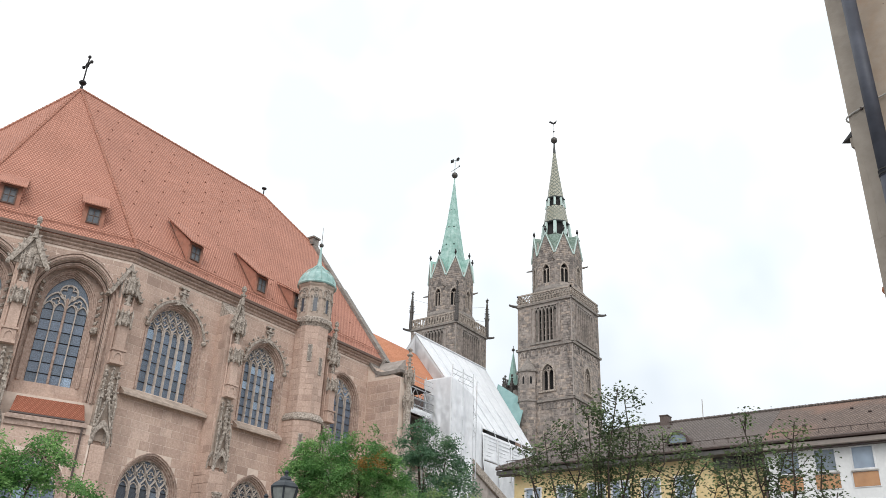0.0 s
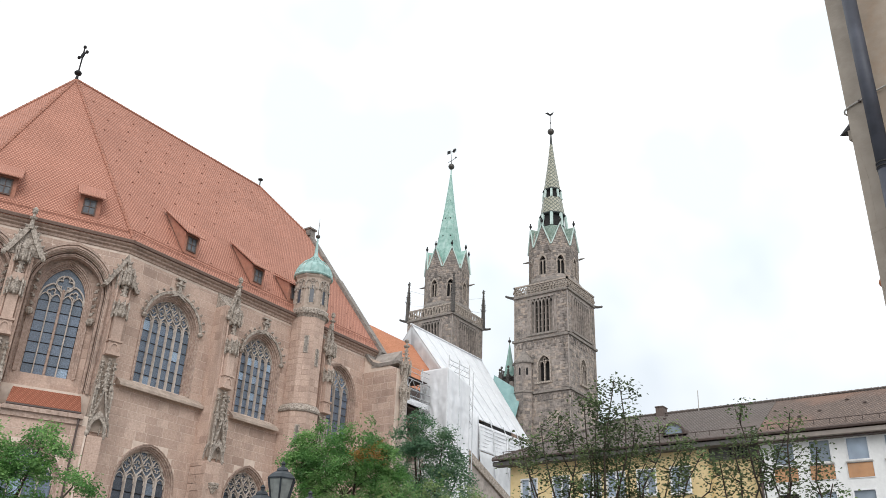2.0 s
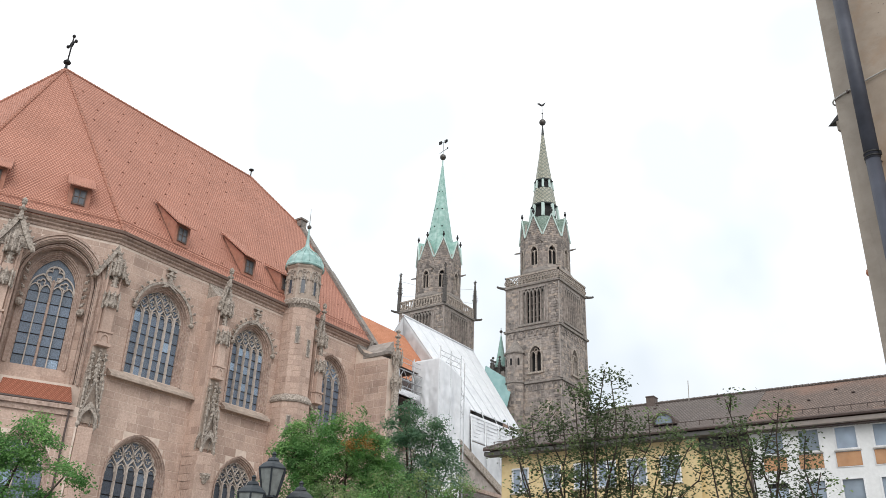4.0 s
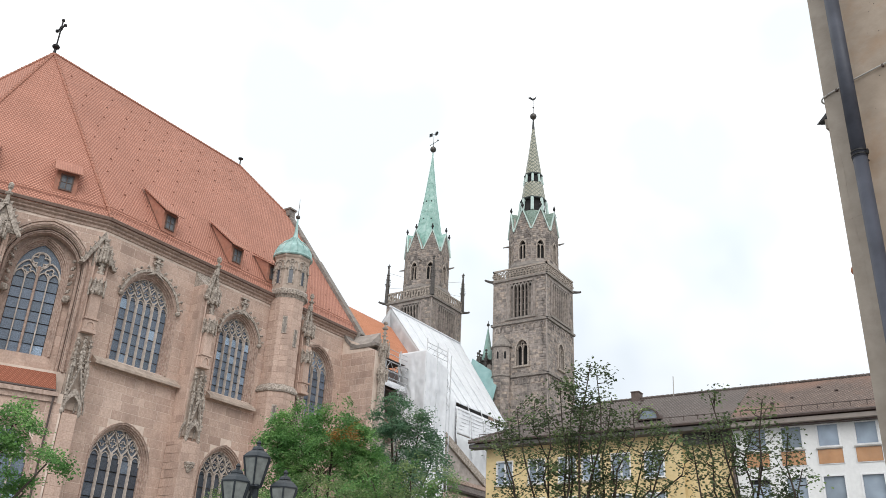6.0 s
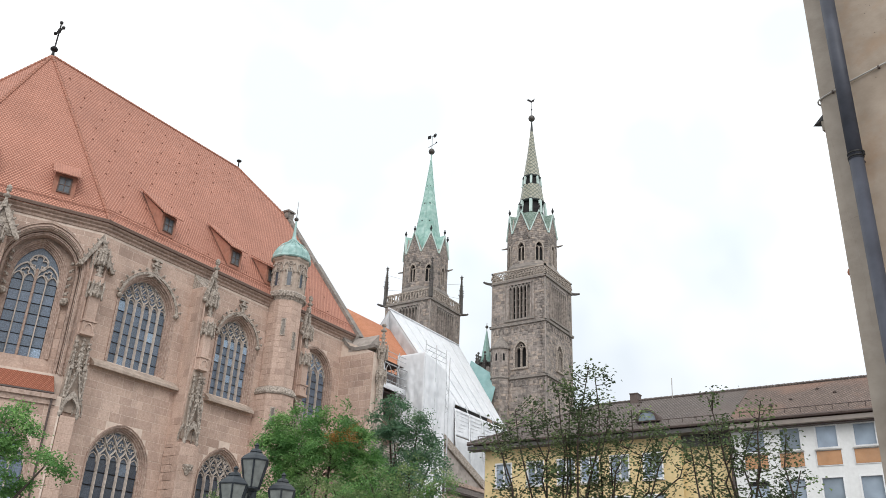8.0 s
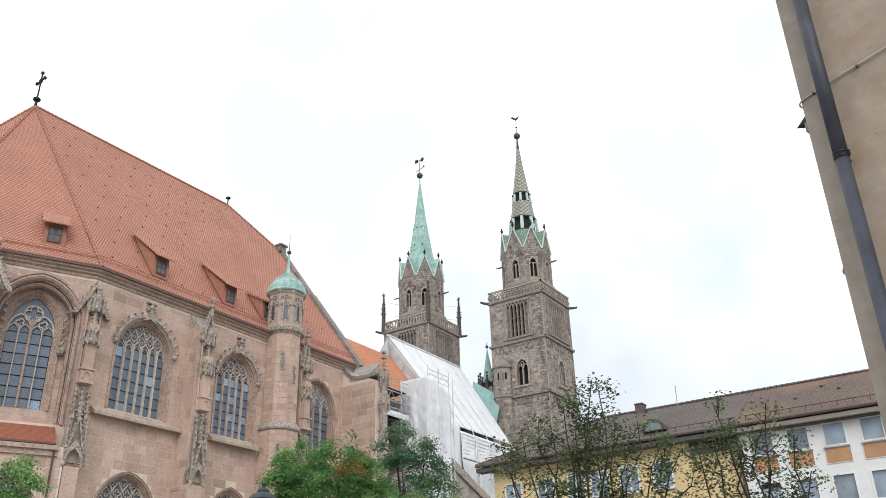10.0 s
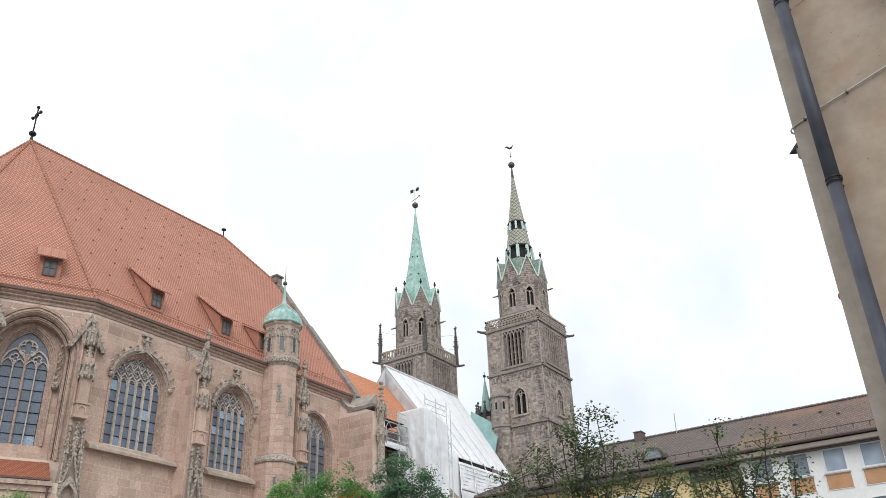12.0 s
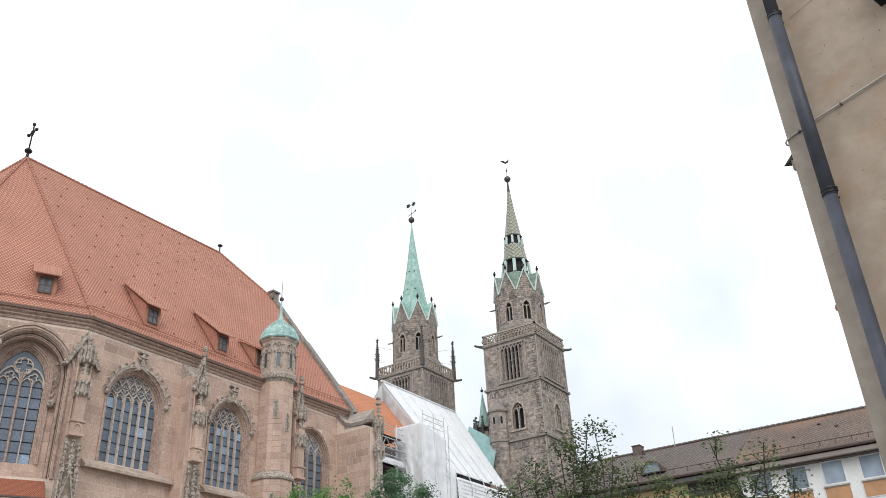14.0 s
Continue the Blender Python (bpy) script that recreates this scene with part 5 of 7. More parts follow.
        m.add([(-ww, 0.05, gb), (0, 0.05, tip), (ww, 0.05, gb), (0, back, tip - 0.1), (-ww * 0.25, back, 57.2), (ww * 0.25, back, 57.2)],
              [(0, 1, 3, 4), (1, 2, 5, 3)])
        part("gable_roof", m, M_COPPER if spire == "copper" else M_GABLE_TILE, t, "green gable roof")
        m = Mesh(f)
        tracery_bar(m, [(-ww, gb - 0.1), (0, tip - 0.05)], 0.05, 0.22, 0.15)
        tracery_bar(m, [(0, tip - 0.05), (ww, gb - 0.1)], 0.05, 0.22, 0.15)
        part("gable_edge", m, M_COPPER_PALE, t)
        m = Mesh(f)
        m.tube([(0, 0.1, tip), (0, 0.1, tip + 0.3)], 0.09, 6)
        m.ball(0, 0.1, tip + 0.5, 0.22, 6, 1.3)
        m.ball(0, 0.1, tip + 0.9, 0.12, 6)
        part("gable_finial", m, M_IRON, t)
        if i % 2 == 0:
            m = Mesh(f)
            m.tube([(ww, 0.1, 55.0), (ww, 1.0, 55.05)], 0.16, 6, 0.09)
            part("gargoyle", m, M_TOWER_TRIM, t)
    q = math.cos(math.pi / 8)
    if spire == "copper":
        m = Mesh()
        m.lathe(cx, cy, [(3.2, 56.6), (2.55, 59.5), (2.02, 62.0), (0.98, 68.5), (0.27, 74.4), (0.12, 76.0), (0.1, 77.0)], 8)
        part("spire", m, M_COPPER, t, "slender green copper spire")
        for k in range(8):
            a = 2 * math.pi * (k + 0.5) / 8
            m = Mesh()
            m.tube([(cx + r * math.cos(a), cy + r * math.sin(a), z) for r, z in ((2.56, 59.5), (2.03, 62.0), (0.99, 68.5), (0.28, 74.4), (0.13, 76.0))], 0.05, 5, 0.025)
            part("spire_seam", m, M_COPPER, t)
        for k in range(6):
            z = 60.5 + 2.2 * k
            r = 2.02 - (z - 62.0) * 0.16 + 0.015
            m = Mesh()
            m.lathe(cx, cy, [(r + 0.012, z), (r, z + 0.06)], 8, cap=False)
            part("spire_seam", m, M_COPPER, t)
        for z in (63.5, 67.0, 70.5):
            for k in (5, 6, 7):
                m = Mesh()
                a = 2 * math.pi * k / 8
                r = 2.02 - (z - 62.0) * 0.16
                m.box(cx + r * q * math.cos(a) - 0.08, cx + r * q * math.cos(a) + 0.08, cy + r * q * math.sin(a) - 0.08, cy + r * q * math.sin(a) + 0.08, z, z + 0.16)
                part("spire_hatch", m, M_DARK, t)
        top = 77.7
    else:
        def sect(r0, z0, r1, z1, mat, name):
            m = Mesh()
            m.lathe(cx, cy, [(r0, z0), (r1, z1)], 8)
            return part(name, project_uv(fix(m.data(name))), mat, t)
        sect(3.2, 56.6, 2.2, 60.1, M_GABLE_TILE, "spire_foot")
        for z0, z1, r0, r1, nm in ((60.1, 62.4, 2.16, 1.9, "lantern"), (65.4, 66.9, 1.46, 1.28, "lantern")):
            # near-black core gives the lantern its shaded inside
            sect(r0 * 0.86, z0, r1 * 0.86, z1, M_DARK, "lantern_dark")
            for k in range(8):
                m = Mesh()
                a0 = 2 * math.pi * (k + 0.5) / 8
                for da, wd in ((0, 0.19 if z0 > 65 else 0.26),):
                    a = a0 + da
                    rr0, rr1 = (r0, r1) if da == 0 else (r0 * q, r1 * q)
                    m.tube([(cx + rr0 * math.cos(a), cy + rr0 * math.sin(a), z0), (cx + rr1 * math.cos(a), cy + rr1 * math.sin(a), z1)], wd, 5)
                part("lantern_post", m, M_COPPER_PALE, t)
        m = Mesh()
        m.lathe(cx, cy, [(1.85, 62.3), (2.12, 62.4), (2.12, 62.56), (1.9, 62.66)], 8)
        part("ring", m, M_COPPER_DARK, t)
        m = Mesh()
        m.lathe(cx, cy, [(1.3, 66.8), (1.5, 66.9), (1.5, 67.05), (1.3, 67.12)], 8)
        part("ring", m, M_COPPER_DARK, t)
        sect(1.93, 62.55, 1.5, 65.4, M_LATTICE, "tiled_band")
        sect(1.33, 67.05, 0.63, 72.0, M_LATTICE, "spire")
        sect(0.63, 72.0, 0.16, 76.2, M_LATTICE, "spire_top")
        m = Mesh()
        m.lathe(cx, cy, [(0.24, 75.6), (0.12, 77.2), (0.1, 77.8)], 8)
        part("spire_tip", m, M_COPPER_DARK, t)
        top = 78.1
    m = Mesh()
    m.ball(cx, cy, top, 0.55, 14)
    part("ball", m, M_BALL, t, "tarnished metal ball", smooth=True)
    m = Mesh()
    m.tube([(cx, cy, top), (cx, cy, top + 3.1)], 0.055, 6, 0.03)
    if spire == "copper":
        m.tube([(cx - 0.75, cy, top + 1.0), (cx + 0.9, cy, top + 1.5)], 0.05, 5)
        m.ball(cx + 0.9, cy, top + 1.6, 0.16, 5)
        for k in range(6):
            a = math.pi * k / 6
            m.tube([(cx + 0.55 - 0.42 * math.cos(a), cy, top + 3.1 - 0.42 * math.sin(a)), (cx + 0.55 + 0.42 * math.cos(a), cy, top + 3.1 + 0.42 * math.sin(a))], 0.06, 4)
        m.tube([(cx + 0.5, cy, top + 3.1), (cx - 0.3, cy, top + 3.05)], 0.05, 4)
        m.box(cx - 0.95, cx - 0.3, cy - 0.03, cy + 0.03, top + 2.75, top + 3.4)
    else:
        m.ball(cx, cy, top + 1.7, 0.14, 6)
        z = top + 3.2
        m.add([(cx - 1.0, cy - 0.03, z + 0.75), (cx - 0.55, cy - 0.03, z + 0.3), (cx - 0.1, cy - 0.03, z - 0.1), (cx + 0.35, cy - 0.03, z - 0.05), (cx + 0.62, cy - 0.03, z + 0.5), (cx + 0.35, cy - 0.03, z + 0.35), (cx - 0.05, cy - 0.03, z + 0.25), (cx - 0.5, cy - 0.03, z + 0.72),
               (cx - 1.0, cy + 0.03, z + 0.75), (cx - 0.55, cy + 0.03, z + 0.3), (cx - 0.1, cy + 0.03, z - 0.1), (cx + 0.35, cy + 0.03, z - 0.05), (cx + 0.62, cy + 0.03, z + 0.5), (cx + 0.35, cy + 0.03, z + 0.35), (cx - 0.05, cy + 0.03, z + 0.25), (cx - 0.5, cy + 0.03, z + 0.72)],
              [(0, 1, 2, 3, 4, 5, 6, 7), (15, 14, 13, 12, 11, 10, 9, 8)] + [(k, k + 8, (k + 1) % 8 + 8, (k + 1) % 8) for k in range(8)])
    part("weather_vane", m, M_IRON, t)
    return t


tower_n = church_tower(-53.8, 103.8, 4.25, "brown sandstone church tower with a glazed lozenge-tiled spire", "lattice")
tower_s = church_tower(-73.4, 104.0, 4.25, "brown sandstone church tower with a green copper spire and pinnacles", "copper")
for sx, sy in ((-1, -1), (1, -1), (1, 1)):
    for z0, z1 in ((53.6, 53.2), (51.0, 51.2)):
        m = Mesh()
        m.tube([(-73.4 + sx * 4.3, 104.0 + sy * 4.3, z0), (-73.4 + sx * 2.6, 104.0 + sy * 2.6, z1)], 0.025, 4)
        part("tie_rod", m, M_STEEL, tower_s)
# stair turret on the corner of the north tower
m = Mesh()
m.lathe(-56.5, 99.6, [(1.45, 0), (1.45, 38.1)], 8)
st = part("corner_turret", m, M_TOWER_BACK, tower_n, "small stair turret with a stone pyramid roof")
m = Mesh()
m.lathe(-56.5, 99.6, [(1.7, 37.95), (1.72, 38.15), (0.95, 39.1), (0.08, 40.2)], 8)
part("pyramid_roof", m, M_TOWER_TRIM, st)
m = Mesh()
m.lathe(-56.5, 99.6, [(1.47, 33.6), (1.66, 33.75), (1.6, 33.95), (1.46, 34.0)], 8)
part("cornice", m, M_TOWER_TRIM, st)
for k in range(8):
    f = octo_faces(-56.5, 99.6, 1.45 * math.cos(math.pi / 8))[k]
    if k in (0, 1, 2, 7):
        m = Mesh(f)
        rnd = random.Random(k)
        for p, q, a, b in courses(-0.55, 0.55, 16.0, 37.8, [(0, 0.4, 36.2, 37.2, 37.5)], k + 50, 0.36, 0.5, 0.5, 0.9):
            m.block(p + 0.01, q - 0.01, 0.001, 0.03 + 0.02 * rnd.random(), a + 0.01, b - 0.01, 0.02)
        part("stone_facing", m, M_TOWER, st, kind="stuff")
        # raised near-black plate, the slit's shade put into its colour
        m = Mesh(f)
        m.prism(arch(0, 0.3, 36.2, 37.0, 37.3, 3), -0.02, 0.02)
        part("slit", m, M_DARK, st)

# ---- gable between the towers with its spirelet, copper roof beside ----
west = thing("west_gable", (AXIS, 104, 0), "dark stone west gable with pinnacles and a copper spirelet", "church")
m = Mesh()
m.box(-69.2, -58.1, 102.5, 104, 0, 30)
m.add(
    [(-69.2, 102.5, 30), (-58.1, 102.5, 30), (-60.2, 102.5, 37.0), (-66.8, 102.5, 37.0), (-69.2, 104, 30), (-58.1, 104, 30), (-60.2, 104, 37.0), (-66.8, 104, 37.0)],
    [(0, 1, 2, 3), (4, 7, 6, 5), (0, 4, 5, 1), (1, 5, 6, 2), (2, 6, 7, 3), (3, 7, 4, 0)])
part("wall", m, M_TOWER_BACK, west)
sx, sy = -61.4, 103.8
m = Mesh()
m.lathe(sx, sy, [(1.0, 34), (1.0, 37.6), (1.2, 37.8), (0.9, 38.0)], 8)
for k in range(8):
    a = 2 * math.pi * (k + 0.5) / 8
    x, y = sx + 1.45 * math.cos(a), sy + 1.45 * math.sin(a)
    m.lathe(x, y, [(0.24, 34), (0.24, 37.4), (0.32, 37.5), (0.05, 39.0)], 4)
    crockets(m, x, y, 37.5, 39.0, 0.4, 0.4, 0.1)
    m.ball(x, y, 39.2, 0.2, 5)
part("pinnacle_cluster", m, M_SOOT, west, "blackened cluster of pinnacles")
m = Mesh()
m.lathe(sx, sy, [(0.95, 38.0), (0.75, 38.8), (0.08, 43.0)], 8)
part("spirelet", m, M_COPPER, west, "green copper spirelet")
m = Mesh()
m.tube([(sx, sy, 42.8), (sx, sy, 44.2)], 0.05, 5)
m.ball(sx, sy, 43.6, 0.24, 8)
part("spirelet_ball", m, M_BALL, west)

nave = thing("church_nave", (AXIS, 76, 0), "sandstone nave with new orange roof tiles and a copper end", "church")


def slab(pts, t, name, mat, parent, label="", uv=True):
    m = Mesh()
    p = [Vector(q) for q in pts]
    n = (p[1] - p[0]).cross(p[2] - p[0]).normalized() * t
    k = len(p)
    m.add(p + [q - n for q in p], [tuple(range(k)), tuple(range(2 * k - 1, k - 1, -1))] + [(i, i + k, (i + 1) % k + k, (i + 1) % k) for i in range(k)])
    me = fix(m.data(name))
    return part(name, project_uv(me) if uv else me, mat, parent, label)


for s in (1, -1):
    def sd(x):
        return AXIS + s * (x - AXIS)
    slab([(sd(AXIS), 58.6, 36.7), (sd(AXIS), 84.0, 36.7), (sd(-56.2), 84.0, 27.4), (sd(-56.2), 58.6, 27.4)], 0.25, "roof", M_TILE_NEW, nave, "new bright orange tiled roof")
    slab([(sd(-61.2), 99.3, 37.0), (sd(-56.8), 99.3, 34.0), (sd(-56.2), 96.0, 28.4), (sd(-60.2), 96.0, 31.0)], 0.15, "copper_roof", M_COPPER_BLUE, nave, "green copper roof with standing seams")
    m = Mesh()
    x = sd(-57.0)
    m.box(min(x, x - s * 0.9), max(x, x - s * 0.9), 58.6, 99.4, 0, 28.0)
    part("wall", m, M_STONE, nave)
    m = Mesh()
    x = sd(-50.2)
    m.box(min(x, x - s * 0.9), max(x, x - s * 0.9), 58.6, 99.4, 0, 15.0)
    part("aisle_wall", m, M_STONE, nave)
    slab([(sd(-57.0), 58.6, 19.5), (sd(-57.0), 99.4, 19.5), (sd(-49.8), 99.4, 15.2), (sd(-49.8), 58.6, 15.2)], 0.2, "aisle_roof", M_TILE_OLD, nave)
for k in range(7):
    s = k / 6
    m = Mesh()
    p = Vector((-61.2, 99.3, 37.0)).lerp(Vector((-56.8, 99.3, 34.0)), s)
    q = Vector((-60.2, 96.0, 31.0)).lerp(Vector((-56.2, 96.0, 28.4)), s)
    m.tube([p + Vector((0, -0.05, 0.04)), q + Vector((0, -0.05, 0.04))], 0.045, 4)
    part("seam", m, M_COPPER_BLUE, nave)
# snow rails on the orange slope
m = Mesh()
for k in (0.80, 0.90):
    x, z = AXIS + 7.3 * k, 36.7 - 9.3 * k + 0.45
    m.tube([(x, 60, z), (x, 81, z)], 0.04, 5)
part("snow_rail", m, M_IRON, nave)

# ---- weather tent over the nave ----
tent = thing("weather_tent", (AXIS, 90, 26), "white tarpaulin weather roof over the nave", "tarpaulin")


def sheet(corners, nu, nv, sag, seed):
    """A cloth sheet between four corners, wrinkled along its length."""
    rnd = random.Random(seed)
    a, b, c, d = [Vector(p) for p in corners]
    n = (b - a).cross(d - a).normalized()
    m = Mesh()
    ph = [rnd.uniform(0, 6) for _ in range(8)]
    pts = []
    for j in range(nv + 1):
        for i in range(nu + 1):
            s, t = i / nu, j / nv
            p = a.lerp(b, s).lerp(d.lerp(c, s), t)
            edge = min(1.0, 6 * min(s, 1 - s, t, 1 - t) + 0.15)
            w = math.sin(9 * s + 3 * t + ph[0]) * 0.5 + math.sin(23 * s - 7 * t + ph[1]) * 0.3 + math.sin(5 * t + 11 * t * s + ph[2]) * 0.5 + noise.noise(Vector((s * 6, t * 6, seed))) * 0.9 + noise.noise(Vector((s * 9 + t * 14, t * 30 - s * 12, seed + 5))) * 0.5
            us, vt = s * (b - a).length, t * (d - a).length
            w += 1.1 * (0.4 - abs(noise.noise(Vector((us * 0.55 + vt * 0.2, vt * 0.5 - us * 0.35, seed))))) + 0.7 * (0.3 - abs(noise.noise(Vector((us * 1.3 - vt * 0.5, vt * 1.1 + us * 0.4, seed + 9)))))
            pts.append(p + n * (sag * w * edge))
    m.add(pts, [(j * (nu + 1) + i, j * (nu + 1) + i + 1, (j + 1) * (nu + 1) + i + 1, (j + 1) * (nu + 1) + i) for j in range(nv) for i in range(nu)])
    return m


def cloth(name, corners, nu, nv, sag, seed, mat, parent, label=""):
    me = sheet(corners, nu, nv, sag, seed).data(name)
    ob = part(name, me, mat, parent, label, smooth=True)
    s = ob.modifiers.new("thick", "SOLIDIFY")
    s.thickness = 0.02
    return ob


bays = 6
for k in range(bays):
    y0, y1 = 82.4 + 17.0 * k / bays, 82.4 + 17.0 * (k + 1) / bays
    e0, e1 = 82.4 + 12.8 * k / bays, 82.4 + 12.8 * (k + 1) / bays
    cloth("roof_sheet", [(AXIS, y0, 39.6), (AXIS, y1, 39.6), (-53.5, e1, 26.3), (-53.5, e0, 26.3)], 12, 44, 0.06, 10 + k, M_TARP, tent)
    cloth("roof_sheet", [(AXIS, y0, 39.6), (AXIS, y1, 39.6), (-73.5, y1, 26.3), (-73.5, y0, 26.3)], 4, 8, 0.07, 30 + k, M_TARP, tent)
m = Mesh()
for k in range(bays + 1):
    y = 82.4 + 17.0 * k / bays
    m.tube([(AXIS, y, 39.66), (-53.45, 82.4 + 12.8 * k / bays, 26.34)], 0.035, 5)
m.tube([(AXIS, 82.2, 39.72), (AXIS, 99.4, 39.72)], 0.14, 6)
part("seam", m, M_TARP, tent)
for s in (1, -1):
    cloth("gable_sheet", [(AXIS, 82.42, 39.5), (AXIS + s * 10, 82.42, 26.3), (AXIS + s * 8.8, 82.6, 26.3), (AXIS, 82.6, 31.5)], 16, 10, 0.1, 44, M_GABLE, tent, "grey translucent gable sheet")
m = Mesh()
for x in (AXIS, AXIS + 2.3, AXIS + 4.6, AXIS - 2.3, AXIS - 4.6):
    m.tube([(x, 82.5, 30), (x, 82.5, 39.6 - abs(x - AXIS) * 1.33)], 0.05, 5)
m.tube([(AXIS - 9.9, 82.5, 26.4), (AXIS, 82.5, 39.55), (AXIS + 9.9, 82.5, 26.4)], 0.09, 5)
part("truss", m, M_STEEL, tent)
# sheeting below the eaves, with a slot whose shade is a solid near-black box
for k in range(4):
    y0, y1 = 82.4 + 3.4 * k, 82.4 + 3.4 * (k + 1)
    cloth("side_sheet", [(-52.9, y0, 25.6), (-52.9, y1, 25.6), (-52.6, y1, 22.4), (-52.6, y0, 22.4)], 8, 16, 0.05, 60 + k, M_TARP, tent)
    cloth("side_sheet", [(-52.6, y0, 22.3), (-52.6, y1, 22.3), (-52.4, y1, 6.0), (-52.4, y0, 6.0)], 8, 24, 0.10, 70 + k, M_NET, tent)
for k in range(3):
    y0, y1 = 73.1 + 3.1 * k, 73.1 + 3.1 * (k + 1)
    cloth("side_sheet", [(-52.9, y0, 27.0), (-52.9, y1, 26.4), (-52.4, y1, 6.0), (-52.4, y0, 6.0)], 8, 24, 0.08, 80 + k, M_TARP, tent)
for k in range(7):
    m = Mesh()
    z = 25.3 - 0.45 * k
    m.tube([(-52.82 + 0.03 * k, 82.2, z), (-52.82 + 0.03 * k, 95.0, z)], 0.045, 5)
    part("sheet_rail", m, M_TARP, tent)
# solid box coloured near-black for the shade in the slot
m = Mesh()
m.box(-54.2, -53.3, 84.2, 90.6, 25.55, 26.2)
part("open_slot", m, M_DARK, tent)
m = Mesh()
for k in range(5):
    y = 82.4 + 3.1 * k
    m.tube([(-53.3, y, 26.5), (-52.7, y, 25.0), (-52.55, y - 0.15, 22.0), (-52.35, y, 20.0)], 0.06, 5)
part("tie_strap", m, M_STEEL, tent)

# ---- scaffold stair tower wrapped in sheeting ----
scaffold = thing("scaffold_tower", (-49.6, 70.9, 0), "scaffold tower wrapped in white sheeting beside the nave", "scaffold")
X0, X1, Y0, Y1, ZT = -51.55, -48.0, 68.9, 73.0, 27.9
cloth("sheet", [(X0, Y0, ZT), (X1, Y0, ZT), (X1, Y0, 0.2), (X0, Y0, 0.2)], 24, 150, 0.13, 90, M_TARP, scaffold)
cloth("sheet", [(X1, Y0, ZT), (X1, Y1, ZT - 1.0), (X1, Y1, 0.2), (X1, Y0, 0.2)], 24, 150, 0.15, 91, M_TARP, scaffold)
cloth("sheet", [(X0, Y1, ZT - 1.0), (X1, Y1, ZT - 1.0), (X1, Y1, 0.2), (X0, Y1, 0.2)], 6, 30, 0.07, 92, M_TARP, scaffold)
cloth("sheet", [(X0, Y0, ZT), (X0, Y1, ZT - 1.0), (X0, Y1, 0.2), (X0, Y0, 0.2)], 6, 30, 0.07, 93, M_TARP, scaffold)
for x in (X0 + 0.1, X1 - 0.05):
    for y in (Y0 + 0.1, (Y0 + Y1) / 2, Y1 - 0.1):
        m = Mesh()
        m.tube([(x, y, 0), (x, y, ZT + (1.3 if x > X0 + 1 else 0.2))], 0.045, 6)
        part("pole", m, M_STEEL, scaffold)
for z in (ZT - 0.2, ZT + 0.35, ZT + 0.85):
    m = Mesh()
    m.tube([(X1 - 0.05, Y0 + 0.1, z), (X1 - 0.05, Y1 - 0.1, z)], 0.035, 5)
    part("rail", m, M_STEEL, scaffold)
m = Mesh()
for k in range(4):
    y = Y0 + 0.1 + (Y1 - Y0 - 0.2) * k / 4
    m.tube([(X1 - 0.05, y, ZT - 0.2), (X1 - 0.05, y + 1.0, ZT + 0.8)], 0.025, 4)
part("brace", m, M_STEEL, scaffold)
for z, y in ((24.6, 72.8), (22.7, 72.8)):
    m = Mesh()
    tip = (X1 + 0.25, y + 0.35, z)
    m.tube([(X1 + 0.03, y + 0.1, z + 1.2), tip, (X1 + 0.03, y + 0.1, z - 0.3)], 0.03, 4)
    m.tube([(X1 + 0.03, y + 0.1, z + 0.5), tip], 0.03, 4)
    part("bracket", m, M_STEEL, scaffold)
for y, r in ((Y1 + 0.4, 0.05), (Y0 + 1.9, 0.03)):
    m = Mesh()
    m.tube([(X1 + 0.1, y, 0), (X1 + 0.1, y, ZT + 0.6 if r > 0.04 else ZT)], r, 6)
    part("pole", m, M_STEEL, scaffold)

# open scaffold between choir and tower
deck = thing("scaffold", (-52.5, 64, 0), "open steel scaffold with truss girder below the nave roof", "scaffold")
for x in (-54.4, -50.2):
    for y in (60.2, 62.6, 65.0, 67.4):
        m = Mesh()
        m.tube([(x, y, 0), (x, y, 27.6)], 0.05, 6)
        part("pole", m, M_STEEL, deck)
# the top platform is added only to darken the gap below the eave
for z in (19.3, 21.2, 23.1, 26.3):
    m = Mesh()
    m.box(-54.4, -50.3, 59.4, 68.4, z, z + 0.06)
    part("platform", m, M_GUTTER, deck)
    for h in (0.5, 1.0):
        m = Mesh()
        m.tube([(-50.2, 59.4, z + h), (-50.2, 68.6, z + h)], 0.035, 5)
        part("rail", m, M_STEEL, deck)
for x, zl, zh in ((-50.1, 25.0, 26.0), (-51.6, 24.6, 25.6), (-50.1, 23.5, 24.3)):
    m = Mesh()
    m.tube([(x, 59.4, zh), (x, 68.7, zh)], 0.06, 6)
    m.tube([(x, 59.4, zl), (x, 68.7, zl)], 0.06, 6)
    for k in range(12):
        y = 59.5 + 0.76 * k
        m.tube([(x, y, zl if k % 2 else zh), (x, y + 0.76, zh if k % 2 else zl)], 0.04, 5)
    part("lattice_girder", m, M_STEEL, deck)
# added dark brown board; its colour stands for shade deep under the eave
m = Mesh()
m.box(-56.6, -54.6, 59.0, 84.0, 26.0, 27.3)
part("eave_shadow_board", m, M_GUTTER, deck)
cloth("sheet", [(-50.05, 63.0, 24.0), (-50.05, 68.6, 24.0), (-50.05, 68.6, 23.4), (-50.05, 63.0, 23.4)], 10, 6, 0.05, 95, M_TARP, deck)

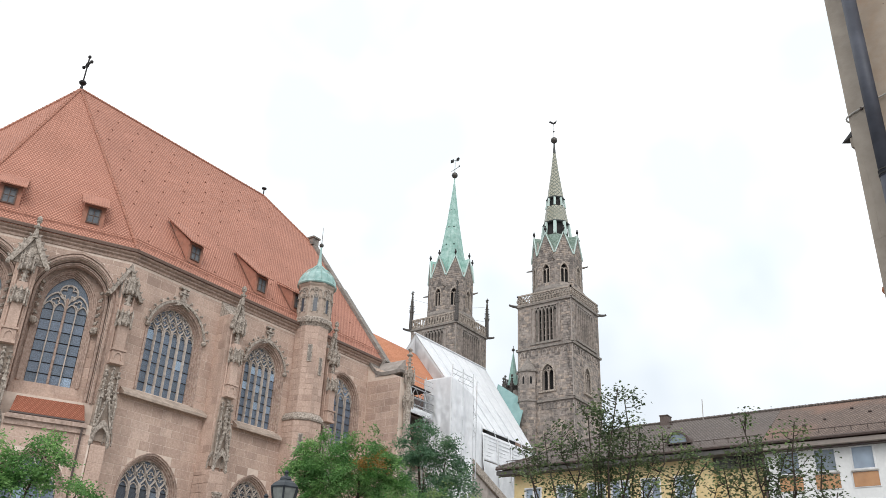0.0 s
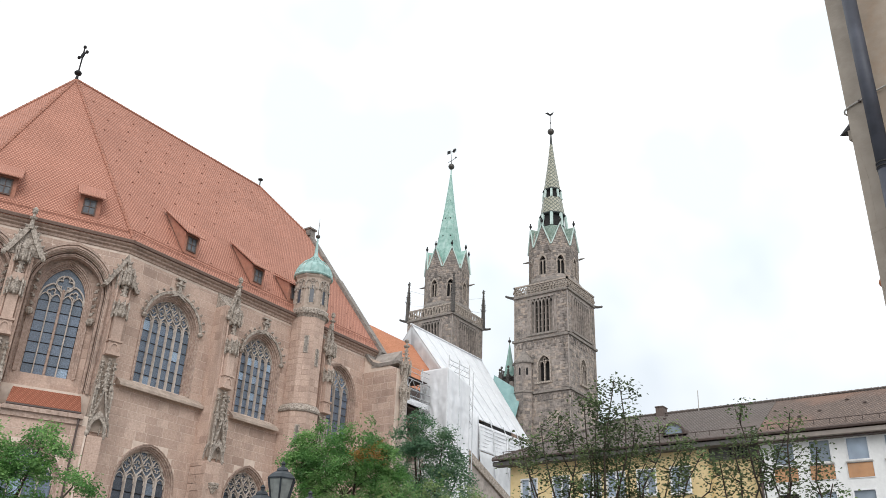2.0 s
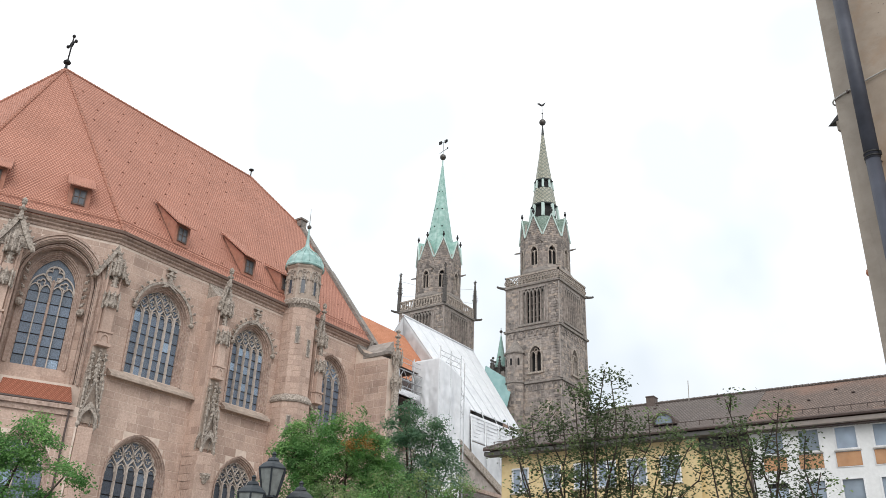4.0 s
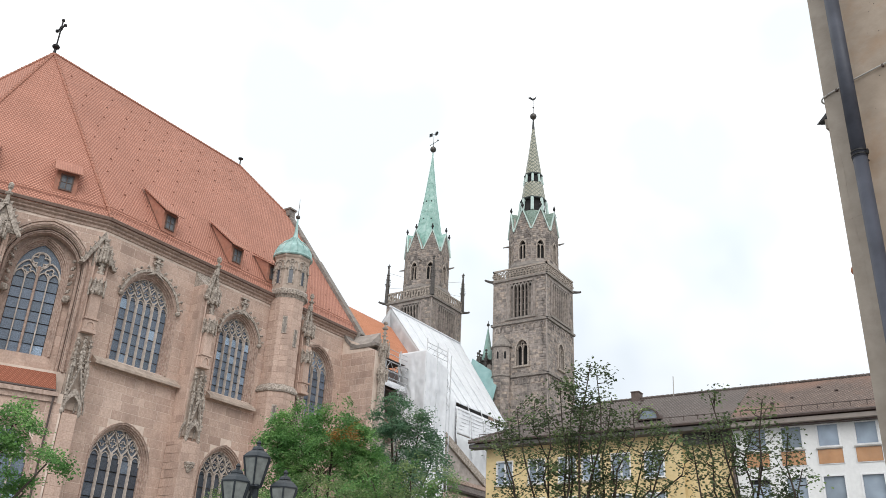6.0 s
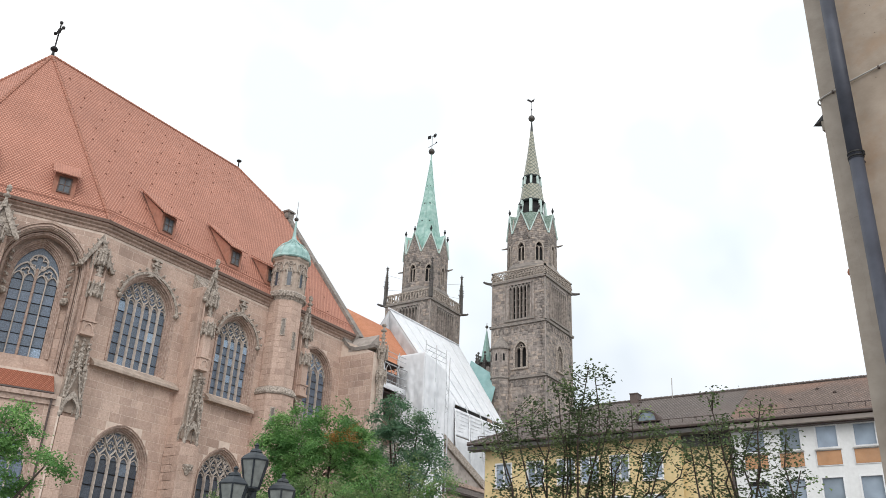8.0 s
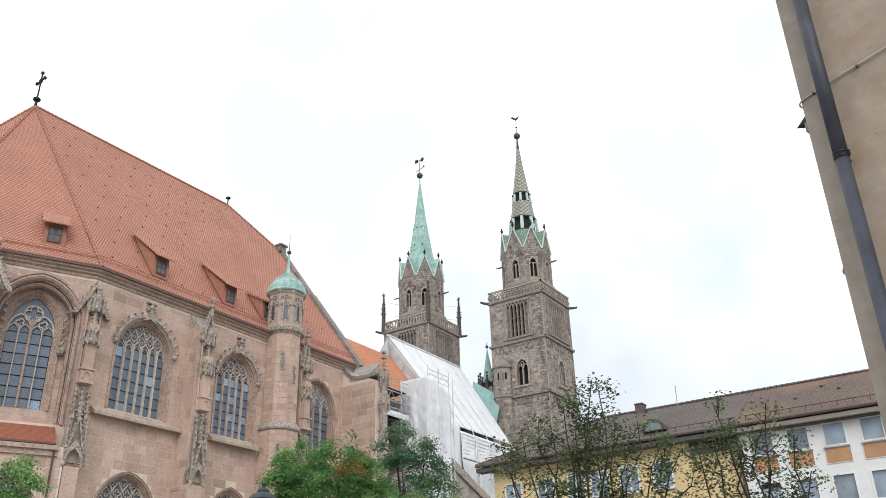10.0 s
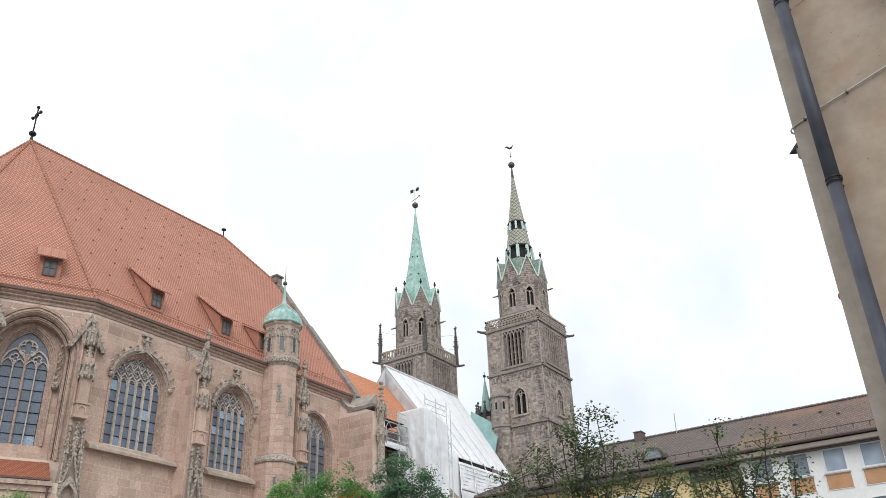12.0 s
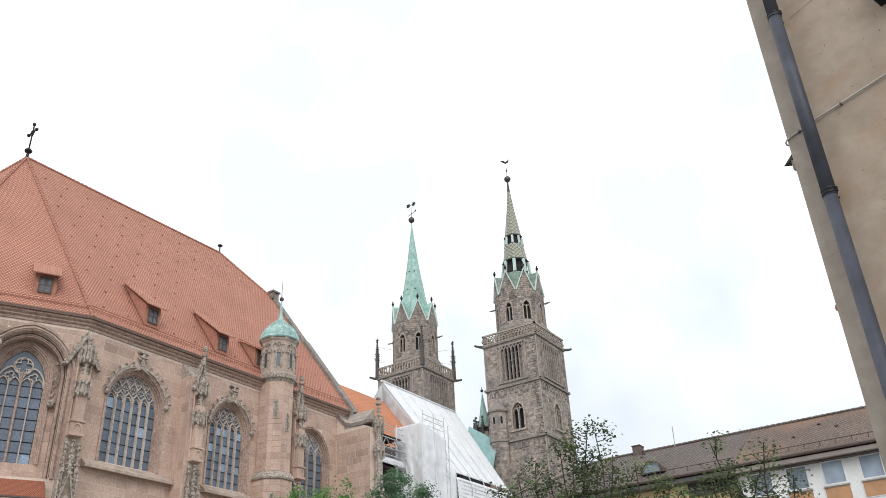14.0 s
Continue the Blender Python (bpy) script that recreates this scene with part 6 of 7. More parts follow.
# stone gable of a side chapel below the tent
chapel = thing("portal_gable", (-51, 78, 0), "steep sandstone portal gable with a pale coping", "church")
m = Mesh(lambda u, o, z: (-51.2 + o, u, z))
m.prism([(66.0, 0), (86.0, 0), (86.0, 16.6), (76.0, 20.8), (66.0, 16.6)], -0.5, 0.3)
part("wall", m, M_TOWER_BACK, chapel)
m = Mesh(lambda u, o, z: (-51.2 + o, u, z))
m.band([(65.8, 16.6), (76.0, 20.8), (86.2, 16.6)], [(65.8, 17.5), (76.0, 21.8), (86.2, 17.5)], -0.7, 0.55)
part("coping", m, M_CARVED, chapel)
m = Mesh(lambda u, o, z: (-51.2 + o, u, z))
m.box(74.0, 86.2, 0.3, 0.5, 16.3, 16.7)
part("string_course", m, M_MOULD, chapel)


# ---- houses across the square ----
def facade(x0, x1, y, z1, wins, name, mat, parent, z0=0.0):
    f = lambda u, o, z: (u, y - o, z)
    holes = [[(a, b), (a, d), (c, d), (c, b)] for a, c, b, d in wins]
    return part(name, holed(f, [(x0, z0), (x1, z0), (x1, z1), (x0, z1)], holes, -0.4, 0.0), mat, parent)


def house_window(x0, x1, z0, z1, y, parent, leaves=1, blind=0.0, frame=None):
    f = lambda u, o, z: (u, y - o, z)
    m = Mesh(f)
    w = 0.05
    m.band([(x0 + w, z0 + w), (x0 + w, z1 - w), (x1 - w, z1 - w), (x1 - w, z0 + w)], [(x0 - 0.04, z0 - 0.04), (x0 - 0.04, z1 + 0.04), (x1 + 0.04, z1 + 0.04), (x1 + 0.04, z0 - 0.04)], -0.15, 0.04, closed=True)
    for k in range(1, leaves):
        u = x0 + (x1 - x0) * k / leaves
        m.box(u - 0.06, u + 0.06, -0.14, -0.02, z0, z1)
    win = part("window", m, frame or M_FRAME, parent, "white framed window")
    m = Mesh(f)
    m.box(x0, x1, -0.16, -0.12, z0, z1)
    part("pane", m, M_HOUSE_GLASS, win)
    m = Mesh(f)
    m.box(x0 - 0.12, x1 + 0.12, 0.0, 0.14, z0 - 0.13, z0 - 0.07)
    part("sill", m, M_EAVE, win)
    if blind:
        m = Mesh(f)
        m.box(x0 + w, x1 - w, -0.115, -0.09, z1 - blind, z1 - w)
        part("blind", m, M_DARK, win)
    return win


FY = 54.0
white_house = thing("white_house", (-3, 59, 0), "white rendered house with orange-brown panels under the windows", "house")
wx = [-13.3 + 2.06 * k for k in range(9)]
rows = [(12.38, 13.72), (9.15, 10.72), (6.0, 7.55), (2.9, 4.45)]
wins = [(x, x + 1.22, a, b) for x in wx for a, b in rows]
wall_w = facade(-14.2, 6.0, FY, 14.15, wins, "wall", M_WHITE, white_house)
for i, (x0, x1, z0, z1) in enumerate(wins):
    house_window(x0, x1, z0, z1, FY, wall_w, blind=0.3 if i % 5 == 1 else 0.0)
    m = Mesh(lambda u, o, z: (u, FY - o, z))
    m.box(x0 - 0.06, x1 + 0.06, 0.0, 0.04, z0 - 0.98, z0 - 0.17)
    part("panel", m, M_PANEL, wall_w)
    m = Mesh(lambda u, o, z: (u, FY - o, z))
    m.band([(x0 - 0.08, z0 - 1.0), (x0 - 0.08, z0 - 0.15), (x1 + 0.08, z0 - 0.15), (x1 + 0.08, z0 - 1.0)], [(x0 - 0.11, z0 - 1.03), (x0 - 0.11, z0 - 0.12), (x1 + 0.11, z0 - 0.12), (x1 + 0.11, z0 - 1.03)], 0.0, 0.05, closed=True)
    part("panel_frame", m, M_FRAME, wall_w)
yellow_house = thing("yellow_house", (-23, 59, 0), "yellow rendered house with white windows under a brown tiled roof", "house")
yx = [-31.0, -28.45, -26.1, -24.35, -22.2, -19.9, -16.0]
wins = [(x, x + 1.3, a, b) for x in yx for a, b in ((11.2, 12.85), (8.4, 10.2), (5.2, 7.0), (2.0, 3.8))]
RECESS = -17.35
wall_y = facade(-31.9, RECESS, FY + 0.1, 14.1, [q for q in wins if q[0] < RECESS], "wall", M_YELLOW, yellow_house)
wall_r = facade(RECESS, -14.21, FY + 0.95, 14.1, [q for q in wins if q[0] > RECESS], "wall", M_YELLOW, yellow_house)
m = Mesh()
m.box(RECESS - 0.4, RECESS - 0.004, FY + 0.502, FY + 0.95, 0, 14.1)
part("wall", m, M_YELLOW, yellow_house)
for x0, x1, z0, z1 in wins:
    inner = x0 > RECESS
    house_window(x0, x1, z0, z1, FY + (0.95 if inner else 0.1), wall_r if inner else wall_y, leaves=2)
m = Mesh()
m.box(-17.34, -14.25, FY + 0.3, FY + 0.94, 13.1, 14.0)
part("roller_box", m, M_SLATE, yellow_house, "grey louvred box under the eaves")
for k in range(5):
    m = Mesh()
    m.box(-16.0 + 0.24 * k, -15.9 + 0.24 * k, FY + 0.26, FY + 0.31, 13.2, 13.8)
    part("louvre", m, M_DARK, yellow_house)
for own, x0, x1, hip in ((yellow_house, -32.9, -14.0, True), (white_house, -13.98, 7.0, False)):
    ez, rz, ry = 14.3, 17.84, 59.5
    e0 = FY - 0.75
    m = Mesh()
    xr = x0 + 7.5 if hip else x0
    m.add([(x0, e0, ez), (x1, e0, ez), (x1, ry, rz), (xr, ry, rz), (x0, 2 * ry - e0, ez), (x1, 2 * ry - e0, ez)], [(0, 1, 2, 3), (3, 2, 5, 4), (0, 3, 4)])
    m.add([(x0, e0, ez - 0.2), (x1, e0, ez - 0.2), (x1, 2 * ry - e0, ez - 0.2), (x0, 2 * ry - e0, ez - 0.2)], [(3, 2, 1, 0)])
    rf = part("roof", project_uv(m.data("roof")), M_TILE_OLD if hip else M_TILE_RUST, own, "weathered brown tiled roof")
    m = Mesh()
    m.box(x0, x1, e0 - 0.02, FY + 0.05, ez - 0.5, ez - 0.24)
    part("eave_board", m, M_FASCIA if not hip else M_SLATE, own)
    if not hip:
        # solid brown strip that paints the shade below the fascia
        m = Mesh()
        m.box(x0, x1, e0 + 0.3, FY + 0.05, ez - 0.58, ez - 0.5)
        part("shadow_gap", m, M_GUTTER, own)
    m = Mesh()
    m.tube([(x0, e0 - 0.08, ez - 0.08), (x1, e0 - 0.08, ez - 0.08)], 0.1, 6)
    part("gutter", m, M_GUTTER, own)
    m = Mesh()
    n = int((x1 - xr) / 0.4) + 1
    for k in range(n):
        m.tube([(xr + 0.4 * k, ry, rz + 0.02), (xr + 0.4 * k + 0.43, ry, rz + 0.02)], 0.11, 5, 0.14)
    if hip:
        p0, p1 = Vector((xr, ry, rz)), Vector((x0, e0, ez))
        for k in range(20):
            m.tube([p0.lerp(p1, k / 20), p0.lerp(p1, (k + 1.05) / 20)], 0.11, 5, 0.14)
    part("ridge_capping", project_uv(fix(m.data("ridge"))), M_TILE_OLD, own)
    m = Mesh()
    sl = (rz - ez) / (ry - e0)
    y = e0 + 0.5
    m.tube([(x0 + 0.5, y, ez + sl * 0.5 + 0.28), (x1, y, ez + sl * 0.5 + 0.28)], 0.03, 5)
    for k in range(int((x1 - x0) / 0.9)):
        m.tube([(x0 + 0.6 + 0.9 * k, y, ez + sl * 0.5), (x0 + 0.6 + 0.9 * k, y, ez + sl * 0.5 + 0.32)], 0.025, 4)
    part("snow_guard", m, M_GUTTER, own)
    m = Mesh()
    rnd = random.Random(3 if hip else 4)
    for k in range(7):
        yy = rnd.uniform(e0 + 1.2, ry - 0.5)
        xx = rnd.uniform(max(x0 + 3, xr - 3) if hip else x0, x1)
        zz = ez + sl * (yy - e0)
        m.box(xx - 0.1, xx + 0.1, yy - 0.1, yy + 0.05, zz, zz + 0.07)
    part("vent_tile", m, M_GUTTER, rf, kind="stuff")
    m = Mesh()
    m.box(x0 + (0.95 if hip else 0.0), x1 - (0.25 if hip else 1.0), FY + 0.55, 2 * ry - FY - 0.5, 0, ez - 0.45)
    part("body", m, M_YELLOW if hip else M_WHITE, own)
# eyebrow dormer, chimney and aerial
m = Mesh(lambda u, o, z: (u, 54.0 - o, z))
m.band([(-19.45 + 0.62 * math.cos(math.pi - math.pi * k / 10), 14.98 + 0.62 * math.sin(math.pi * k / 10)) for k in range(11)],
       [(-19.45 + 0.82 * math.cos(math.pi - math.pi * k / 10), 14.92 + 0.8 * math.sin(math.pi * k / 10)) for k in range(11)], -2.2, 0.12)
eb = part("eyebrow_dormer", m, M_GUTTER, yellow_house, "round eyebrow dormer")
m = Mesh(lambda u, o, z: (u, 54.0 - o, z))
m.prism([(-19.45 + 0.62 * math.cos(math.pi - math.pi * k / 10), 14.98 + 0.62 * math.sin(math.pi * k / 10)) for k in range(11)], -0.2, 0.02)
part("pane", m, M_HOUSE_GLASS, eb)
m = Mesh()
m.box(-22.5, -21.92, 59.1, 59.9, 17.0, 18.3)
m.box(-22.54, -21.88, 59.05, 59.95, 18.3, 18.37)
part("chimney", m, M_BRICK, yellow_house, "brick chimney")
m = Mesh()
m.tube([(-19.4, 59.4, 17.6), (-19.35, 59.4, 19.25)], 0.035, 5)
part("aerial", m, M_EAVE, yellow_house)
m = Mesh()
m.tube([(-14.15, FY - 0.2, 14.3), (-14.15, FY - 0.12, 13.6), (-14.15, FY - 0.08, 0)], 0.08, 6)
part("downpipe", m, M_GUTTER, yellow_house)

# ---- the near wall with its downpipe ----
WD = Vector((0.951, -0.310, 0))
WN = Vector((-0.310, -0.951, 0))
WC = Vector((-0.585, 5.52, 0))


def near(u, o, z):
    p = WC + WD * u + WN * o
    return (p.x, p.y, z)


m = Mesh(near)
pl = [(0.145, 0.0), (5.0, 0.0), (5.0, -4.2), (-1.2, -4.2), (0.02, -0.05)]
m.add([(u, o, 0.0) for u, o in pl] + [(u, o, 12.0) for u, o in pl], [(0, 1, 2, 3, 4), (9, 8, 7, 6, 5)] + [(k, k + 5, (k + 1) % 5 + 5, (k + 1) % 5) for k in range(5)])
wall_near = tagged(part("wall_near", m, M_PLASTER), "beige plastered house wall, stained and pitted", "wall", kind="structure")
m = Mesh(near)
pl = [(0.0, 0.004), (0.145, 0.004), (0.145, -0.04), (-1.15, -3.0), (-1.17, -3.0)]
m.add([(u, o, 0.0) for u, o in pl] + [(u, o, 12.0) for u, o in pl], [(0, 1, 2, 3, 4), (9, 8, 7, 6, 5)] + [(k, k + 5, (k + 1) % 5 + 5, (k + 1) % 5) for k in range(5)])
part("corner_strip", m, M_PLASTER_EDGE, wall_near, "grey rendered corner strip")
pipe = thing("downpipe", near(0.17, 0.12, 0), "dark grey metal rainwater downpipe with clamps", "downpipe")
PU, PO, PR = 0.215, 0.115, 0.044
m = Mesh(near)
m.tube([(PU, PO, 0.05), (PU, PO, 4.5)], PR, 28)
part("pipe", m, M_PIPE, pipe, smooth=True)
m = Mesh(near)
m.tube([(PU, PO, 4.46), (PU, PO, 6.04)], PR * 1.05, 28)
part("pipe", m, M_PIPE, pipe, smooth=True)
m = Mesh(near)
m.tube([(PU, PO, 6.0), (PU, PO, 11.8)], PR * 1.0, 28)
part("pipe", m, M_PIPE, pipe, smooth=True)
for z in (2.9, 4.47, 6.0, 7.6, 9.4):
    m = Mesh(near)
    for dz in (0.0, 0.028):
        m.lathe(PU, PO, [(PR * 1.04, z + dz), (PR * 1.14, z + dz + 0.003), (PR * 1.14, z + dz + 0.012), (PR * 1.04, z + dz + 0.015)], 24)
    cl = part("clamp", m, M_IRON, pipe, "black pipe clamp")
    m = Mesh(near)
    m.box(PU + PR * 1.05, PU + PR * 1.32, PO - 0.008, PO + 0.008, z + 0.004, z + 0.036)
    m.tube([(PU, PO - PR, z + 0.02), (PU, 0.0, z + 0.02)], 0.009, 6)
    m.tube([(PU - PR * 1.15, PO - 0.01, z + 0.02), (PU - PR * 1.15, PO - 0.03, z - 0.05)], 0.007, 5)
    part("bolt", m, M_IRON, cl)
cable = thing("cable", near(0.5, 0.02, 5.13), "thin pale cable clipped along the plastered wall", "cable")
m = Mesh(near)
m.tube([(0.03, 0.012, 5.085), (0.2, 0.014, 5.11), (0.7, 0.014, 5.15), (1.4, 0.014, 5.205), (3.5, 0.014, 5.38)], 0.006, 6)
m.tube([(0.03, 0.012, 5.085), (0.0, 0.013, 5.075), (-0.014, 0.008, 5.066), (-0.018, -0.004, 5.055), (-0.012, -0.02, 5.05), (0.0, -0.04, 5.05)], 0.006, 6)
part("wire", m, M_EAVE, cable, smooth=True)
for u, z in ((0.10, 5.094), (0.42, 5.127), (1.0, 5.173)):
    m = Mesh(near)
    m.box(u - 0.006, u + 0.006, 0.0, 0.02, z - 0.012, z + 0.006)
    part("clip", m, M_GUTTER, cable)
# small fittings on the hidden side, showing past the corner
hood = thing("wall_vent", near(-0.31, -0.70, 5.3), "dark sheet metal vent hood on the house corner", "vent")
m = Mesh(near)
m.add([(-0.40, -0.69, 5.352), (-0.27, -0.62, 5.335), (-0.30, -0.76, 5.335), (-0.27, -0.62, 5.385), (-0.30, -0.76, 5.385)], [(0, 2, 1), (0, 1, 3), (1, 2, 4, 3), (0, 4, 2), (0, 3, 4)])
part("hood", m, M_IRON, hood)
m = Mesh(near)
m.box(-0.31, -0.25, -0.72, -0.64, 5.25, 5.335)
part("box", m, M_PLASTER_EDGE, hood)
knob = thing("warning_lamp", near(-0.2, -0.45, 3.95), "small faded orange warning lamp on the house corner", "lamp")
m = Mesh(near)
m.ball(-0.18, -0.45, 3.97, 0.036, 12)
part("cap", m, M_ORANGE, knob, smooth=True)
bracket = thing("wall_box", near(1.05, 0.06, 5.7), "dark metal box fixed high on the plastered wall", "box")
m = Mesh(near)
m.box(0.88, 1.25, 0.0, 0.12, 5.70, 5.95)
m.box(0.86, 1.27, 0.0, 0.14, 5.66, 5.70)
part("housing", m, M_IRON, bracket)
# pits and a hairline joint in the plaster
rnd = random.Random(8)
m = Mesh(near)
for k in range(130):
    u, z, r = rnd.uniform(0.3, 1.3), rnd.uniform(4.0, 6.3), rnd.uniform(0.0015, 0.0045)
    m.lathe(u, 0.0, [(r, z), (r * 0.7, z + r)], 5)
part("pit", m, M_GUTTER, wall_near, kind="stuff")
for path in ([(0.27, 6.02), (0.5, 6.06), (0.8, 6.13)], [(0.03, 4.75), (0.055, 4.5), (0.05, 4.2), (0.08, 3.9), (0.085, 3.4)], [(0.0, 4.12), (0.145, 4.14)]):
    m = Mesh(near)
    m.tube([(u, 0.004, z) for u, z in path], 0.0014, 4)
    part("crack", m, M_PLASTER_EDGE, wall_near)

# ---- street lamp ----
LX, LY = -10.18, 10.04
lamp = thing("street_lamp", (LX, LY, 0), "dark grey candelabra street lamp with glazed lanterns", "street lamp")
m = Mesh()
m.lathe(LX, LY, [(0.2, 0), (0.2, 0.25), (0.12, 0.5), (0.1, 1.0), (0.07, 1.1), (0.06, 3.0), (0.09, 3.1), (0.05, 3.2), (0.045, 3.62)], 12)
part("post", m, M_LAMP, lamp)


def lantern(x, y, top):
    """top: the tip of the finial."""
    z = top - 0.72
    m = Mesh()
    m.lathe(x, y, [(0.245, z + 0.42), (0.25, z + 0.44), (0.19, z + 0.50), (0.10, z + 0.56), (0.11, z + 0.565), (0.09, z + 0.60), (0.035, z + 0.63), (0.03, z + 0.66), (0.045, z + 0.68), (0.01, z + 0.72)], 6, 0.2)
    cap = part("lantern", m, M_LAMP, lamp, "six-sided lantern")
    for k in range(6):
        a = 2 * math.pi * (k + 0.2) / 6
        b = 2 * math.pi * (k + 1.2) / 6
        m = Mesh()
        m.tube([(x + 0.13 * math.cos(a), y + 0.13 * math.sin(a), z), (x + 0.235 * math.cos(a), y + 0.235 * math.sin(a), z + 0.42)], 0.016, 5)
        part("glazing_bar", m, M_LAMP, cap)
        m = Mesh()
        q = [(x + r * math.cos(t), y + r * math.sin(t), zz) for r, t, zz in ((0.125, a, z), (0.125, b, z), (0.228, b, z + 0.42), (0.228, a, z + 0.42))]
        c = Vector((x, y, z + 0.2))
        m.add(q + [Vector(p).lerp(Vector((x, y, p[2])), 0.03) for p in q], [(0, 1, 2, 3), (7, 6, 5, 4), (0, 4, 5, 1), (1, 5, 6, 2), (2, 6, 7, 3), (3, 7, 4, 0)])
        part("pane", m, M_LAMP_GLASS, cap)
    m = Mesh()
    m.lathe(x, y, [(0.03, z - 0.12), (0.05, z - 0.06), (0.14, z - 0.02), (0.14, z + 0.01)], 8)
    part("base", m, M_LAMP, cap)


lantern(LX - 0.03, LY - 0.03, 4.30)
for (dx, dy) in ((0.08, -0.52), (0.40, 0.22), (-0.50, 0.12)):
    lantern(LX + dx, LY + dy, 3.84)
    m = Mesh()
    m.tube([(LX, LY, 3.05), (LX + dx * 0.5, LY + dy * 0.5, 2.88), (LX + dx, LY + dy, 2.96), (LX + dx, LY + dy, 3.04)], 0.025, 6)
    part("arm", m, M_LAMP, lamp)


# ---- trees ----
def whips(seed, base, stems, leaf, per, mats, label, bright=0.15):
    """A many-stemmed tree: thin upright stems (dx, dy, height) with short side shoots that carry clusters of leaves."""
    rnd = random.Random(seed)
    t = thing("tree", base, label, "tree", "trees on the square")
    b = Vector(base)
    wood, sets = Mesh(), [Mesh() for _ in mats]

    def cluster(o, n, size):
        mesh = sets[1] if len(sets) > 1 and rnd.random() < bright else sets[0]
        for _ in range(n):
            p = o + Vector((rnd.gauss(0, size), rnd.gauss(0, size), rnd.gauss(0, size * 0.75)))
            a = rnd.uniform(0, 2 * math.pi)
            s = leaf * rnd.uniform(0.6, 1.3)
            e = Vector((math.cos(a), math.sin(a), rnd.uniform(-0.8, 0.4))).normalized()
            n2 = e.cross(Vector((rnd.gauss(0, 0.6), rnd.gauss(0, 0.6), 1))).normalized()
            up = n2.cross(e) * (0.18 * s)
            mesh.add([p, p + e * s * 0.5 + n2 * s * 0.4 + up, p + e * s, p + e * s * 0.5 - n2 * s * 0.4 + up], [(0, 1, 2), (0, 2, 3)])

    for dx, dy, h in stems:
        n = 9
        path = [b + Vector((dx * 0.12, dy * 0.12, 0))]
        for k in range(1, n + 1):
            s = k / n
            path.append(b + Vector((dx * (0.12 + 0.88 * s ** 1.25), dy * (0.12 + 0.88 * s ** 1.25), h * s)) + Vector((rnd.gauss(0, 0.11), rnd.gauss(0, 0.11), 0)))
        wood.tube(path, 0.055, 7, 0.012)
        for _ in range(int(h * 2.2)):
            s = 0.58 + 0.42 * rnd.random() ** 0.8
            k = min(int(s * n), n - 1)
            p = path[k].lerp(path[k + 1], s * n - k)
            a = rnd.uniform(0, 2 * math.pi)
            ln = rnd.uniform(0.25, 0.95) * (1.15 - 0.75 * s)
            q = p + Vector((math.cos(a) * ln, math.sin(a) * ln, ln * rnd.uniform(0.1, 0.9)))
            mid = p.lerp(q, 0.5) + Vector((0, 0, -0.05))
            wood.tube([p, mid, q], 0.014, 4, 0.005)
            cluster(q, int(per * rnd.uniform(0.6, 1.4)), 0.11 + 0.10 * ln)
            if ln > 0.4:
                cluster(mid, int(per * 0.5), 0.1)
        cluster(path[-1], per // 2, 0.10)
    part("trunk", wood, M_BARK, t, "thin dark upright stems")
    for mesh, mat in zip(sets, mats):
        if mesh.f:
            part("crown", mesh.data("crown"), mat, t, "loose clusters of small leaves")
    return t


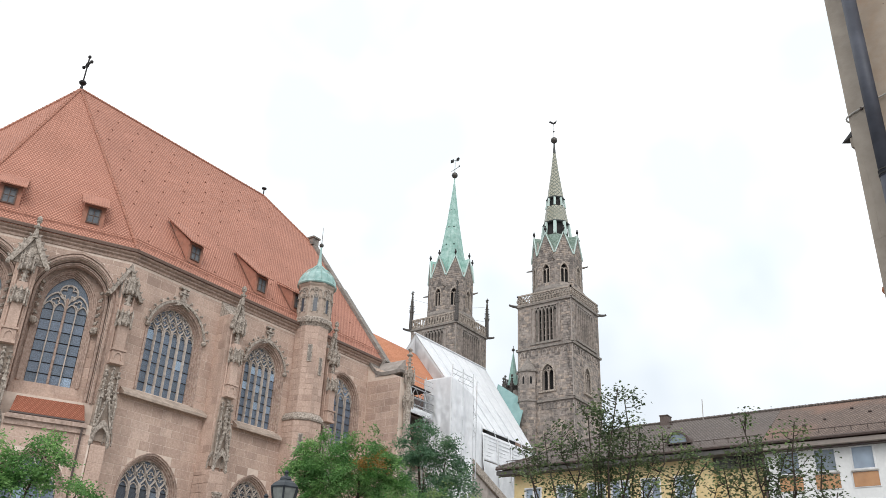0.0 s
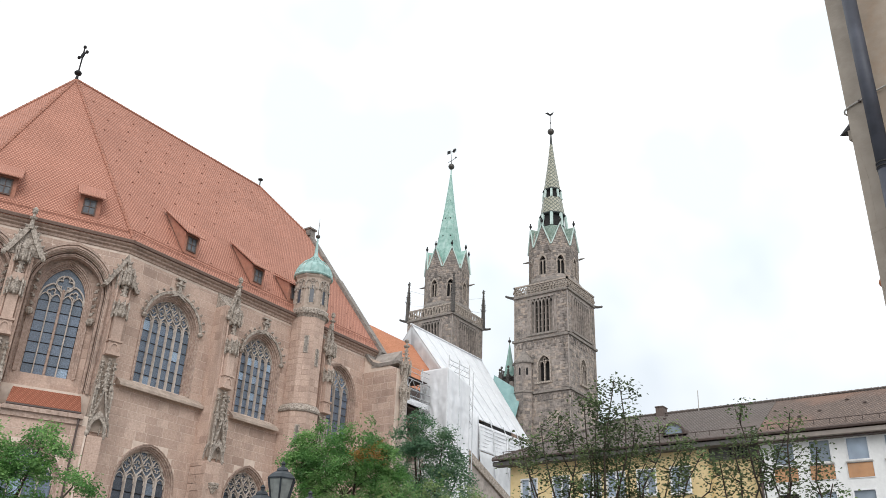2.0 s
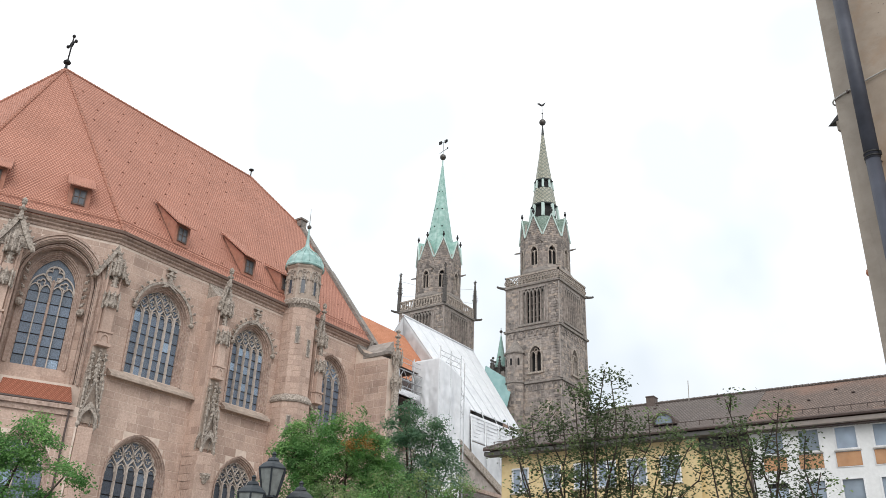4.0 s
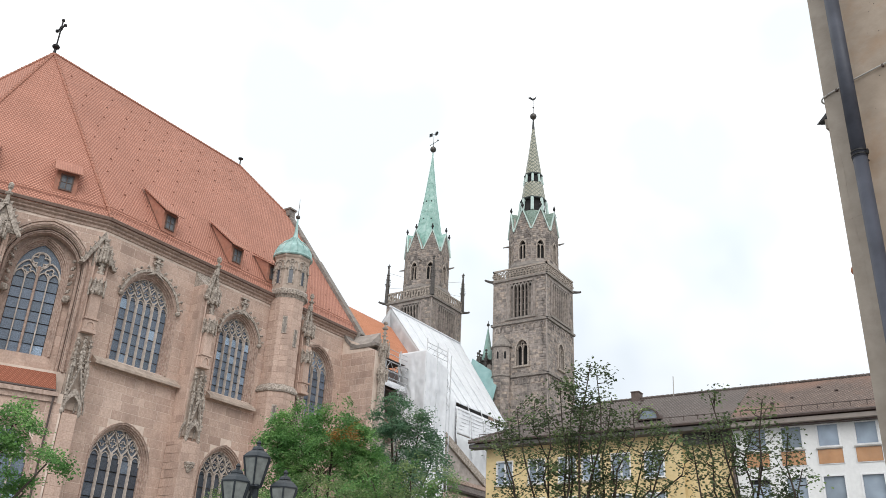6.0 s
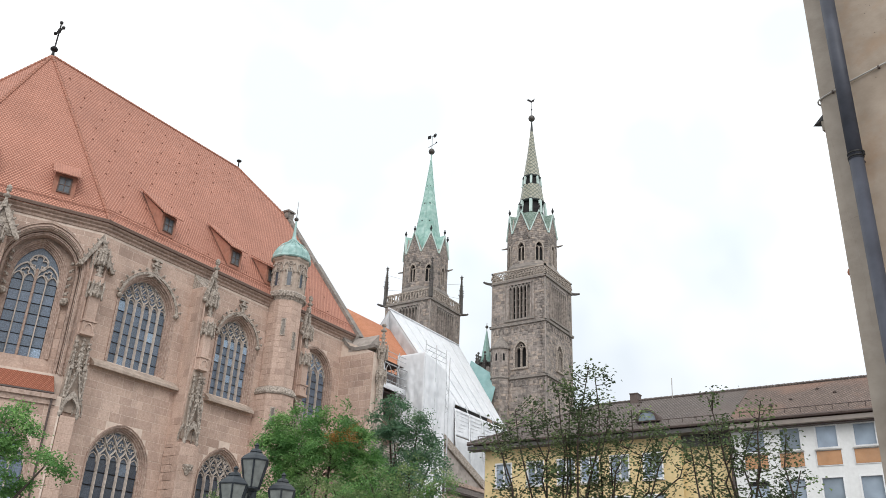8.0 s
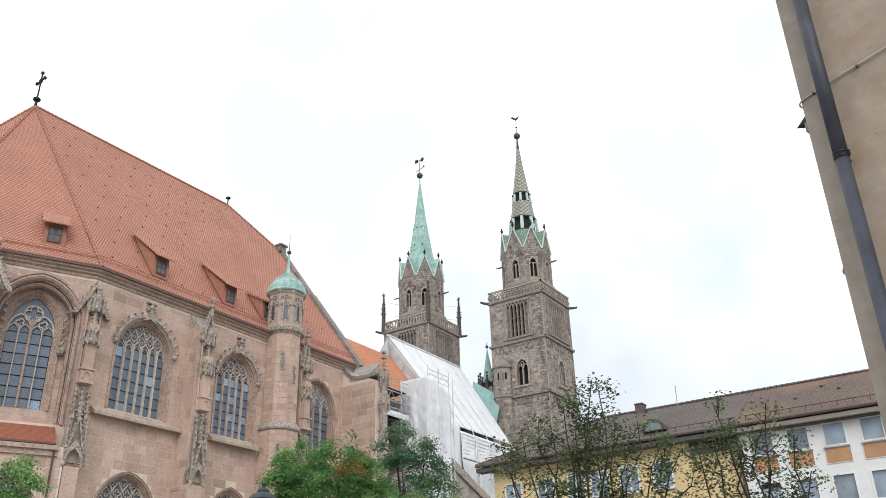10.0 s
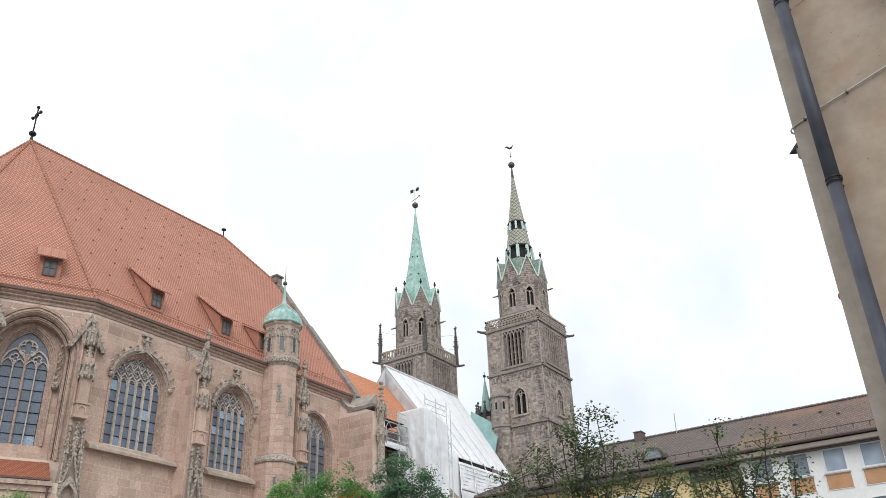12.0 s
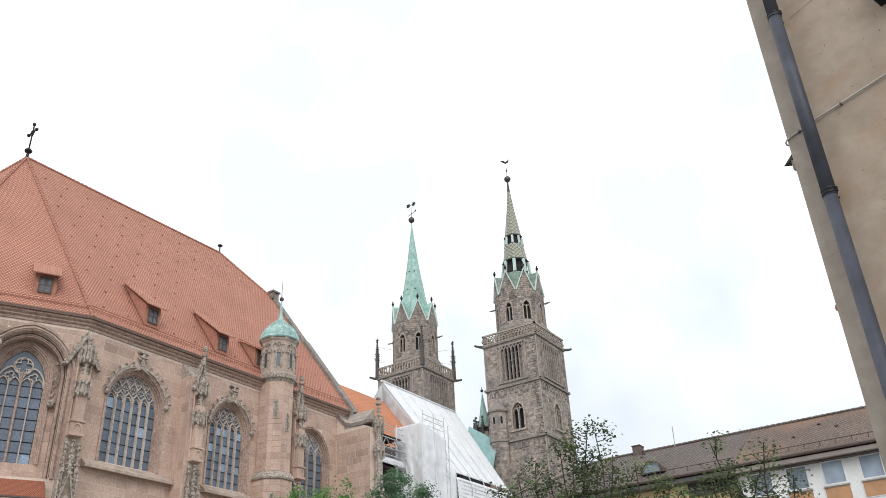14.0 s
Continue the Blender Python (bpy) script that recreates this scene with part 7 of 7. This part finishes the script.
def lobed(seed, base, lobes, leaf, sprays, per, mats, label, radius=0.13, patch=None, gap=0.25, mix=0.0):
    """A tree with a full crown: limbs run to rounded lobes (dx, dy, z, r), whose outer shell carries sprays of small leaves."""
    rnd = random.Random(seed)
    t = thing("tree", base, label, "tree", "trees on the square")
    b = Vector(base)
    fork = b + Vector((0.05, 0.03, min(l[2] - l[3] for l in lobes) * 0.62))
    wood, sets = Mesh(), [Mesh() for _ in mats]
    wood.tube([b, b.lerp(fork, 0.5) + Vector((0.05, 0, 0)), fork], radius, 10, radius * 0.72)
    for dx, dy, z, r in lobes:
        c = b + Vector((dx, dy, z))
        mid = fork.lerp(c, 0.55) + Vector((rnd.gauss(0, 0.12), rnd.gauss(0, 0.12), 0.1))
        wood.tube([fork, mid, c], radius * 0.5, 6, radius * 0.16)
        for k in range(int(sprays * r * r)):
            d = Vector((rnd.gauss(0, 1), rnd.gauss(0, 1), rnd.gauss(0.25, 0.9))).normalized()
            if noise.noise(d * 2.2 + c * 0.7) < -gap:
                continue
            rr = r * (0.45 + 0.55 * rnd.random() ** 0.5) * (1.0 + 0.28 * noise.noise(d * 3.1 + c))
            o = c + d * rr
            if k % 9 == 0:
                wood.tube([c.lerp(o, 0.1), c.lerp(o, 0.55) + Vector((rnd.gauss(0, 0.12), rnd.gauss(0, 0.12), 0.1)), o], 0.016, 4, 0.005)
            which = 0
            if patch and (o - Vector(patch[:3])).length < patch[3]:
                which = 1 if rnd.random() < 0.6 else 0
            elif mix and rnd.random() < mix:
                which = len(mats) - 1
            mesh = sets[which]
            tilt = Vector((d.x * 0.6 + rnd.gauss(0, 0.35), d.y * 0.6 + rnd.gauss(0, 0.35), 1)).normalized()
            ax = tilt.cross(Vector((d.y, -d.x, 0.2))).normalized()
            ay = tilt.cross(ax)
            size = leaf * 2.1
            for _ in range(int(per * rnd.uniform(0.6, 1.4))):
                p = o + ax * rnd.gauss(0, size) + ay * rnd.gauss(0, size) + tilt * rnd.gauss(0, size * 0.38)
                a = rnd.uniform(0, 2 * math.pi)
                s = leaf * rnd.uniform(0.65, 1.35)
                e = (ax * math.cos(a) + ay * math.sin(a) + tilt * rnd.uniform(-0.6, 0.2)).normalized()
                n = e.cross(tilt + Vector((rnd.gauss(0, 0.45), rnd.gauss(0, 0.45), 0))).normalized()
                up = n.cross(e) * (0.2 * s)
                mesh.add([p, p + e * s * 0.45 + n * s * 0.34 + up, p + e * s, p + e * s * 0.45 - n * s * 0.34 + up], [(0, 1, 2), (0, 2, 3)])
    part("trunk", wood, M_BARK, t, "dark branching trunk")
    for mesh, mat in zip(sets, mats):
        if mesh.f:
            part("crown", mesh.data("crown"), mat, t, "uneven crown of many small leaves")
    return t


lobed(11, (-21.2, 11.2, 0), [(0.35, 0.66, 5.85, 0.62), (0.85, 1.5, 5.0, 0.55), (0.25, 0.5, 4.95, 0.8), (-0.2, -0.4, 5.4, 0.95), (0.65, 1.2, 4.25, 0.45), (0.1, 0.2, 4.0, 0.8), (-0.9, -1.0, 4.8, 1.0)],
      0.08, 95, 85, [M_LEAF], "young green tree with a loose rounded crown", gap=-0.02)
lobed(12, (-21.3, 23.9, 0), [(-0.67, -0.58, 7.8, 1.2), (0.39, 0.37, 8.2, 1.1), (1.05, 0.92, 7.6, 0.95), (-1.13, -1.03, 7.1, 0.9), (0.06, 0.08, 6.5, 1.7), (1.32, 1.14, 6.5, 1.1), (-0.9, -0.8, 5.8, 1.1)],
      0.09, 62, 95, [M_LEAF, M_LEAF_RED], "bright green tree with a patch of orange leaves", 0.16, patch=(-20.35, 23.9, 8.3, 0.7), gap=0.1)
lobed(13, (-20.3, 27.4, 0), [(-0.27, -0.17, 9.4, 0.9), (0.65, 0.50, 8.7, 0.9), (0.0, 0.03, 8.0, 1.3), (1.15, 0.85, 7.7, 0.7), (0.53, 0.42, 6.6, 1.35), (-0.45, -0.31, 6.6, 1.1)],
      0.095, 64, 92, [M_LEAF_DEEP], "dark green tree beside the nave", 0.16, gap=0.0)
whips(14, (-9.3, 19.9, 0), [(-1.39, -1.48, 6.4), (-1.36, -0.66, 7.0), (-1.17, 0.24, 7.4), (-0.10, -0.40, 7.45), (-0.06, 0.39, 7.7), (0.67, -0.43, 7.95), (0.76, 0.37, 7.85), (0.82, 1.15, 7.5), (1.66, 0.35, 6.9), (1.92, 1.19, 6.6), (2.63, 0.32, 6.1), (-0.58, -0.25, 6.7), (0.33, 0.94, 7.0), (1.37, 0.24, 6.3), (-1.64, -0.42, 6.0), (0.24, -0.63, 6.3), (2.3, 0.9, 6.4), (2.9, 0.7, 5.9)],
      0.085, 34, [M_LEAF_BACKLIT, M_LEAF_OLIVE], "sparse many-stemmed tree with thin upright branches", 0.2)
whips(15, (-4.95, 19.4, 0), [(-0.83, -0.93, 5.5), (-0.29, -0.05, 6.8), (-0.30, 0.68, 6.3), (0.56, -0.20, 6.55), (0.13, 0.42, 6.0), (1.15, -0.43, 5.7), (1.31, 0.32, 5.1), (0.47, 0.86, 5.6), (-0.62, -0.50, 5.9), (-0.15, 0.35, 5.6)],
      0.08, 28, [M_LEAF_BACKLIT, M_LEAF_OLIVE], "thin young tree with sparse olive leaves", 0.08)
lobed(16, (-14.6, 20.5, 0), [(0.0, 0.0, 5.5, 0.75), (-0.9, -0.6, 5.35, 0.75), (0.8, 0.5, 5.2, 0.7), (-0.2, -0.1, 4.5, 1.1), (1.2, 0.8, 4.3, 0.8), (-1.4, -0.9, 4.6, 0.8)],
      0.075, 75, 60, [M_LEAF_OLIVE, M_LEAF], "low olive green tree", 0.1, gap=-0.02, mix=0.3)
lobed(17, (-18.0, 19.6, 0), [(0.0, 0.0, 5.1, 0.8), (-1.0, -0.9, 4.6, 0.75), (0.9, 0.7, 5.1, 0.7), (-1.6, -1.4, 4.9, 0.5), (0.0, 0.1, 4.1, 1.0)],
      0.075, 75, 60, [M_LEAF_OLIVE, M_LEAF], "low olive green tree", 0.1, gap=-0.02, mix=0.3)


# ---- stones of the choir, laid in courses ----
def stone_face(f, u0, u1, z0, z1, ops, seed, wall, near_u, near_z, limit=290):
    rnd = random.Random(seed)
    rest = Mesh(f)
    count = 0
    for p, q, a, b in courses(u0, u1, z0, z1, ops, seed):
        d = 0.005 + 0.012 * rnd.random()
        if count < limit and near_u[0] < (p + q) / 2 < near_u[1] and near_z[0] < a < near_z[1]:
            m = Mesh(f)
            m.block(p + 0.012, q - 0.012, 0.001, d, a + 0.012, b - 0.012, 0.014)
            part("stone", m, M_STONE, wall)
            count += 1
        else:
            rest.block(p + 0.012, q - 0.012, 0.001, d, a + 0.012, b - 0.012, 0.014)
    part("stone_facing", rest, M_STONE_I, wall, kind="stuff")


ops_n = [grown(N1, 0.42), grown(N2, 0.42), grown(N3, 0.42), grown(L1, 0.36), grown(L2, 0.36), grown(L3, 0.36)]
stone_face(north, 31.5, choir_end, 0.3, 25.7, ops_n, 101, wall_n, (31, 49), (9.5, 20))
stone_face(apse, 0.1, 11.3, 15.6, 25.7, [grown(NICHE1, 0.12), grown(NICHE2, 0.12)], 102, wall_b, (0, 7), (15, 26))
stone_face(lambda u, o, z: apse(u, o - 1.12, z), 0.1, 11.3, 15.6, 25.7, [grown(B1, 0.46), grown(B2, 0.46)], 105, wall_i, (0, 7), (15, 26), 120)
stone_face(lambda u, o, z: apse(u, o + 1.1, z), 0.4, 11.1, 0.3, 13.4, [grown(LB1, 0.36), grown(LB2, 0.36)], 103, wall_l, (0, 7), (7, 14))
stone_face(lambda u, o, z: (WALL + u, 57.3 - o, z), 0.05, 3.85, 0.3, 24.3, [], 104, last_b, (0, 4), (14, 25))
